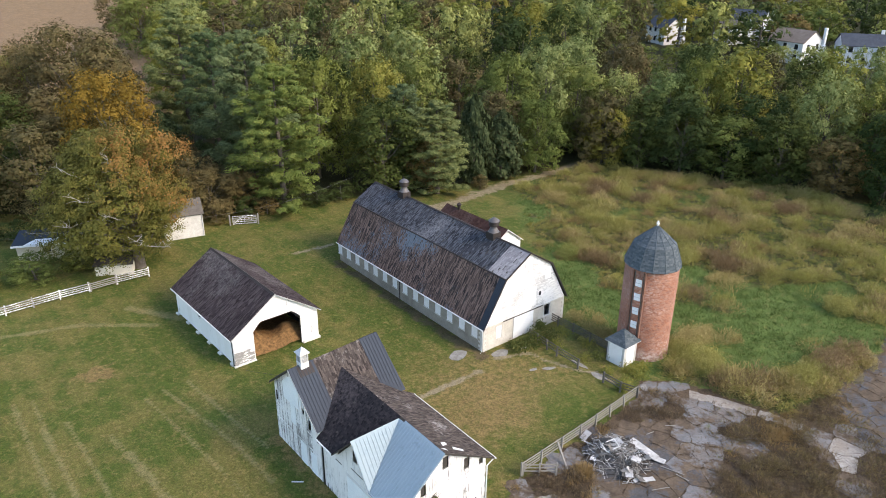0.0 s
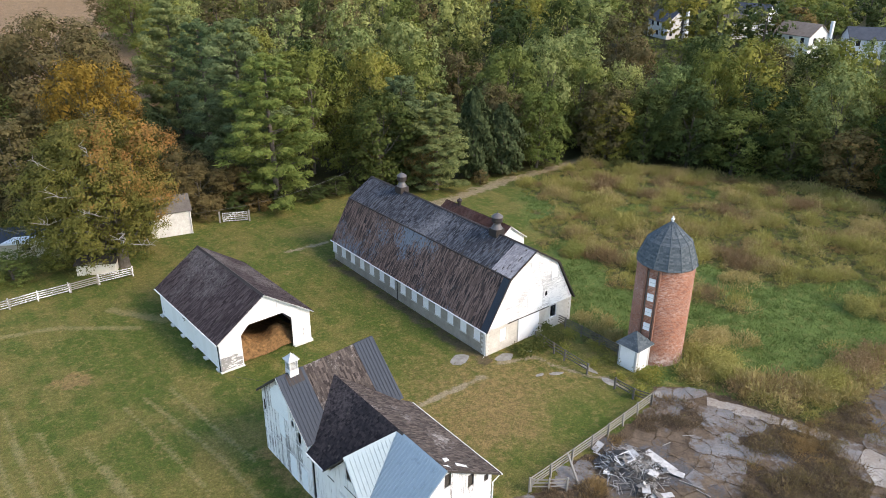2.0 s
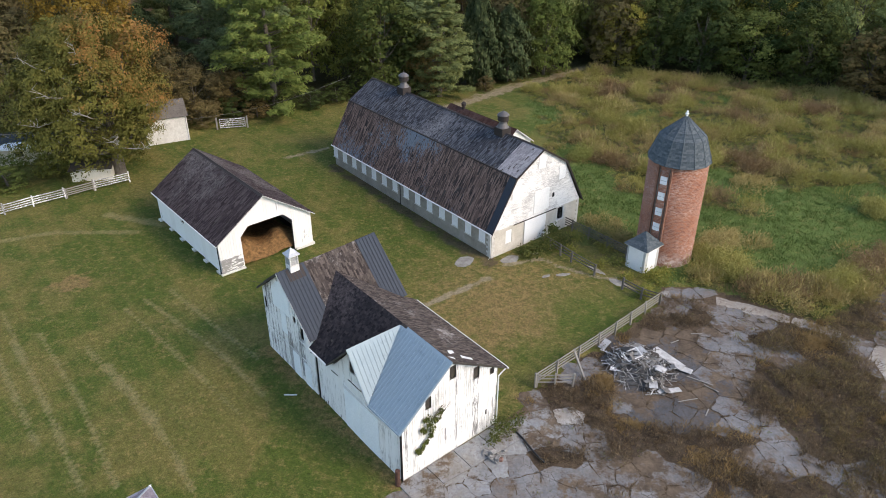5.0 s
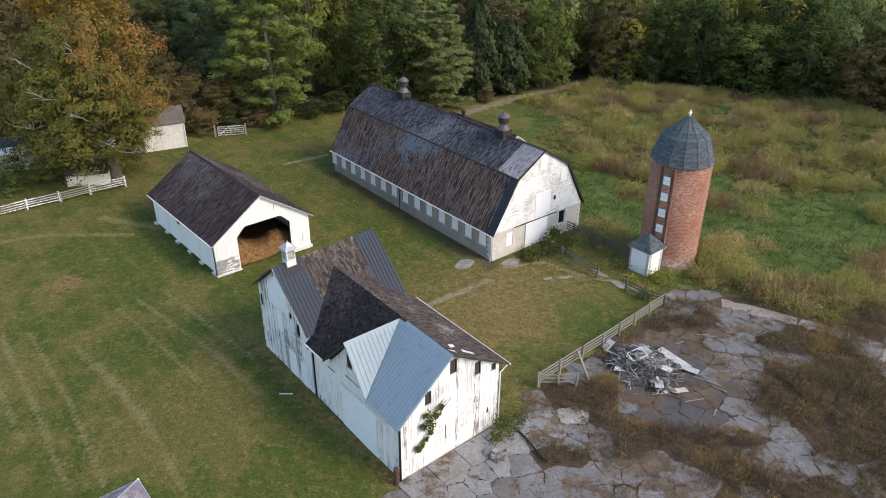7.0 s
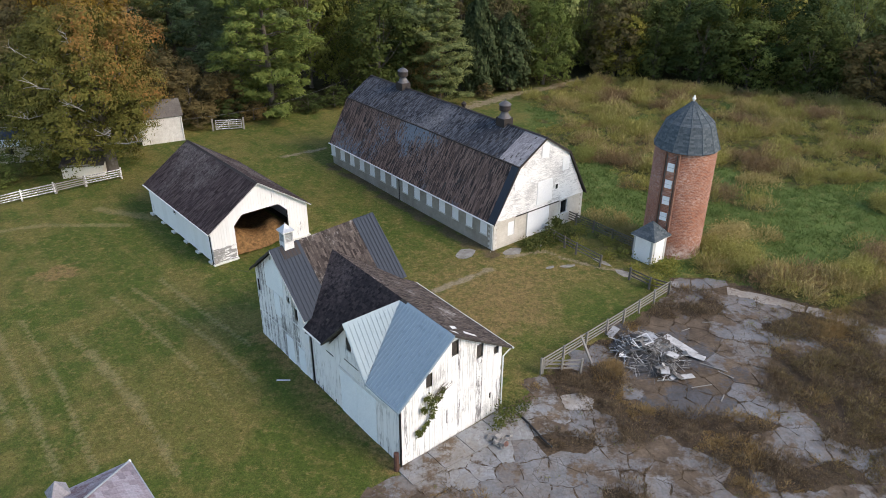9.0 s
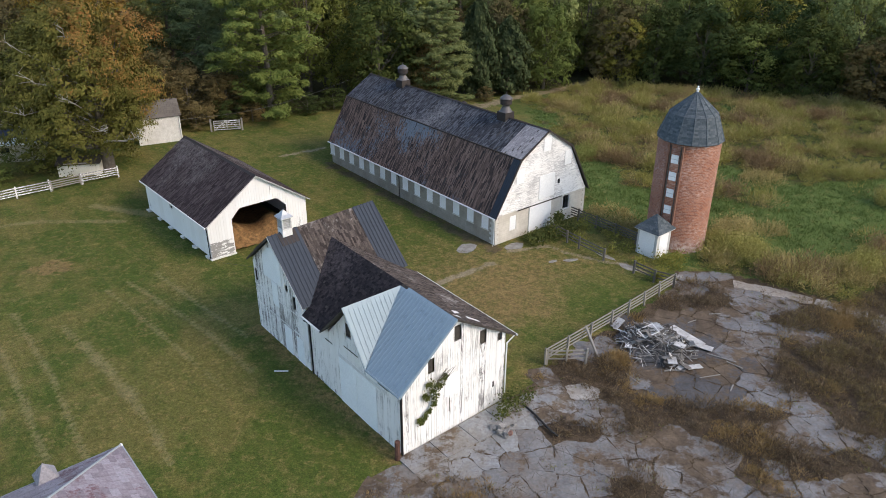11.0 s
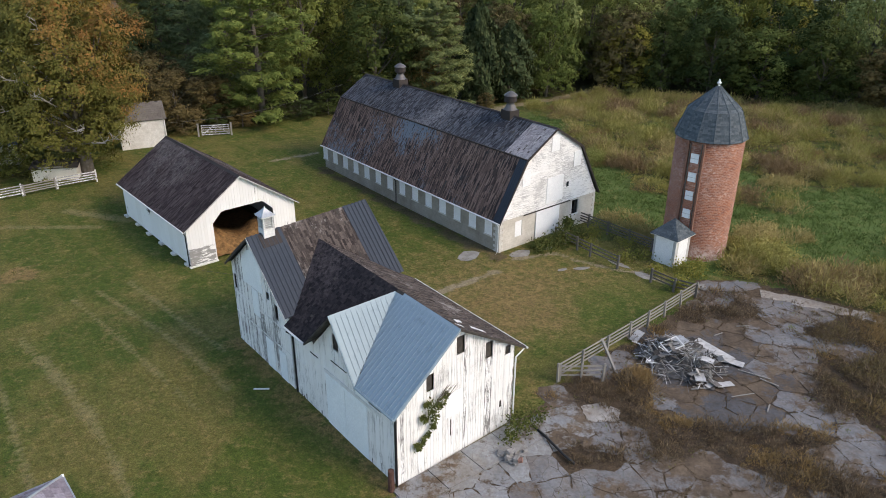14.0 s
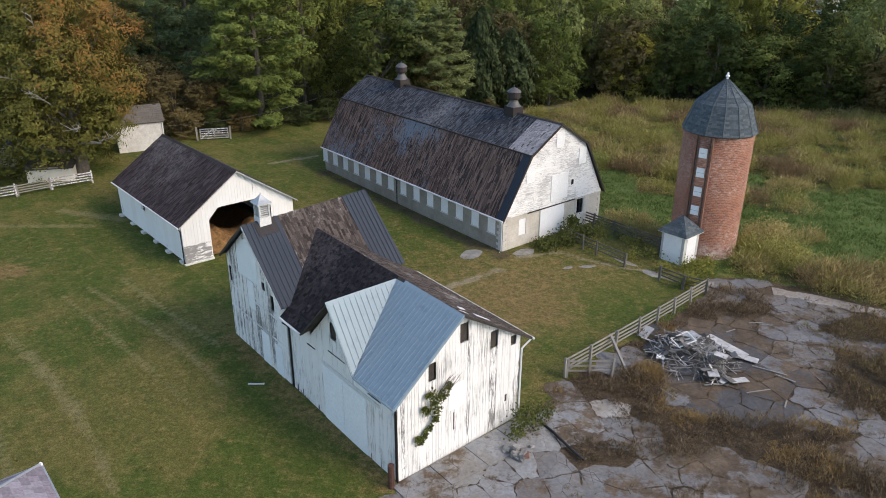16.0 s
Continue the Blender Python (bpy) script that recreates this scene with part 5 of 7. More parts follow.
# long low building behind the dairy barn
low = gable_shed("milk_house", pose(7.9, 85.2, 0.3, 0, 0, 41.0), 11.6, 2.6, 2.75, 4.85, plain("white_rendered_wall", (0.70, 0.69, 0.66), (0.80, 0.79, 0.77), 1.0), shingle_material("red_brown_shingle", (0.045, 0.024, 0.020), (0.065, 0.034, 0.028), (0.085, 0.048, 0.040), (0.12, 0.09, 0.08), 0.75), "low white milk house with a dark red-brown roof", category="outbuilding")
for y in (1.7, 9.3):
    v = part("ventilator", Geo().lathe([(0.22, 4.7), (0.20, 5.15), (0.30, 5.2), (0.30, 5.45)], 12, (0, y)), TIN_RUST, low, "small rusty ridge ventilator")
    part("cap", Geo().lathe([(0.36, 5.45), (0.05, 5.7)], 12, (0, y)), TIN_RUST, v)
# white block shed beside the maple
ws_ = gable_shed("block_shed", pose(-38.4, 90.55, 0.85, 0, 0, -62.5), 5.0, 2.2, 3.35, 4.95, plain("old_whitewashed_block", (0.58, 0.55, 0.50), (0.76, 0.74, 0.70), 1.3, 0.9, 0.5, 6.0), plain("brown_grey_felt_roof", (0.11, 0.095, 0.08), (0.17, 0.15, 0.13), 1.0), "whitewashed block shed with a brown-grey roof", 0.2)
part("downspout", Geo().tube([(2.26, 4.85, 3.2), (2.26, 4.85, -0.2)], [0.05, 0.05], 8), LOUVRE, ws_)
# tan stucco lean-to and a low white wall under the maple
tan = thing("tan_outbuilding", pose(-49.8, 82.2, 1.0, 0, 0, 16.0), "low tan stucco outbuilding with a flat dark metal roof", "outbuilding")
part("wall", Geo().box(-3.6, 3.6, 0, 3.4, -0.4, 2.2), STUCCO, tan)
part("roof", Geo().slab([(-4.0, -0.5, 2.32), (4.0, -0.5, 2.32), (4.0, 3.9, 2.75), (-4.0, 3.9, 2.75)], (0, -0.1, 1), 0.1), TIN_DARK, tan, "dark blue-grey metal roof with a pale edge")
part("fascia", Geo().box(-4.02, 4.02, -0.56, -0.51, 2.12, 2.36), WHITE_PANEL, tan)
part("window", Geo().box(-0.6, 0.3, -0.03, 0.02, 1.1, 1.7), GLASS_DARK, tan)
part("tarp", Geo().slab([(-2.6, -0.45, 2.36), (1.5, -0.45, 2.36), (2.4, 1.0, 2.50), (-1.5, 1.0, 2.50)], (0, -0.1, 1), 0.03), WHITE_PANEL, tan, "pale sheet on the roof")
low_w = thing("low_white_shed", pose(-39.7, 78.1, 1.0, 0, 0, 14.0), "low white plank shed under the maple", "shed")
part("wall", Geo().box(-2.1, 2.1, 0, 1.8, -0.3, 1.35), plain("cream_planks", (0.62, 0.57, 0.47), (0.74, 0.70, 0.60), 1.5), low_w)
part("roof", Geo().slab([(-2.3, -0.2, 1.4), (2.3, -0.2, 1.4), (2.3, 2.0, 1.75), (-2.3, 2.0, 1.75)], (0, -0.1, 1), 0.07), DARK_WOOD, low_w)
part("beam", Geo().box(-1.4, 0.9, -0.16, -0.03, 1.38, 1.52), FENCE_GREY, low_w)
gable_shed("red_shed", pose(-66.0, 92.5, 1.0, 0, 0, 20.0), 2.5, 1.0, 1.9, 2.5, plain("dark_red_boards", (0.13, 0.045, 0.035), (0.18, 0.07, 0.055), 2.0), plain("brown_roof_felt", (0.06, 0.05, 0.045), (0.09, 0.08, 0.07), 1.0), "small dark red wooden shed on the lawn")

# farmhouse with a hipped tin-shingle roof, and a pointed chimney hood
fh = thing("farmhouse", pose(-13.9, 30.75, 0.9, 0, 0, 42.0), "farmhouse with a hipped faded tin-shingle roof", "house")
# local: eave corner at the origin, roof runs to -x and -y
Wx, Wy, ez = 9.6, 7.6, 5.1
rzz = ez + 1.95
part("wall", Geo().box(-Wx + 0.4, -0.4, -Wy + 0.4, -0.4, -0.5, ez), SIDING, fh)
for poly in ([(0, 0, ez), (-Wx, 0, ez), (-Wx + Wy / 2, -Wy / 2, rzz), (-Wy / 2, -Wy / 2, rzz)], [(0, -Wy, ez), (-Wx, -Wy, ez), (-Wx + Wy / 2, -Wy / 2, rzz), (-Wy / 2, -Wy / 2, rzz)], [(0, 0, ez), (0, -Wy, ez), (-Wy / 2, -Wy / 2, rzz)], [(-Wx, 0, ez), (-Wx, -Wy, ez), (-Wx + Wy / 2, -Wy / 2, rzz)]):
    shingled(fh, "roof_slope", poly, SH_TIN, 0.42, 0.34, "faded grey and pink tin shingles", 0.012, 0.0, 0.06)
part("gutter", Geo().box(0.0, 0.07, -Wy, 0.07, ez - 0.10, ez - 0.02).box(-Wx, -0.004, 0.0, 0.07, ez - 0.10, ez - 0.02), TIN_GREY, fh, "white box gutter")
part("hip_cap", Geo().tube([(0, 0, ez + 0.03), (-Wy / 2, -Wy / 2, rzz + 0.03)], [0.05, 0.05], 6), TIN_GREY, fh)
part("finial", Geo().lathe([(0.07, ez - 0.02), (0.07, ez + 0.05), (0.03, ez + 0.09)], 8), WHITE_PANEL, fh)
tw = part("hood", Geo().box(-3.55, -2.85, -0.85, -0.05, ez - 0.3, ez + 0.4), TRIM, fh, "small white turret with a pointed shingle roof")
for i in range(4):
    c4 = [(-3.65, -0.95), (-2.75, -0.95), (-2.75, 0.05), (-3.65, 0.05)]
    p, q = c4[i], c4[(i + 1) % 4]
    o_ = [(*p, ez + 0.4), (*q, ez + 0.4), (-3.2, -0.45, ez + 1.15)]
    part("hood_slope", Geo().slab(o_, plane_frame(o_)[3], 0.03), SH_PATCH, tw)


# ---- fences ----
def fence(name, pts, mat, label, rails=4, tall=1.22, gap=2.5, post=0.13, lean=0.02, missing=0.0, group="", side=1):
    """Posts along a line with flat boards between; each run between two points is straight."""
    f = thing(name, pose(pts[0][0], pts[0][1], 0), label, "fence", group)
    o = Vector((pts[0][0], pts[0][1], 0))
    spots = []
    for (x0, y0), (x1, y1) in zip(pts, pts[1:]):
        n = max(1, round(math.hypot(x1 - x0, y1 - y0) / gap))
        for i in range(n + (1 if (x1, y1) == pts[-1] else 0)):
            spots.append(Vector((x0 + (x1 - x0) * i / n, y0 + (y1 - y0) * i / n, 0)))
    for s in spots:
        s.z = height(s.x, s.y)
    for i, s in enumerate(spots):
        nxt = spots[min(i + 1, len(spots) - 1)] - spots[max(i - 1, 0)]
        ang = math.degrees(math.atan2(nxt.y, nxt.x))
        m = pose(s.x - o.x, s.y - o.y, s.z, rnd.uniform(-2, 2) * lean * 50, rnd.uniform(-2, 2) * lean * 50, ang)
        part("post", Geo().box(-post / 2, post / 2, -post / 2, post / 2, -0.4, tall + rnd.uniform(0.0, 0.10), m), mat, f)
    for a, c in zip(spots, spots[1:]):
        d = c - a
        ang = math.degrees(math.atan2(d.y, d.x))
        ln = Vector((d.x, d.y, 0)).length
        tilt = math.degrees(math.atan2(d.z, ln))
        for r in range(rails):
            if rnd.random() < missing:
                continue
            z = tall - 0.10 - r * (tall - 0.22) / rails
            m = pose(a.x - o.x, a.y - o.y, a.z + z + rnd.uniform(-0.015, 0.015), 0, -tilt + rnd.uniform(-0.5, 0.5), ang)
            part("rail", Geo().box(0.01, ln - 0.01, side * (post / 2 + 0.002) if side > 0 else -post / 2 - 0.032, side * (post / 2 + 0.032) if side > 0 else -post / 2 - 0.002, -0.055, 0.055, m), mat, f)
    return f


fence("board_fence", [(-57, 59.0), (-50, 65.0), (-46.9, 67.7), (-42.9, 71.5), (-40.5, 73.5)], FENCE_WHITE, "white four-rail board fence along the lawn", side=-1)
fence("board_gate", [(-40.4, 73.6), (-38.3, 75.5)], FENCE_GREY, "weathered board gate in the white fence", 4, 1.15, 2.9, side=-1)
fence("board_fence", [(-38.2, 75.6), (-35.4, 77.9)], FENCE_WHITE, "short white board fence beside the maple", side=-1)
fence("yard_fence", [(7.3, 45.3), (9.0, 46.9), (12.6, 50.3), (18.6, 56.2)], FENCE_GREY, "pale weathered four-rail fence beside the paved yard", 4, 1.25, 2.05, 0.12, 0.03)
fence("yard_fence", [(7.4, 45.35), (8.7, 45.4), (10.0, 45.5)], FENCE_GREY, "short weathered fence return", 3, 1.15, 1.5, 0.12, 0.04)
fence("yard_fence", [(9.6, 66.2), (10.3, 65.3), (12.0, 62.9), (13.8, 60.7)], FENCE_DARK, "dark weathered rail fence at the barn", 3, 1.15, 1.9, 0.14, 0.04, 0.12)
fence("yard_fence", [(15.9, 58.5), (17.2, 57.0), (18.6, 56.2)], FENCE_DARK, "dark weathered rail fence near the silo", 3, 1.1, 1.6, 0.15, 0.04)
fence("yard_fence", [(11.4, 70.6), (14.2, 67.4), (17.2, 63.9)], FENCE_DARK, "grey-brown rail fence between barn and silo", 4, 1.2, 2.1, 0.13, 0.02)
brace = Geo().box(-0.07, 0.07, -0.07, 0.07, 0, 2.5)
solid("leaning_post", brace, FENCE_GREY, "pale post leaning on the yard fence", "post", look((11.0, 46.3, 0.55), (10.42, 48.2, 1.6)) @ pose(0, 0, 0, 180, 0, 0))

gate = thing("field_gate", pose(-30.3, 94.6, height(-30, 94.6), 0, 0, 14.0), "white braced wooden field gate", "gate")
for z in (0.22, 0.52, 0.80, 1.08, 1.34):
    part("rail", Geo().box(0.1, 3.4, -0.03, 0.03, z - 0.055, z + 0.055), FENCE_WHITE, gate)
for x in (0.1, 1.7, 3.3):
    part("stile", Geo().box(x, x + 0.12, -0.06, -0.031, 0.15, 1.42), FENCE_WHITE, gate)
for x0, x1, z0, z1 in ((0.25, 1.7, 0.22, 1.34), (3.3, 1.8, 0.22, 1.34)):
    d = Vector((x1 - x0, 0, z1 - z0))
    part("brace", Geo().tube([(x0, 0.06, z0), (x1, 0.06, z1)], [0.06, 0.06], 4), FENCE_WHITE, gate)
for x in (-0.25, 3.62):
    part("post", Geo().box(x - 0.1, x + 0.1, -0.1, 0.1, -0.4, 1.6), FENCE_GREY, gate)

# sagging overhead cable from the block shed towards the wood
a, c = Vector((-33.0, 91.0, 3.6)), Vector((-14.0, 104.0, 5.6))
solid("overhead_cable", Geo().tube([a.lerp(c, i / 10) - Vector((0, 0, 1.0 * math.sin(math.pi * i / 10))) for i in range(11)], [0.013] * 11, 5), WIRE, "thin grey overhead cable", "cable")
a, c = Vector((-37.3, 90.5, 3.0)), Vector((-60.0, 80.5, 4.2))
solid("overhead_cable", Geo().tube([a.lerp(c, i / 10) - Vector((0, 0, 0.9 * math.sin(math.pi * i / 10))) for i in range(11)], [0.013] * 11, 5), WIRE, "thin grey overhead cable", "cable")

# ---- hay in the shed ----
HS = pose(-15.62, 61.80, 0.95, 0, 0, 42.4)


g = Geo()
n = 44
rr = random.Random(3)
v = []
for j in range(n + 1):
    for i in range(n + 1):
        x, y = -4.1 + 8.2 * i / n, 0.55 + 12.5 * j / n
        heap = 2.1 * smooth01(0.9, -3.6, x) * smooth01(0.2, 2.2, y) + 1.25 * math.exp(-((x - 2.0) ** 2 / 1.5 + (y - 2.2) ** 2 / 1.6)) + 0.5 * smooth01(0.5, 1.6, y) * smooth01(6.0, 3.0, y)
        v.append((x, y, 0.06 + heap + 0.16 * wob(x, y, 0.7) * (0.3 + heap) + rr.uniform(-0.04, 0.04)))
g.add(v, [(j * (n + 1) + i, j * (n + 1) + i + 1, (j + 1) * (n + 1) + i + 1, (j + 1) * (n + 1) + i) for j in range(n) for i in range(n)])
solid("loose_hay", g, HAY, "loose golden hay heaped over the shed floor", "hay", HS, kind="stuff", smooth=True)

# ---- debris pile on the paved yard ----
pile = thing("debris_pile", pose(15.2, 47.7, 0.6), "heap of torn white boards, laths and broken sheeting", "debris pile")
rr = random.Random(21)
GRIMY = plain("grimy_white_sheet", (0.30, 0.29, 0.275), (0.60, 0.585, 0.56), 2.2, 0.8, 0.2, 9.0)
OLD_LATH = plain("brown_grey_lath", (0.10, 0.088, 0.075), (0.20, 0.18, 0.16), 3.0)
debris_mats = [FENCE_GREY, GRIMY, DARK_WOOD, FENCE_WHITE, OLD_LATH, FENCE_GREY, OLD_LATH, plain("grey_lath", (0.24, 0.23, 0.22), (0.36, 0.35, 0.33), 3.0)]
core = Geo().lathe([(2.1, 0.0), (1.6, 0.18), (0.9, 0.40), (0.3, 0.55)], 16)
part("rubble_core", core, plain("dark_rubble", (0.035, 0.033, 0.032), (0.16, 0.155, 0.15), 2.5, 0.9, 0.8), pile)
for i in range(430):
    a_, q_ = rr.uniform(0, math.tau), rr.random() ** 0.62
    x, y = math.cos(a_) * 2.4 * q_, math.sin(a_) * 3.0 * q_
    x, y = x * 0.92 - y * 0.38, x * 0.38 + y * 0.92
    z = max(0.06, 0.95 * (1 - q_ ** 1.4) + rr.uniform(-0.15, 0.2))
    ln, w, th = rr.uniform(0.3, 1.35), rr.choice([0.025, 0.03, 0.04, 0.05, 0.08]), rr.choice([0.012, 0.02, 0.03])
    if i % 17 == 0:
        ln, w = rr.uniform(0.35, 0.8), rr.uniform(0.25, 0.5)
    tilt = rr.gauss(0, 20) if z > 0.25 else rr.gauss(0, 4)
    part("plank" if w < 0.3 else "sheet", Geo().box(-ln / 2, ln / 2, -w / 2, w / 2, -th / 2, th / 2, pose(x, y, z + (0.03 if z > 0.2 else 0), rr.gauss(0, 14), tilt, rr.uniform(0, 360))), debris_mats[i % 8], pile)
for x, y, z, l, w, ry, rz in ((2.3, 0.9, 0.32, 2.6, 0.75, 6, -48), (3.2, -0.1, 0.12, 1.3, 0.6, 2, -30), (1.2, -1.2, 0.95, 0.9, 0.7, 14, 60), (-0.2, 0.6, 1.0, 1.3, 0.9, -18, 25), (-2.2, 2.4, 0.35, 0.9, 0.6, -30, 40), (0.5, -2.2, 0.4, 1.2, 0.6, 10, 80), (1.9, -2.5, 0.12, 1.1, 0.5, 3, 15)):
    part("sheet", Geo().box(-l / 2, l / 2, -w / 2, w / 2, -0.015, 0.015, pose(x, y, z, rr.gauss(0, 6), ry, rz)), GRIMY, pile, "torn white sheet of panelling")
part("window_sash", Geo().box(-0.6, 0.6, -0.45, -0.38, 0, 0.04, pose(-0.6, 0.2, 1.12, 12, -14, 20)).box(-0.6, 0.6, 0.38, 0.45, 0, 0.04, pose(-0.6, 0.2, 1.12, 12, -14, 20)).box(-0.6, -0.53, -0.38, 0.38, 0, 0.04, pose(-0.6, 0.2, 1.12, 12, -14, 20)).box(0.53, 0.6, -0.38, 0.38, 0, 0.04, pose(-0.6, 0.2, 1.12, 12, -14, 20)), TRIM, pile, "old white window sash")
part("tar_sheet", Geo().box(-0.8, 0.8, -0.5, 0.5, 0, 0.02, pose(-0.5, 1.0, 0.95, -16, 10, 15)), PIPE, pile, "black tar-paper sheet")
for x, y, l, rz in ((17.9, 44.3, 1.5, 15), (19.3, 46.4, 1.9, -30), (19.9, 45.6, 1.1, -42), (18.9, 43.1, 0.8, 60), (20.6, 52.1, 0.9, 5), (12.8, 43.9, 1.2, 120), (18.6, 51.0, 0.8, 30)):
    solid("loose_board", Geo().box(-l / 2, l / 2, -0.038, 0.038, 0, 0.03), FENCE_GREY, "loose weathered board lying on the yard", "board", pose(x, y, height(x, y) + 0.075, 0, 0, rz), "loose boards")
solid("loose_board", Geo().box(-0.45, 0.45, -0.05, 0.05, 0, 0.04), TRIM, "pale board lying on the lawn", "board", pose(-9.9, 43.5, height(-9.9, 43.5) + 0.02, 0, 0, 2), "loose boards")

# broken blocks and a black pipe by the barn corner
for i in range(22):
    x, y = 4.2 + rr.gauss(0, 0.42), 38.45 + rr.gauss(0, 0.38)
    s = rr.uniform(0.10, 0.24)
    gg = Geo().box(-s, s * rr.uniform(0.7, 1.3), -s * 0.6, s * rr.uniform(0.5, 0.9), -s * 0.4, s * rr.uniform(0.3, 0.6))
    gg.v = [(a0 + rr.uniform(-0.03, 0.03), b0 + rr.uniform(-0.03, 0.03), c0 + rr.uniform(-0.03, 0.03)) for a0, b0, c0 in gg.v]
    solid("rubble_block", gg, BRICK_RED if i % 13 == 4 else RUBBLE, "broken red brick lump" if i % 13 == 4 else "broken grey concrete block", "rubble", pose(x, y, height(x, y) + 0.10 + s * 0.35 + (0.15 if i % 4 == 0 else 0), rr.gauss(0, 12), rr.gauss(0, 12), rr.uniform(0, 360)), "rubble heap")
solid("black_pipe", Geo().tube([(5.5, 41.0, 0.72), (6.1, 40.1, 0.73), (6.8, 38.8, 0.73), (7.3, 38.1, 0.72)], [0.07] * 4, 10), PIPE, "black pipe lying across the cracked paving", "pipe", smooth=True)
solid("stump_post", Geo().lathe([(0.17, -0.2), (0.16, 0.8), (0.15, 1.25)], 10), plain("red_brown_rot", (0.06, 0.03, 0.022), (0.12, 0.06, 0.045), 4.0), "dark rotten post at the barn corner", "post", pose(-1.75, 36.05, height(-1.75, 36.05)))
# concrete pads beside the dairy barn
PAD = plain("worn_soiled_concrete", (0.17, 0.155, 0.13), (0.32, 0.305, 0.28), 1.5, 0.95, 0.5, 7.0)
for x, y, w, d, rz in ((2.15, 62.55, 1.15, 0.85, 40), (6.4, 63.3, 1.0, 0.7, 36), (8.6, 64.4, 0.6, 0.35, 20), (11.0, 60.7, 0.9, 0.25, 10), (15.7, 59.5, 1.0, 0.5, -40), (14.0, 61.6, 1.1, 0.3, -45), (20.1, 57.8, 0.8, 0.7, 20), (9.5, 60.4, 0.5, 0.25, 30)):
    gg = Geo().slab([(w * math.cos(k * math.tau / 9) * rr.uniform(0.7, 1.15), d * math.sin(k * math.tau / 9) * rr.uniform(0.7, 1.15), 0.02) for k in range(9)], (0, 0, 1), 0.15)
    solid("concrete_pad", gg, PAD, "worn pale concrete pad in the grass", "concrete pad", pose(x, y, height(x, y), 0, 0, rz), "concrete pads")

# ---- climbing plants ----
def leafy(name, label, centres, mat, count, size, seed, m=None, flatten=1.0, category="vine"):
    rng = np.random.default_rng(seed)
    c = np.array([p[:3] for p in centres], dtype=float)
    r = np.array([p[3] for p in centres], dtype=float)
    w = rng.integers(0, len(c), count)
    off = rng.normal(size=(count, 3)) * 0.5
    off[:, 1] *= flatten
    pos = c[w] + off * r[w][:, None]
    nrm = unit(rng.normal(size=(count, 3)) * 0.7 + np.array([0, -0.6, 0.5]))
    me = quad_mesh(name, leaf_quads(pos, nrm, rng.normal(size=(count, 3)) + np.array([0, 0, -0.8]), size * 1.3, size, rng))
    return solid(name, me, mat, label, category, m, kind="" if category != "weeds" else "stuff")


vine = leafy("climbing_vine", "green vine climbing the old white boards", [(-2.70, -0.12, 1.70, 0.24), (-2.45, -0.12, 1.95, 0.20), (-2.85, -0.12, 1.9, 0.14), (-2.15, -0.12, 2.2, 0.16), (-1.80, -0.14, 2.55, 0.22), (-1.75, -0.14, 3.0, 0.30), (-1.85, -0.16, 3.4, 0.36), (-1.80, -0.16, 3.85, 0.36), (-1.35, -0.15, 3.65, 0.26), (-1.05, -0.12, 3.95, 0.22), (-2.45, -0.12, 3.35, 0.16), (-2.25, -0.12, 3.1, 0.16), (-2.2, -0.12, 4.0, 0.16)], VINE, 850, 0.11, 4, TB, 0.25)
rr = random.Random(9)
for i in range(14):
    a0 = rr.uniform(-0.2, 1.0)
    s = Vector((-1.3 + rr.uniform(-0.4, 0.4), -0.1, 3.75 + rr.uniform(-0.2, 0.35)))
    part("stem", Geo().tube([s, s + Vector((0.25 + 0.3 * a0, -0.05, 0.35)), s + Vector((0.5 + 0.5 * a0, -0.12, 0.5 + 0.3 * rr.random()))], [0.015, 0.012, 0.004], 4), BARK, vine)
leafy("corner_weeds", "tall green weeds at the barn corner", [(4.4, 40.4, 1.1, 0.7), (5.0, 40.6, 0.9, 0.7), (4.2, 39.8, 0.9, 0.5), (5.4, 41.2, 0.9, 0.6), (5.9, 41.9, 0.8, 0.5), (4.7, 41.2, 1.0, 0.6)], VINE, 1100, 0.10, 5, None, 1.0, "weeds")
leafy("door_weeds", "tangled green weeds in front of the barn door", [(7.6, 64.4, 0.85, 0.5), (8.4, 64.6, 0.9, 0.5), (9.5, 65.2, 1.0, 0.55), (10.2, 66.1, 1.2, 0.6), (10.7, 67.0, 1.6, 0.6), (10.6, 66.7, 2.0, 0.4), (10.9, 65.5, 0.9, 0.6), (9.0, 64.2, 1.0, 0.8), (8.0, 63.6, 0.8, 0.7), (10.0, 65.0, 1.3, 0.8), (11.6, 66.2, 1.1, 0.8)], VINE, 3600, 0.13, 6, None, 1.0, "weeds")
leafy("fence_weeds", "yellow-green weeds along the dark fence", [(17.9, 57.9, 1.0, 0.6), (17.6, 57.2, 1.2, 0.5), (16.6, 60.0, 0.8, 0.6), (13.0, 67.2, 0.9, 0.8), (15.4, 65.0, 0.8, 0.9), (19.2, 60.5, 0.9, 0.7), (20.2, 60.9, 0.9, 0.7), (12.2, 64.6, 0.8, 0.7), (14.6, 62.2, 0.75, 0.7), (16.2, 62.6, 0.8, 0.9), (18.4, 60.2, 0.8, 0.8), (19.6, 59.4, 0.8, 0.8)], LEAF_YELLOW, 3800, 0.11, 7, None, 1.0, "weeds")


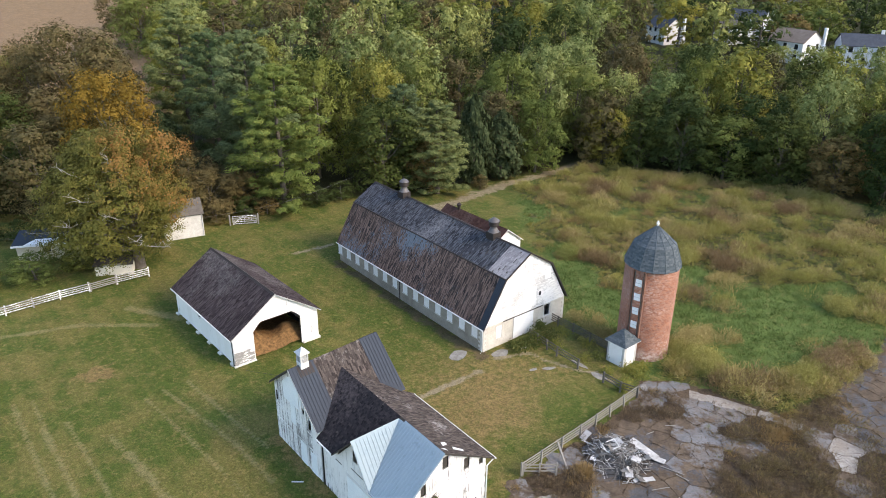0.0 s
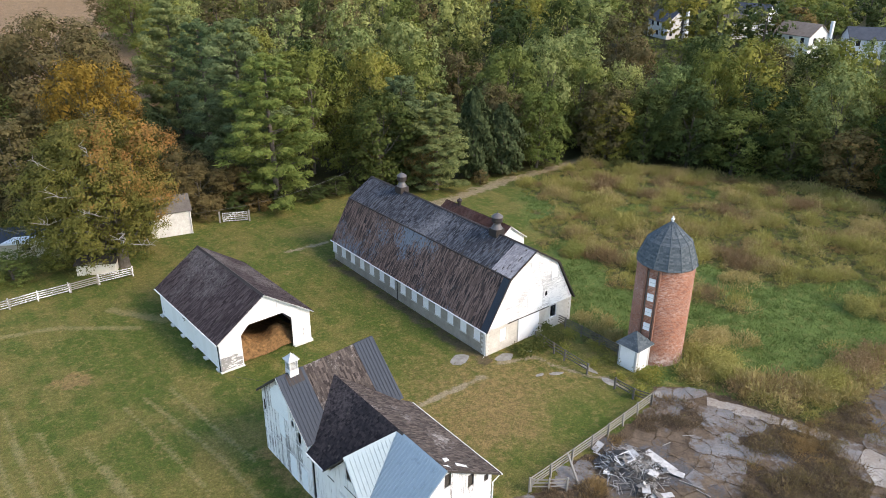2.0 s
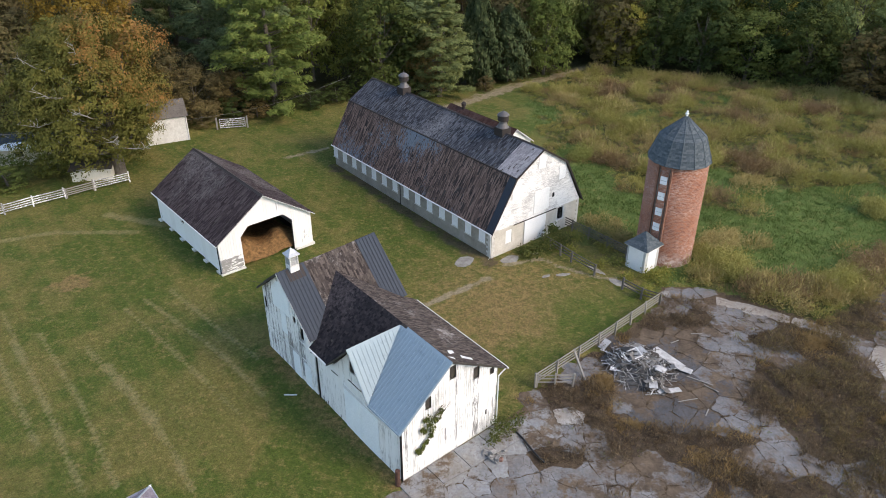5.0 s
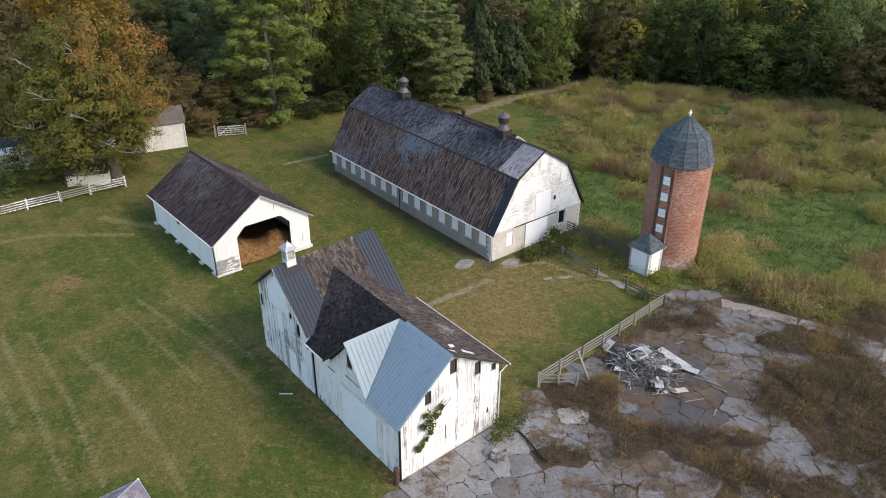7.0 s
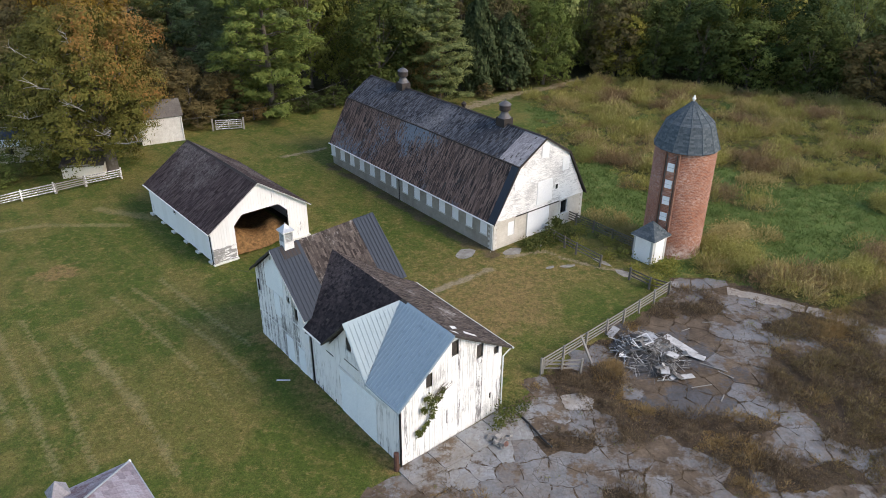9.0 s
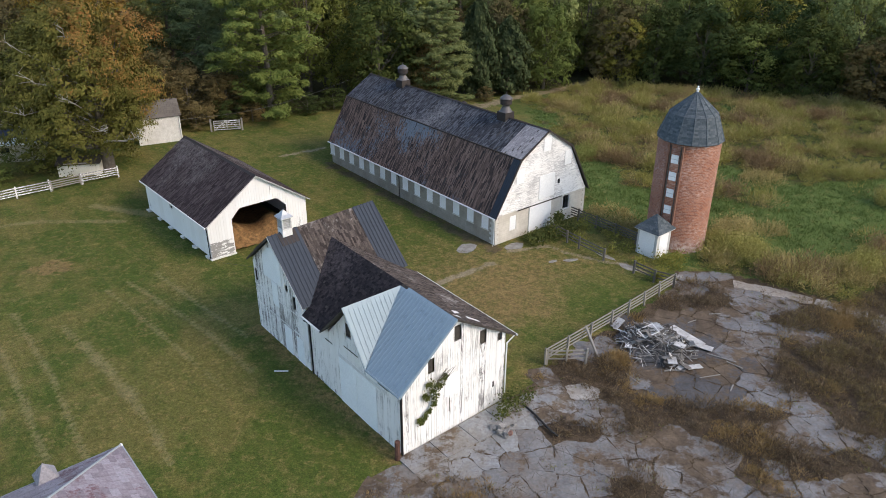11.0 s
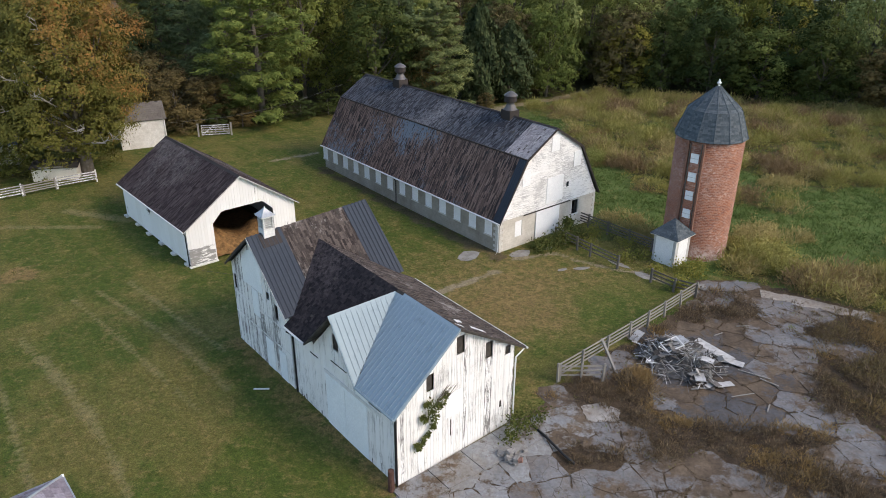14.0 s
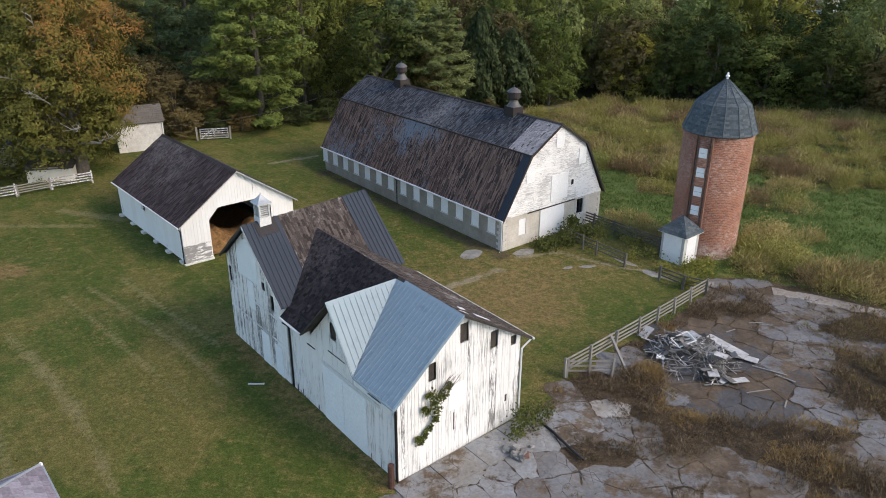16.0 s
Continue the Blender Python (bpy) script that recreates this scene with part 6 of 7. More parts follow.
# ---- far houses ----
def far_house(x, y, rz, L, hw, ev, top, wall, roof, label, chimneys=(0.0,)):
    b = thing("suburban_house", pose(x, y, height(x, y), 0, 0, rz), label, "house", "houses beyond the wood")
    k = (top - ev) / (hw + 0.3)
    for yy, nr in ((0.0, -1), (L, 1)):
        part("gable_wall", Geo().slab([(-hw, yy, -1), (hw, yy, -1), (hw, yy, ev), (0, yy, top - 0.15), (-hw, yy, ev)], (0, nr, 0), 0.25), wall, b)
    for s in (-1, 1):
        part("side_wall", Geo().box(*sorted((s * hw, s * (hw - 0.25))), 0.25, L - 0.25, -1, ev), wall, b)
        poly = [(s * (hw + 0.3), -0.3, ev - 0.05), (s * (hw + 0.3), L + 0.3, ev - 0.05), (0, L + 0.3, top), (0, -0.3, top)]
        part("roof_slope", Geo().slab(poly, (s * k, 0, 1), 0.15), roof, b)
        for i in range(3):
            for z in (1.0, 3.7):
                yy = 1.4 + i * (L - 4.0) / 2
                w = part("window", Geo().box(*sorted((s * (hw + 0.002), s * (hw + 0.05))), yy, yy + 1.1, z, z + 1.4), GLASS_DARK, b)
                part("frame", Geo().box(*sorted((s * (hw + 0.002), s * (hw + 0.07))), yy - 0.12, yy - 0.004, z - 0.1, z + 1.5).box(*sorted((s * (hw + 0.002), s * (hw + 0.07))), yy + 1.104, yy + 1.22, z - 0.1, z + 1.5), WHITE_PANEL, w)
    for i in (-1, 1):
        for z in (1.0, 3.7):
            part("window", Geo().box(i * 2.0 - 0.5, i * 2.0 + 0.5, -0.05, -0.002, z, z + 1.4), GLASS_DARK, b)
    for cy in chimneys:
        part("chimney", Geo().box(hw - 1.0, hw + 0.4, cy - 0.9, cy - 0.05, -1, ev - 1.0).box(hw - 0.7, hw + 0.0, cy - 0.85, cy - 0.1, ev - 0.996, top + 0.6), WHITE_PANEL, b, "white clad chimney")
    return b


far_house(97.8, 208.5, 33, 11, 4.4, 5.6, 8.6, SIDING, ROOF_TAN, "white two-storey house with a tan roof", (0.0,))
far_house(116.0, 207.0, 78, 11, 4.4, 5.4, 8.2, SIDING_GREY, ROOF_NAVY, "grey two-storey house with a dark roof", (0.0,))
far_house(67.0, 236.0, 25, 9, 3.6, 5.0, 8.0, SIDING, ROOF_NAVY, "white two-storey house among trees", (0.0,))
far_house(88.0, 238.0, 15, 9, 3.4, 4.6, 7.2, SIDING, ROOF_TAN, "white two-storey house among trees", (0.0,))
far_house(97.5, 243.0, 50, 11, 4.4, 6.6, 9.6, SIDING, ROOF_NAVY, "pale two-storey house beyond the wood", (0.0,))
far_house(-206.0, 340.0, 80, 13, 5, 5.6, 9.0, SIDING, ROOF_NAVY, "white farmhouse beyond the ploughed field", (0.0,))
far_house(-182.0, 344.0, 100, 16, 5, 5.0, 8.5, SIDING, ROOF_NAVY, "white farmhouse beyond the ploughed field", (0.0,))


# ---- trees ----
def broad_crown(seed, h, r, boughs, clumps, leaves, size, low=0.0, spread=1.0, inner=44):
    """A crown of rounded boughs set over a dome, each covered with clumps of leaves on its upper and outer side."""
    rng = np.random.default_rng(seed)
    bc, br = [], []
    for i in range(boughs):
        f = (i + 0.5) / boughs
        a = i * 2.39996 + rng.uniform(-0.35, 0.35)
        zz = low + 0.10 + (0.84 - low) * f
        q = math.sqrt(max(0.06, 1 - (abs(zz - 0.42) / 0.60) ** 2.2)) if zz > 0.42 else 0.56 + 0.44 * (zz - low) / max(0.05, 0.42 - low)
        d = r * q * rng.uniform(0.50, 0.74) * spread
        bc.append((math.cos(a) * d, math.sin(a) * d, h * zz))
        br.append(r * rng.uniform(0.28, 0.40) * (1.1 - 0.30 * f))
    bc.append((rng.uniform(-0.1, 0.1) * r, rng.uniform(-0.1, 0.1) * r, h * 0.86)), br.append(r * 0.34)
    bc, br = np.array(bc), np.array(br)
    pick = rng.choice(len(bc), clumps, p=br ** 2 / (br ** 2).sum())
    side = bc[pick] * np.array([1, 1, 0]) / r
    d = unit(rng.normal(size=(clumps, 3)) + side * 0.9 + np.array([0, 0, 0.55]))
    cc = bc[pick] + d * (br[pick] * rng.uniform(0.86, 1.10, clumps))[:, None] * np.array([1, 1, 0.9])
    cr = rng.uniform(0.6, 1.1, clumps) * r * 0.062 + 0.10
    w = np.repeat(np.arange(clumps), leaves)
    off = rng.normal(size=(len(w), 3)) * np.array([1, 1, 0.7]) * cr[w][:, None] * 0.7
    nrm = unit(d[w] * 1.0 + np.array([0, 0, 0.35]) + off * 0.25 + rng.normal(size=(len(w), 3)) * 0.28)
    outer = leaf_tris(cc[w] + off, nrm, rng.normal(size=(len(w), 3)) + np.array([0, 0, -0.6]), size * 1.25, size * 0.85, rng)
    # larger, deeper leaves fill the boughs from inside
    k = np.repeat(np.arange(len(bc)), inner)
    di = unit(rng.normal(size=(len(k), 3)) + np.array([0, 0, 0.25]))
    ci = bc[k] + di * (br[k] * rng.uniform(0.45, 0.72, len(k)))[:, None]
    core = leaf_tris(ci, unit(di + rng.normal(size=di.shape) * 0.25), rng.normal(size=di.shape), min(r * 0.11, 0.46), min(r * 0.09, 0.38), rng)
    return np.concatenate([outer, core]), bc


def pine_crown(seed, h, r, tiers, arms, tufts, size, droop=0.0):
    """Uneven whorls of arms, each carrying a few rounded plumes of needles with gaps between."""
    rng = np.random.default_rng(seed)
    c, n, al, arm_lines = [], [], [], []
    lobes = rng.uniform(0, math.tau, 3)
    for t in range(tiers):
        f = t / (tiers - 1)
        for i in range(arms):
            a = i * math.tau / arms + t * 2.1 + rng.uniform(-0.5, 0.5)
            z = h * (0.07 + 0.86 * f) + rng.uniform(-0.03, 0.03) * h
            lobe = 0.86 + 0.16 * math.cos(2 * (a - lobes[0]) + 5 * f) + 0.12 * math.cos(3 * (a - lobes[1]) - 7 * f)
            ln = (r * min(1.0, 0.62 + 1.3 * f) * (1 - f) ** 0.52 * lobe + 0.9) * rng.uniform(0.70, 1.08)
            lift = rng.uniform(0.02, 0.26) + 0.25 * f - droop
            arm_lines.append((a, z, ln, lift))
            spots = (0.38, 0.62, 0.80, 0.96)
            for sp in spots:
                s0 = sp * rng.uniform(0.92, 1.06)
                rad = (0.12 * ln + 0.42) * rng.uniform(0.75, 1.25)
                side = rng.normal() * 0.16 * ln
                ctr = np.array([math.cos(a) * s0 * ln - math.sin(a) * side, math.sin(a) * s0 * ln + math.cos(a) * side, z + ln * (lift * s0 + 0.10 * s0 ** 2) + rng.normal() * 0.2])
                k = int(tufts * (0.10 + 0.16 * rad))
                d = unit(rng.normal(size=(k, 3)) + np.array([math.cos(a) * 0.3, math.sin(a) * 0.3, 0.75]))
                c.append(ctr + d * rad * rng.uniform(0.45, 1.05, (k, 1)) * np.array([1, 1, 0.55]))
                n.append(d * 0.9 + np.array([0, 0, 0.45]) + rng.normal(size=(k, 3)) * 0.35)
                al.append(d + np.array([math.cos(a) * 0.6, math.sin(a) * 0.6, 0.25]) + rng.normal(size=(k, 3)) * 0.5)
    c, n, al = np.concatenate(c), unit(np.concatenate(n)), np.concatenate(al)
    return leaf_tris(c, n, al, size * 1.7, size * 0.62, rng), arm_lines


def column_crown(seed, h, r, count, size):
    """A dense upright cedar."""
    rng = np.random.default_rng(seed)
    f = rng.uniform(0.03, 1, count) ** 0.8
    a = rng.uniform(0, math.tau, count)
    lump = 1 + 0.22 * np.sin(a * 5 + f * 14) + 0.15 * np.sin(a * 3 - f * 23)
    rr = r * np.sin(np.pi * np.clip(0.16 + 0.84 * f, 0, 1)) ** 0.75 * lump * rng.uniform(0.72, 1.05, count)
    c = np.stack([np.cos(a) * rr, np.sin(a) * rr, f * h], 1)
    out = np.stack([np.cos(a), np.sin(a), np.full(count, 0.45)], 1)
    n = unit(out + rng.normal(size=(count, 3)) * 0.45)
    return leaf_quads(c, n, np.stack([np.cos(a) * 0.4, np.sin(a) * 0.4, np.ones(count)], 1) + rng.normal(size=(count, 3)) * 0.3, size * 1.8, size * 0.7, rng)


def trunk_geo(h, r0, targets, seed, pale=False, sides=8):
    """A leaning tapered trunk with limbs to the boughs."""
    rr = random.Random(seed)
    g = Geo()
    lean = Vector((rr.uniform(-0.03, 0.03), rr.uniform(-0.03, 0.03), 0)) * h
    pts = [Vector((0, 0, -0.4)), Vector((0, 0, 0.25)), Vector((0, 0, h * 0.25)) + lean * 0.3, Vector((0, 0, h * 0.5)) + lean, Vector((0, 0, h * 0.78)) + lean * 0.7]
    g.tube(pts, [r0 * 1.5, r0 * 1.1, r0 * 0.85, r0 * 0.5, r0 * 0.12], sides)
    for t in targets:
        t = Vector(t)
        z = max(h * 0.14, t.z * rr.uniform(0.42, 0.6))
        s = Vector((0, 0, z)) + lean * min(1, z / h)
        m = s.lerp(t, 0.5) + Vector((rr.uniform(-0.4, 0.4), rr.uniform(-0.4, 0.4), -0.05 * (t - s).length))
        k = r0 * (1 - 0.7 * z / h)
        g.tube([s, m, t], [k * 0.5, k * 0.3, k * 0.07], 6)
    return g


BROAD, PINE, COLUMN = [], [], []
q, bc = broad_crown(190, 15.0, 6.0, 34, 1100, 14, 0.21, inner=50)
BIG_BROAD = [(tri_mesh("crown", q), trunk_geo(15.0, 0.28, bc[::2], 9).mesh("trunk"))]
for sd_ in range(5):
    q, bc = broad_crown(100 + sd_, 15.0, 6.0, (22, 25, 20, 23, 27)[sd_], 620, 12, 0.31, low=(0.0, 0.03, -0.02, 0.06, 0.0)[sd_], spread=(1.0, 1.08, 0.92, 1.05, 0.9)[sd_])
    BROAD.append((tri_mesh("crown", q), trunk_geo(15.0, 0.28, bc[::2], sd_).mesh("trunk")))
FAR_BROAD = []
for sd_ in range(4):
    q, bc = broad_crown(140 + sd_, 15.0, 6.0, 19, 340, 9, 0.43, low=0.0, inner=28)
    FAR_BROAD.append((tri_mesh("crown", q), trunk_geo(15.0, 0.28, bc[::4], sd_, sides=5).mesh("trunk")))
LAST_BROAD = []
for sd_ in range(3):
    q, bc = broad_crown(170 + sd_, 15.0, 6.0, 14, 200, 6, 0.70, low=0.0, inner=18)
    LAST_BROAD.append((tri_mesh("crown", q), trunk_geo(15.0, 0.3, bc[::6], sd_, sides=4).mesh("trunk")))
for sd_ in range(3):
    q, arms_ = pine_crown(200 + sd_, 26.0, 8.2, 15, 6, 300, 0.36)
    g = Geo().tube([(0, 0, -0.4), (0, 0, 8), (0.2, 0.1, 17), (0.1, 0, 25)], [0.5, 0.38, 0.22, 0.05], 8)
    for a, z, ln, lift in arms_[::2]:
        g.tube([(0, 0, z), (math.cos(a) * ln * 0.55, math.sin(a) * ln * 0.55, z + ln * lift * 0.5), (math.cos(a) * ln * 0.9, math.sin(a) * ln * 0.9, z + ln * (lift + 0.06) * 0.9)], [0.09, 0.06, 0.02], 5)
    PINE.append((tri_mesh("crown", q), g.mesh("trunk")))
for sd_ in range(2):
    COLUMN.append((quad_mesh("crown", column_crown(300 + sd_, 12.0, 2.6, 4200, 0.40)), Geo().tube([(0, 0, -0.4), (0, 0, 5), (0, 0, 10)], [0.22, 0.15, 0.04], 6).mesh("trunk")))


def plant(name, variant, material, x, y, tall, wide, base_h, base_r, label, category="tree", group="", turn=None, bark=BARK):
    crown, trunk = variant
    t = thing(name, pose(x, y, height(x, y) - 0.05, 0, 0, rnd.uniform(0, 360) if turn is None else turn), label, category, group)
    s = Vector((wide / base_r, wide / base_r, tall / base_h))
    for nm, me, ma in (("trunk", trunk, bark), ("crown", crown, material)):
        if not me.materials:
            me.materials.append(ma)
        ob = new(nm, me)
        ob.parent = t
        ob.scale = s
        ob.material_slots[0].link = "OBJECT"
        ob.material_slots[0].material = ma
    return t


LOOK = {"dark": (LEAF_DARK, "dense dark green broadleaf tree at the wood's edge"), "mid": (LEAF_MID, "full green broadleaf tree in the wood"), "pale": (LEAF_PALE, "pale silvery green broadleaf tree in the wood"), "yellow": (LEAF_YELLOW, "yellow-green broadleaf tree turning in autumn"), "olive": (LEAF_OLIVE, "olive-brown broadleaf tree turning in autumn"), "gold": (LEAF_GOLD, "golden orange autumn broadleaf tree")}


def broad(x, y, tall, wide, tone, v=None, group="woodland trees", far=False):
    ma, lb = LOOK[tone]
    if x > 0.22 * y and 138 < y < 212:      # the slope below the houses carries lower trees
        tall = min(tall, 41.9 - 0.150 * y - height(x, y))
        if tall < 4:
            return
        wide = min(wide, tall * 0.5)
    pool, nm = (LAST_BROAD if y > 205 else FAR_BROAD) if far else (BIG_BROAD if wide > 7.5 else BROAD), "broadleaf_tree"
    plant(nm, pool[(v if v is not None else rnd.randrange(99)) % len(pool)], ma, x, y, tall, wide, 15.0, 6.0, lb, group=group)


def pine(x, y, tall, wide, ma=NEEDLE, v=0, label="tall white pine with layered green boughs"):
    plant("pine_tree", PINE[v % 3], ma, x, y, tall, wide, 26.0, 8.2, label, group="pines")


def cedar(x, y, tall, wide, v=0, ma=NEEDLE_DARK):
    plant("cedar_tree", COLUMN[v % 2], ma, x, y, tall, wide, 12.0, 2.6, "dark upright cedar at the wood's edge", group="cedars")


# the big turning maple by the fence, with bare pale limbs
q, bc = broad_crown(77, 17.5, 9.2, 40, 1150, 46, 0.20, low=0.06, spread=1.0, inner=150)
maple = thing("maple_tree", pose(-37.6, 80.6, height(-37.6, 80.6) - 0.05), "large maple turning orange, with pale bare limbs", "tree")
q[:, 0] += 0.22 * (q[:, 2] - 9.5) - 1.9
bc[:, 0] += 0.22 * (bc[:, 2] - 9.5) - 1.7
part("crown", tri_mesh("crown", q), LEAF_MAPLE, maple, "green leaves turning orange and red")
part("trunk", trunk_geo(18.0, 0.62, bc, 5, sides=12), BARK, maple, "stout grey trunk")
rr = random.Random(17)
for a, z, ln in ((-2.0, 8.5, 7.8), (-1.3, 9.5, 8.4), (-2.6, 6.0, 8.2), (-0.7, 5.0, 7.6), (-1.7, 11.5, 7.6), (-1.0, 6.5, 8.2), (-1.9, 14.0, 6.6), (-1.2, 15.5, 6.4)):
    d = Vector((math.cos(a), math.sin(a), 0))
    pts = [Vector((-0.5, 0, z * 0.6))]
    for k in (0.35, 0.62, 0.85, 1.08):
        pts.append(Vector((-0.5, 0, z * (0.7 + 0.35 * k))) + d * ln * 1.16 * k + Vector((rr.uniform(-0.5, 0.5), rr.uniform(-0.3, 0.3), rr.uniform(-0.4, 0.4))))
    g = Geo().tube(pts, [0.14, 0.10, 0.065, 0.04, 0.012], 6)
    for p, p2 in zip(pts[2:], pts[3:]):
        for _ in range(4):
            s0 = p.lerp(p2, rr.random())
            s1 = s0 + Vector((rr.uniform(-1, 1), rr.uniform(-0.8, 0.3), rr.uniform(-0.3, 0.9))) * 0.8
            s2 = s1 + Vector((rr.uniform(-1, 1), rr.uniform(-0.6, 0.3), rr.uniform(-0.2, 0.9))) * 0.8
            g.tube([s0, s1, s2], [0.035, 0.024, 0.006], 4)
    part("bare_limb", g, BARK_PALE, maple, "pale bare limb")

# named trees behind the farmyard
broad(-48.5, 101.0, 20.4, 7.6, "gold", 1)
broad(-62.5, 121.0, 24.0, 11.0, "olive", 2)
broad(-58.0, 96.0, 14.0, 7.0, "olive", 3)
broad(-69.0, 96.0, 15.0, 8.0, "dark", 0)
broad(-52.0, 110.0, 15.0, 5.0, "olive", 4)
pine(-51.0, 137.0, 26.0, 8.5, NEEDLE, 1)
pine(-31.0, 111.0, 26.0, 8.5, NEEDLE, 0)
pine(-24.5, 102.0, 22.3, 8.2, NEEDLE_LIGHT, 2)
pine(-41.0, 124.0, 24.0, 7.0, NEEDLE, 2)
broad(-22.5, 119.0, 21.0, 7.0, "yellow", 0)
broad(-13.5, 128.0, 20.5, 6.5, "yellow", 4)
broad(-10.5, 112.5, 15.5, 7.4, "dark", 4)
pine(-2.0, 113.5, 16.0, 7.0, NEEDLE, 1, "rounded blue-green pine beside the barn")
pine(-8.0, 120.0, 18.0, 6.0, NEEDLE, 0)
broad(-4.0, 113.8, 9.5, 3.2, "olive", 1)
cedar(4.0, 122.0, 15.5, 3.2, 0)
cedar(9.0, 126.0, 12.5, 3.6, 1)
cedar(-46.0, 112.0, 12.0, 4.0, 1)
broad(-34.0, 97.5, 7.5, 4.2, "olive", 3)
broad(-38.0, 101.0, 9.0, 4.5, "olive", 0)
broad(-30.5, 101.5, 6.0, 3.2, "olive", 4)
broad(13.0, 134.5, 14.5, 5.5, "mid", 1)
broad(8.5, 131.0, 15.0, 5.0, "olive", 3)

# edge of the wood along the meadow
# many dark tones in this row stand in for the wood's shaded front
tone_row = ["mid", "olive", "yellow", "dark", "dark", "mid", "dark", "olive", "dark", "dark"]
for i in range(10):
    x = 15.5 + 6.9 * i + rnd.uniform(-0.8, 0.8)
    if 21.0 < x < 27.0:
        x = 29.0
    broad(x, wood_line(x) + 1.8 + rnd.uniform(-0.8, 1.6), rnd.uniform(10.0, 15.5), rnd.uniform(4.8, 6.4), tone_row[i])
for i in range(10):
    x = 10 + 7.7 * i + rnd.uniform(-1.5, 1.5)
    broad(x, wood_line(max(x, 14)) + 11.5 + rnd.uniform(-2, 2.5), rnd.uniform(15.0, 22.5), rnd.uniform(6.0, 7.4), ("mid", "pale", "mid", "pale", "pale", "yellow", "dark", "pale", "mid", "olive")[i])
for i in range(9):
    broad(74 + i * 6 + rnd.uniform(-1, 1), 103 - i * 4.5 + rnd.uniform(-1, 1), rnd.uniform(12, 15), 6.0, ("dark", "mid", "olive")[i % 3])
# the wood behind, row on row
houses_at = [(97, 213), (112, 212), (66, 241), (87, 242), (94, 248)]
for row, yy in enumerate((137, 147, 158, 170, 183, 197)):
    step = 10.5 + row * 0.7
    x = -40 + rnd.uniform(0, step)
    while x < 100 + row * 12:
        px, py = x + rnd.uniform(-2.5, 2.5), yy + rnd.uniform(-4, 4) - max(0, x - 30) * 0.26
        x += step
        if py < (wood_line(px) + 16 if px > 10 else 133) or min(math.hypot(px - a, py - c) for a, c in houses_at) < 11:
            continue
        tall = rnd.uniform(13.5, 22.0)
        broad(px, py, tall, min(7.4, tall * rnd.uniform(0.34, 0.42)), rnd.choice(["mid", "mid", "dark", "pale", "pale", "pale", "yellow", "olive"]), far=row > 0)
for row, yy in enumerate((211, 226, 242, 259, 277, 296, 318)):
    x = -110 + row * 3
    while x < 175 + row * 10:
        px, py = x + rnd.uniform(-4, 4), yy + rnd.uniform(-6, 6)
        x += 11.5 + row * 0.7
        if (px < -92 - 0.3 * (py - 210) and py < 318) or min(math.hypot(px - a, py - c) for a, c in houses_at) < 9 or (py < 206 and px > 0.25 * py and px < 0.58 * py and rnd.random() < 0.5):
            continue
        broad(px, py, rnd.uniform(11, 17), rnd.uniform(5.5, 7.5), rnd.choice(["mid", "dark", "pale", "yellow", "olive", "olive", "mid"]), far=True)
for i in range(20):
    broad(-205 + i * 7 + rnd.uniform(-3, 3), 330 + rnd.uniform(-6, 6), rnd.uniform(7, 12), 6.0, rnd.choice(["mid", "dark", "olive"]), far=True)
# scattered trees on the slope beyond the maple
for x, y, h_, w_, c_ in ((-78, 118, 17, 8, "olive"), (-80, 100, 13, 7, "dark"), (-92, 125, 15, 8, "mid"), (-64, 134, 18, 7, "olive"), (-74, 128, 20, 9, "olive"), (-84, 134, 17, 8, "mid"), (-55, 112, 15, 6, "olive"), (-70, 106, 16, 8, "dark"), (-85, 86, 9, 5, "dark"), (-84, 196, 16, 7, "mid"), (-92, 205, 15, 7, "olive"), (-70, 190, 17, 7, "pale"), (-66, 175, 17, 7, "mid"), (-98, 150, 14, 7, "olive"), (-110, 135, 14, 8, "dark"), (-73, 150, 16, 7, "mid"), (-62, 160, 18, 7, "mid"), (-100, 108, 14, 8, "olive")):
    broad(x, y, h_, w_, c_)

# bushes
for x, y, h_, w_, c_, lb in ((-48.5, 76.5, 3.4, 3.3, LEAF_MID, "leafy green bush behind the white fence"), (-57.5, 87.5, 3.0, 2.4, LEAF_DARK, "clipped dark green bush"), (-45.0, 79.5, 2.6, 2.2, LEAF_MID, "leafy green bush by a low wall"), (-39.5, 47.6, 3.0, 1.9, LEAF_YELLOW, "yellow-green bush on the lawn"), (-53, 73.5, 2.8, 2.6, LEAF_DARK, "dark green bush behind the fence"), (5.2, 118.4, 2.4, 1.6, LEAF_OLIVE, "brown bush beside the track"), (-26.5, 99.4, 2.6, 2.2, LEAF_OLIVE, "low brown brush at the wood's edge"), (-23.2, 101.6, 2.4, 2.4, LEAF_DARK, "low green brush at the wood's edge"), (-20.0, 104.2, 2.8, 2.4, LEAF_DARK, "low green brush at the wood's edge"), (-16.8, 107.2, 3.0, 2.6, LEAF_DARK, "low green brush at the wood's edge"), (-29.5, 98.6, 3.2, 2.4, LEAF_DARK, "dark brush behind the field gate"), (-33.0, 96.0, 3.4, 2.4, LEAF_OLIVE, "brown brush beside the block shed")):
    plant("bush", FAR_BROAD[rnd.randrange(4)], c_, x, y, h_, w_, 15.0, 6.0, lb, "bush")


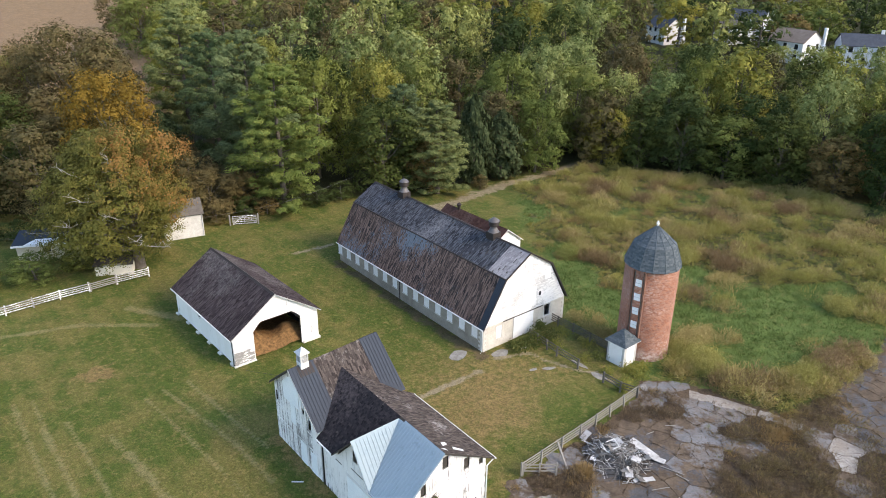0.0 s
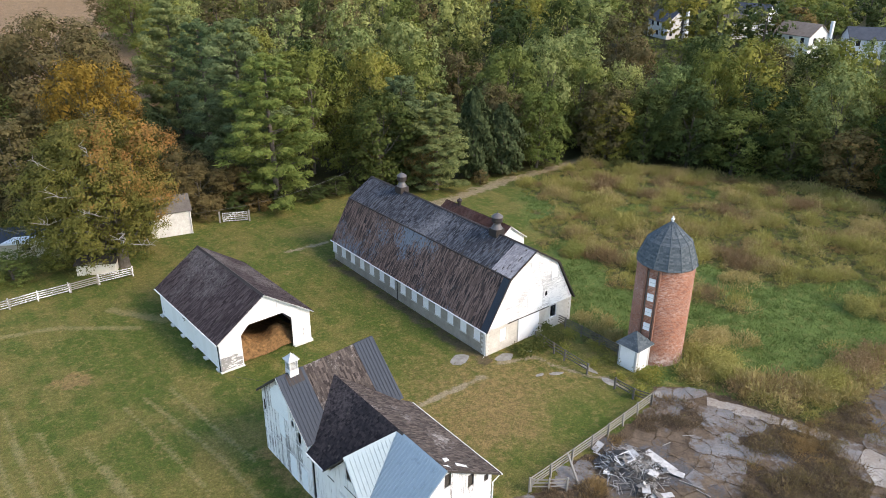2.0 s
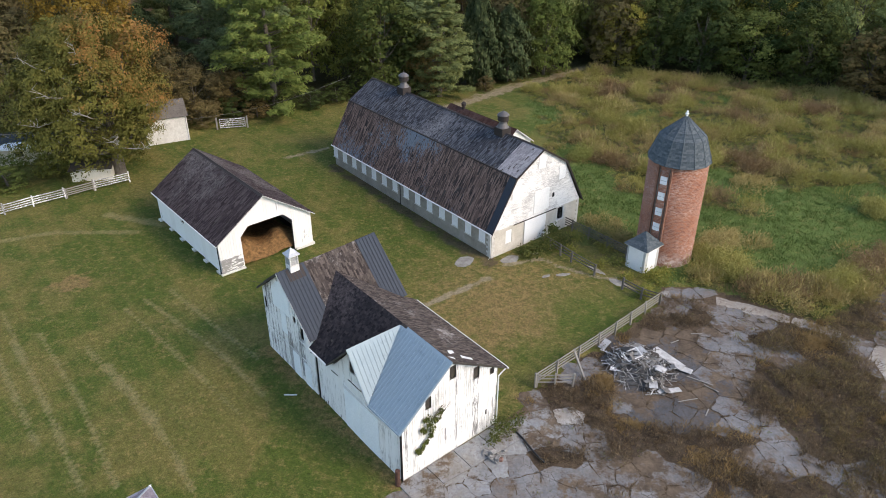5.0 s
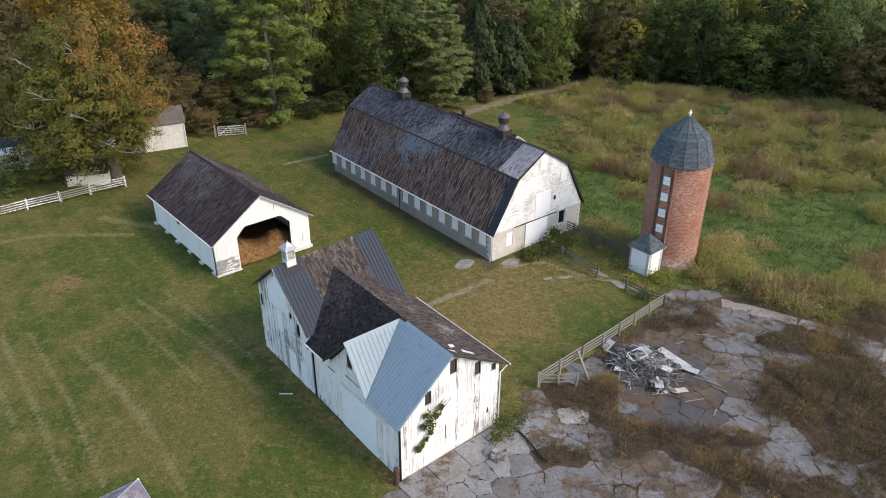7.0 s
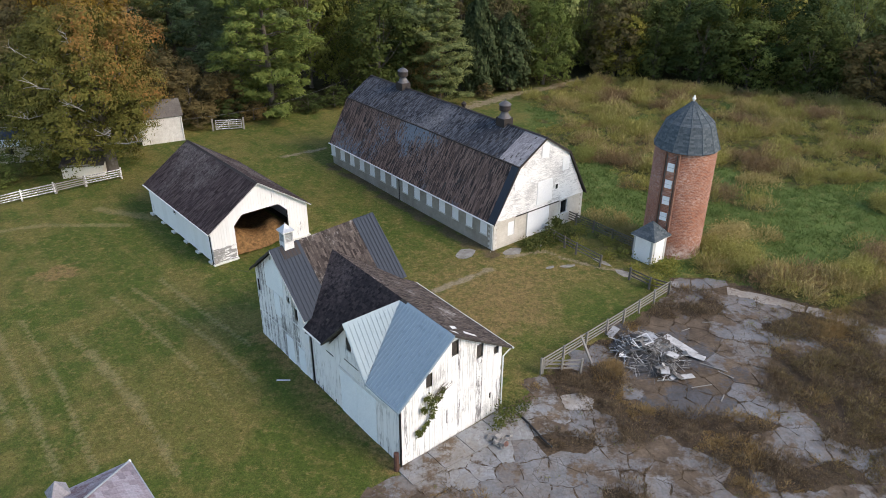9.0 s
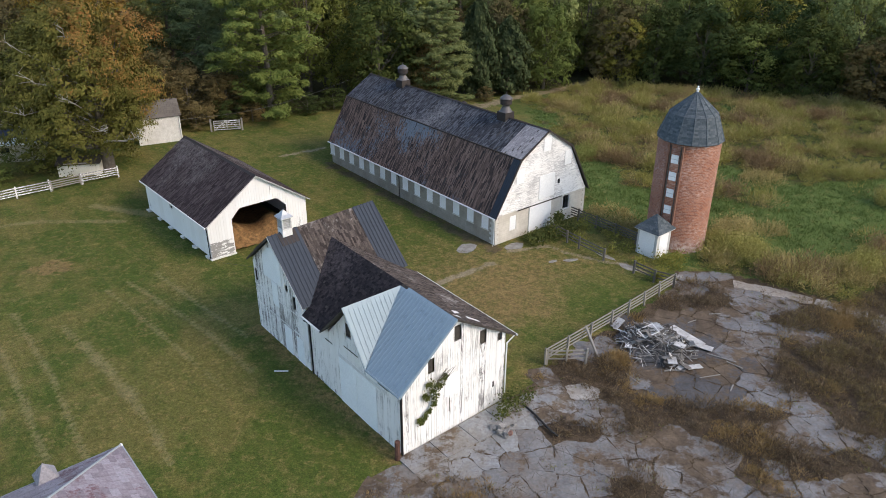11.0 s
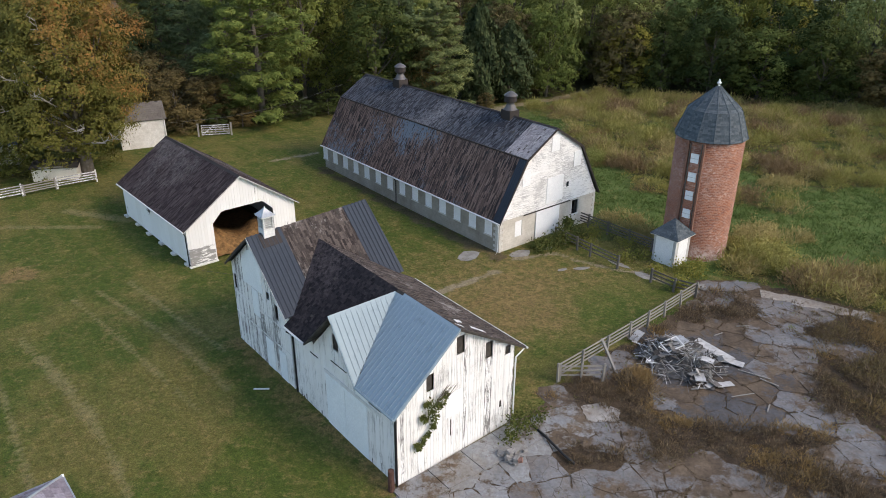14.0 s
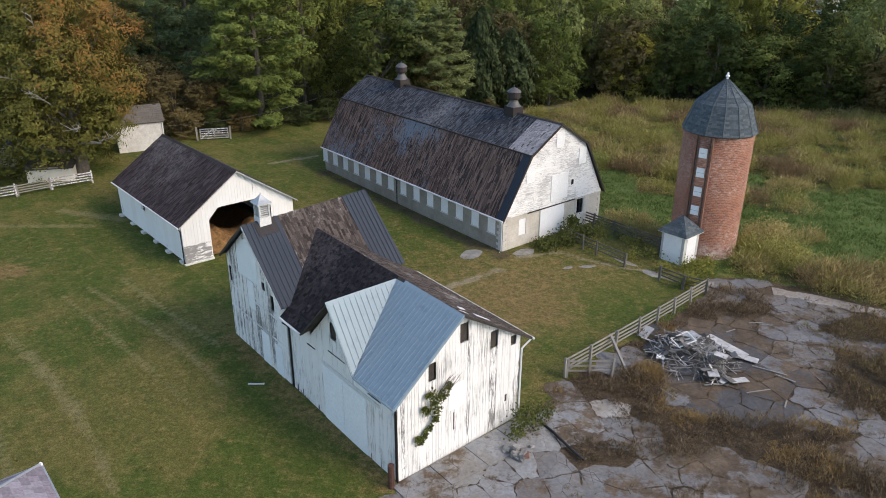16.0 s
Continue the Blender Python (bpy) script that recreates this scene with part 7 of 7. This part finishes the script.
# ---- grasses and weeds ----
def tufts(name, pts, mat, label, blades, tall, spread, width, seed, upright=1.0, bushy=0.0):
    """Clumps of blades: pts are (x, y, size); bushy sets the blades along branching stems instead of at the foot."""
    rng = np.random.default_rng(seed)
    p = np.array(pts)
    base = np.array([height(x, y) for x, y, _ in pts])
    w = np.repeat(np.arange(len(p)), blades)
    s = p[w, 2]
    ang, rad = rng.uniform(0, math.tau, len(w)), np.sqrt(rng.uniform(0, 1, len(w)))
    dome = np.sqrt(np.maximum(0.05, 1 - 0.8 * rad ** 2))
    full = tall * s * rng.uniform(0.55, 1.15, len(w)) * dome
    ln = full * (1 - 0.68 * bushy)
    lean = np.stack([np.cos(ang) * rad, np.sin(ang) * rad, np.zeros(len(w))], 1) * 0.5 + rng.normal(size=(len(w), 3)) * np.array([0.28, 0.28, 0])
    al = unit(lean + np.array([0, 0, upright]))
    pos = np.stack([p[w, 0] + np.cos(ang) * rad * spread * s, p[w, 1] + np.sin(ang) * rad * spread * s, base[w] + (full - ln) * rng.uniform(0.0, 1.0, len(w)) ** 0.7], 1) + al * ln[:, None] * 0.45
    nrm = rng.normal(size=(len(w), 3)) * np.array([1, 1, 0.3])
    nrm = unit(nrm - al * (nrm * al).sum(1, keepdims=True))
    across = np.cross(nrm, al)
    wd = (width * rng.uniform(0.6, 1.3, len(w)))[:, None] * 0.5
    half = al * ln[:, None] * 0.5
    v = np.stack([pos - half - across * wd, pos - half * 0.6 + across * wd, pos + half], 1).reshape(-1, 3)
    return solid(name, tri_mesh(name, v), mat, label, "grass", kind="stuff")


rg = random.Random(31)
yard_tan = []
olive_pts, brown_pts, green_pts, low_pts, dead_pts, straw_pts, lawn_pts, crack_pts, rust_pts = [], [], [], [], [], [], [], [], []
tries = 0
while tries < 23000:
    tries += 1
    x, y = rg.uniform(9, 84), rg.uniform(54, 137)
    if field_at(x, y) < 0.6 or y > wood_line(x) - 0.5 or math.hypot(x - SILO[0], y - SILO[1]) < 3.0 or inside(x, y, YARD) or min(near_line(x, y, p) / w for p, w in PATHS) < 1.3:
        continue
    lx, ly = (x - 7.9) * 0.755 + (y - 85.2) * 0.656, -(x - 7.9) * 0.656 + (y - 85.2) * 0.755
    if -3.2 < lx < 3.2 and -0.6 < ly < 12.3:
        continue
    gx, gy = (x - 9.23) * 0.76 + (y - 66.93) * 0.65, -(x - 9.23) * 0.65 + (y - 66.93) * 0.76
    if gx < 7.0 and 0 < gy < 29:
        continue
    b = meadow_brown(x, y) + rg.uniform(-0.2, 0.2)
    lump = 0.22 + 1.75 * smooth01(-0.10, 0.30, wob(x, y, 5.2, 8.0) + 0.40 * wob(x, y, 1.7, 9.0)) * rg.uniform(0.8, 1.1)
    kind_ = wob(x, y, 5.5, 11.0) + rg.uniform(-0.10, 0.10)
    if b > 0.36 and lump > 0.62:
        (rust_pts if kind_ > 0.24 else brown_pts if kind_ > -0.02 else olive_pts if kind_ > -0.4 else straw_pts).append((x, y, lump))
    elif b > 0.30 and rg.random() < 0.6:
        (green_pts if kind_ < 0.15 else olive_pts).append((x, y, 0.45 + 0.4 * lump))
    else:
        low_pts.append((x, y, rg.uniform(0.6, 1.2)))
# big bushes of weed at the meadow's edge
for x, y, r_, k, dst in ((26.0, 61.8, 2.0, 60, "g"), (16.0, 87.2, 1.6, 30, "s"), (34.5, 80, 2.2, 40, "b"), (33.5, 58.6, 2.2, 60, "b"), (38.5, 61.2, 2.5, 60, "b"), (36.0, 59.0, 2.2, 50, "b"), (41.5, 63.5, 2.2, 50, "b"), (29.5, 67.0, 2.0, 30, "b"), (23.5, 60.7, 1.2, 25, "b"), (28.5, 59.3, 1.5, 35, "b"), (24.3, 64.5, 1.3, 30, "b"), (17.5, 66.5, 1.6, 30, "b"), (16.0, 70.0, 2.0, 30, "b")):
    for _ in range(k):
        a, q = rg.uniform(0, math.tau), r_ * math.sqrt(rg.random())
        p = (x + math.cos(a) * q, y + math.sin(a) * q, rg.uniform(0.9, 1.5) * (1.25 - 0.5 * q / r_))
        (green_pts if dst == "g" else straw_pts if dst == "s" else brown_pts).append(p)
tufts("meadow_weeds", brown_pts, WEED, "dry brown weeds standing in the rough meadow", 62, 1.20, 0.66, 0.066, 1, 0.5, 1.0)
tufts("meadow_weeds", rust_pts, WEED_RUST, "rust-brown weeds standing in the rough meadow", 62, 1.12, 0.68, 0.066, 13, 0.5, 1.0)
tufts("meadow_weeds", olive_pts, WEED_OLIVE, "olive weeds standing in the rough meadow", 62, 1.20, 0.66, 0.066, 11, 0.5, 1.0)
tufts("meadow_weeds", green_pts, WEED_GREEN, "green and yellow weeds in the rough meadow", 44, 0.74, 0.6, 0.065, 2, 0.6, 0.8)
tufts("meadow_grass", low_pts, leaf_material("lush_meadow_grass", (0.065, 0.100, 0.026), (0.110, 0.160, 0.044), (0.175, 0.23, 0.075), tinted=False), "lush low green meadow grass", 14, 0.32, 0.65, 0.08, 3, 0.7)


# rounded bushes of weed at the meadow's edge
def weed_bush(x, y, r, tall, mat, label, seed):
    rng = random.Random(seed)
    centres = [(x, y, height(x, y) + tall * 0.62, r * 0.6)]
    for i in range(9):
        a, q = i * 2.4, r * rng.uniform(0.35, 0.85)
        centres.append((x + math.cos(a) * q, y + math.sin(a) * q, height(x, y) + tall * rng.uniform(0.25, 0.62) * (1.15 - 0.4 * q / r), r * rng.uniform(0.32, 0.5)))
    leafy("meadow_bush", label, centres, mat, int(2500 * r), 0.095, seed, None, 1.0, "bush")


for i, (x, y, r, tall, mat, lb) in enumerate((
        (26.2, 62.0, 2.3, 2.1, WEED_OLIVE, "rounded olive weed bush beside the paved yard"), (26.5, 66.2, 1.9, 1.9, WEED, "tall tan weed bush beside the silo"), (24.4, 64.3, 1.2, 1.3, WEED_OLIVE, "low olive weed bush beside the silo"),
        (38.6, 61.6, 2.1, 2.0, WEED_RUST, "rust-brown weed bush at the meadow's edge"), (34.6, 59.4, 1.8, 1.7, WEED_OLIVE, "olive weed bush at the meadow's edge"), (41.5, 64.0, 1.8, 1.8, WEED_RUST, "rust-brown weed bush at the meadow's edge"),
        (16.2, 87.4, 1.6, 1.6, WEED_GREEN, "yellow-green weed bush behind the dairy barn"),
        (45.0, 74.0, 2.0, 1.6, WEED_OLIVE, "olive weed bush in the meadow"), (31.0, 86.5, 1.8, 1.5, WEED_OLIVE, "olive weed bush in the meadow"))):
    weed_bush(x, y, r, tall, mat, lb, 60 + i)


# ---- cracked paving of the yard ----
def weed_cover(x, y):
    """Where dead weeds have taken the paving, 0 to 1."""
    v = 0.25 + 0.55 * wob(x, y, 3.2, 4.0)
    for cx, cy, sx, sy, k in ((11.3, 45.2, 2.0, 1.1, 1.0), (15.4, 40.6, 2.6, 0.9, 1.0), (19.5, 40.0, 2.0, 1.2, 0.55), (24.2, 45.2, 1.9, 3.0, 1.0), (18.0, 37.5, 2.0, 1.6, 0.9), (11.8, 41.6, 1.6, 0.9, 0.8), (8.2, 39.0, 1.5, 0.8, 0.8), (21.0, 53.8, 3.2, 0.8, 0.9), (26.0, 51.3, 3.4, 1.2, 0.9), (29.5, 48.0, 2.6, 3.4, 1.0), (27.5, 42.0, 3.0, 4.0, 0.8), (34.0, 55.5, 2.4, 2.5, 1.0), (9.0, 44.6, 0.9, 0.8, 0.8), (36.5, 46.0, 2.0, 5.0, 0.8), (22.0, 36.5, 3.0, 1.0, 0.6), (12.0, 48.6, 1.0, 1.8, 0.8), (14.5, 51.4, 1.2, 1.4, 0.8), (17.5, 53.6, 1.3, 1.2, 0.7), (11.6, 44.0, 1.6, 1.2, 0.7)):
        v += k * math.exp(-((x - cx) / sx) ** 2 - ((y - cy) / sy) ** 2)
    for cx, cy, sx, sy in ((6.0, 40.5, 2.2, 1.8), (3.0, 37.2, 2.5, 1.8), (18.5, 49.0, 3.0, 3.0), (21.5, 49.5, 2.0, 2.6), (17.4, 42.6, 1.8, 0.8), (22.0, 39.6, 1.5, 1.2), (9.5, 37.0, 3.0, 0.9), (27.5, 56.4, 3.8, 1.0), (34.0, 49.5, 1.2, 2.6), (15.0, 47.7, 3.5, 3.5), (42.5, 62.5, 3.0, 2.5), (41.0, 55.0, 2.0, 3.0)):
        v -= 0.75 * math.exp(-((x - cx) / sx) ** 2 - ((y - cy) / sy) ** 2)
    return v


def paving_material(name, c1, c2, stain, soil_at):
    n = Nodes(name, 0.9, 0, 0.15)
    n.co = n.add("ShaderNodeNewGeometry").outputs["Position"]
    tone = n.ramp(n.piece(), (0.0, (0.93, 0.93, 0.95)), (0.5, (1, 1, 1)), (1.0, (1.07, 1.06, 1.04)))
    col = n.mix(n.step(n.noise(0.6, 5, 0.7), 0.3, 0.7), c1, c2)
    col = n.mix(1.0, col, tone, "MULTIPLY")
    col = n.mix(n.math("MULTIPLY", n.step(n.noise(0.45, 6, 0.75), 0.40, 0.60), 0.75), col, stain)
    soil = n.mix(n.step(n.noise(0.7, 6, 0.7), 0.35, 0.65), (0.070, 0.051, 0.036), (0.165, 0.122, 0.083))
    col = n.mix(n.step(n.math("ADD", n.noise(0.28, 7, 0.72), n.math("MULTIPLY", n.noise(2.2, 5, 0.7), 0.25)), soil_at, soil_at + 0.07), col, soil)
    col = n.mix(0.5, col, n.ramp(n.noise(5.0, 5, 0.7), (0.3, (0.5, 0.5, 0.5)), (0.7, (1.3, 1.3, 1.3))), "MULTIPLY")
    col = n.mix(n.math("MULTIPLY", n.step(n.voronoi(0.8, n.scaled(1.6, 1, 0.2), "DISTANCE_TO_EDGE"), 0.02, 0.002), n.step(n.noise(0.6, 4, 0.7), 0.47, 0.60)), col, (0.062, 0.048, 0.036))
    return n.done(col, n.noise(8.0, 5, 0.7), 0.4, 0.02)


PAVE_GREY = paving_material("cracked_grey_paving", (0.130, 0.130, 0.134), (0.240, 0.236, 0.232), (0.170, 0.138, 0.112), 0.61)
PAVE_DARK = paving_material("dark_cracked_asphalt", (0.062, 0.064, 0.070), (0.130, 0.131, 0.136), (0.088, 0.070, 0.056), 0.60)
PAVE_BLUE = paving_material("pale_blue_grey_concrete", (0.19, 0.195, 0.20), (0.33, 0.335, 0.335), (0.22, 0.195, 0.165), 0.63)
PAVE_PALE = paving_material("pale_worn_concrete", (0.25, 0.232, 0.205), (0.44, 0.41, 0.37), (0.25, 0.205, 0.16), 0.70)
pavement = thing("pavement", pose(0, 0, 0), "cracked and weed-grown grey paving of the farmyard", "pavement", kind="structure")
seeds = []
for _ in range(6000):
    p = (rg.uniform(-3, 50), rg.uniform(24, 68))
    if min((math.hypot(p[0] - a, p[1] - b) for a, b in seeds), default=9) > 0.95 + 1.5 * rg.random() ** 2:
        seeds.append(p)

crack_dead = []
for sx, sy in seeds:
    if not inside(sx, sy, YARD) or sy < 25:
        continue
    cover = weed_cover(sx, sy)
    if cover > 0.56:
        continue
    cell = [(sx - 3, sy - 3), (sx + 3, sy - 3), (sx + 3, sy + 3), (sx - 3, sy + 3)]
    for ox, oy in seeds:
        d = math.hypot(ox - sx, oy - sy)
        if 0 < d < 5.5:
            mx, my = (sx + ox) / 2, (sy + oy) / 2
            cell = clip(cell, (mx, my), (mx - (oy - sy), my + (ox - sx)))
            if len(cell) < 3:
                break
    if len(cell) < 3:
        continue
    # keep clear of the barn's foot and of the yard's edge
    barn = (0.751 * (sx - 1.5) + 0.660 * (sy - 38.89), -0.660 * (sx - 1.5) + 0.751 * (sy - 38.89))
    if barn[1] > -0.6 and -5 < barn[0] < 5:
        continue
    shrink = 1 - rg.choice((0.004, 0.006, 0.010, 0.03, 0.07)) - 0.10 * max(0, cover - 0.35)
    cell = [(sx + (px - sx) * shrink, sy + (py - sy) * shrink) for px, py in cell]
    ring = []
    for i, p in enumerate(cell):
        q = cell[(i + 1) % len(cell)]
        for k in (0.0, 0.25, 0.5, 0.75):
            e = (p[0] + (q[0] - p[0]) * k, p[1] + (q[1] - p[1]) * k)
            j = 0.03 if k == 0 else 0.09
            ring.append((e[0] + rg.uniform(-j, j) - sx, e[1] + rg.uniform(-j, j) - sy))
    z = height(sx, sy) + 0.022
    if sx > 9 or cover > 0.3:
        crack_dead += [(sx + px, sy + py, rg.uniform(0.2, 0.5)) for px, py in ring if rg.random() < 0.26 + 0.6 * max(0, cover)]
    tx, ty = rg.gauss(0, 0.006), rg.gauss(0, 0.006)
    g = Geo().slab([(px, py, px * tx + py * ty) for px, py in ring], (0, 0, 1), 0.2)
    if near_line(sx, sy, [(23.6, 57.0), (28.9, 54.4), (32.1, 52.5)]) < 0.8:
        continue
    mat_ = PAVE_BLUE if barn[1] > -3.2 and -5 < barn[0] < 6.5 else PAVE_PALE if math.hypot((sx - 34) / 1.3, (sy - 49.3) / 2.8) < 1 or math.hypot((sx - 7.8) / 2.2, (sy - 42.3) / 1.5) < 1 else (PAVE_DARK if math.hypot((sx - 16.5) / 4.5, (sy - 47.5) / 6.5) < 1 + rg.uniform(-0.3, 0.3) or sx > 36 else PAVE_GREY)
    ob = part("paving_slab", g, mat_, pavement)
    ob.location = (sx, sy, z)
# a kerb-like strip of pale concrete along the yard's far edge
strip = [(23.6, 57.0), (25.4, 56.2), (28.9, 54.4), (31.0, 53.2), (32.1, 52.5)]
for (x0, y0), (x1, y1) in zip(strip, strip[1:]):
    nx, ny = (y0 - y1) / math.hypot(x1 - x0, y1 - y0), (x1 - x0) / math.hypot(x1 - x0, y1 - y0)
    w0, w1 = rg.uniform(0.5, 0.75), rg.uniform(0.55, 0.95)
    rim = []
    for k in range(7):
        t = k / 6
        rim.append((x0 + (x1 - x0) * (0.01 + 0.98 * t) + nx * w0 + rg.uniform(-0.16, 0.16), y0 + (y1 - y0) * (0.01 + 0.98 * t) + ny * w0 + rg.uniform(-0.16, 0.16)))
    for k in range(7):
        t = 1 - k / 6
        rim.append((x0 + (x1 - x0) * (0.01 + 0.98 * t) - nx * w1 + rg.uniform(-0.25, 0.25), y0 + (y1 - y0) * (0.01 + 0.98 * t) - ny * w1 + rg.uniform(-0.25, 0.25)))
    part("paving_slab", Geo().slab([(x, y, height(x, y) + 0.03) for x, y in rim], (0, 0, 1), 0.25), PAVE_PALE, pavement)
# an apron of concrete along the barn's front wall
for i in range(4):
    a0, a1 = -4.3 + i * 2.2, -4.3 + (i + 1) * 2.2 - 0.05
    m = TB
    g = Geo().slab([m @ Vector(p) for p in ((a0, -1.5 - 0.15 * i, -0.08), (a1, -1.7 - 0.1 * i, -0.08), (a1, 0.0, -0.05), (a0, 0.0, -0.05))], (0, 0, 1), 0.25)
    part("paving_slab", g, PAVE_BLUE, pavement)

tries = 0
while tries < 26000:
    tries += 1
    x, y = rg.uniform(-3, 50), rg.uniform(26, 68)
    if not inside(x, y, YARD) or math.hypot((x - 15.2) / 3.0, (y - 47.7) / 3.4) < 0.8:
        continue
    c = weed_cover(x, y) + rg.uniform(-0.12, 0.12)
    if c > 0.43:
        t = wob(x, y, 4, 7.0)
        (straw_pts if t > 0.36 else yard_tan if x > 24 - 4 * t and rg.random() < 0.5 else dead_pts).append((x, y, rg.uniform(0.5, 1.0) * (0.45 + 1.05 * smooth01(-0.25, 0.35, wob(x, y, 1.4, 3.0))) * (1.35 if x > 26 else 1.0)))
    elif c > 0.30 and rg.random() < 0.20:
        crack_pts.append((x, y, rg.uniform(0.25, 0.55)))
for x, y, r_, k in ((18.4, 37.9, 1.3, 22), (12.2, 45.9, 0.55, 30), (11.6, 45.2, 0.9, 8), (24.5, 43.2, 1.0, 10)):
    for _ in range(k):
        a, q = rg.uniform(0, math.tau), r_ * math.sqrt(rg.random())
        straw_pts.append((x + math.cos(a) * q, y + math.sin(a) * q, rg.uniform(1.0, 1.7)))
tufts("yard_weeds", yard_tan, WEED_YARD, "tan weeds grown over the yard", 44, 0.70, 0.55, 0.05, 12, 0.55, 1.0)
tufts("dead_weeds", dead_pts, WEED_DEAD, "dead brown weeds over the broken paving", 36, 0.78, 0.50, 0.042, 5, 0.6, 0.9)
tufts("straw_grass", straw_pts, STRAW, "straw-coloured dry grass tufts", 46, 0.58, 0.45, 0.036, 6, 0.6, 0.6)
tufts("crack_weeds", crack_dead, WEED_DEAD, "small dead weeds along the paving cracks", 14, 0.36, 0.4, 0.04, 27, 0.6)
tufts("crack_weeds", crack_pts, WEED_GREEN, "small green weeds in the paving cracks", 12, 0.40, 0.35, 0.04, 7)
tries = 0
while tries < 11000:
    tries += 1
    x, y = rg.uniform(-42, 20), rg.uniform(29, 78)
    if inside(x, y, YARD) or field_at(x, y) > 0.4 or math.hypot(x - 8, y - 54) < 8:
        continue
    bx, by = 0.751 * (x - 1.5) + 0.660 * (y - 38.89), -0.660 * (x - 1.5) + 0.751 * (y - 38.89)
    hx, hy = 0.739 * (x + 15.79) + 0.674 * (y - 61.65), -0.674 * (x + 15.79) + 0.739 * (y - 61.65)
    gx, gy = 0.76 * (x - 9.23) + 0.65 * (y - 66.93), -0.65 * (x - 9.23) + 0.76 * (y - 66.93)
    if (-4.4 < bx < 4.4 and 0 < by < 16.8) or (-4.5 < hx < 4.5 and 0.2 < hy < 14.2) or (-6 < gx < 6 and 0.1 < gy < 28):
        continue
    edge = min(abs(bx + 4.4) if -0.5 < by < 17 else 9, abs(hx + 4.5) if 0 < hy < 14.2 else 9, abs(gx + 6) if 0 < gy < 28 else 9)
    if edge < 0.4 or rg.random() < 0.8:
        lawn_pts.append((x, y, rg.uniform(0.9, 2.2) if edge < 0.4 else rg.uniform(0.6, 1.2)))
tufts("lawn_grass", lawn_pts, GRASS_BLADE, "short mown autumn grass blades", 9, 0.13, 0.24, 0.04, 8, 0.5)
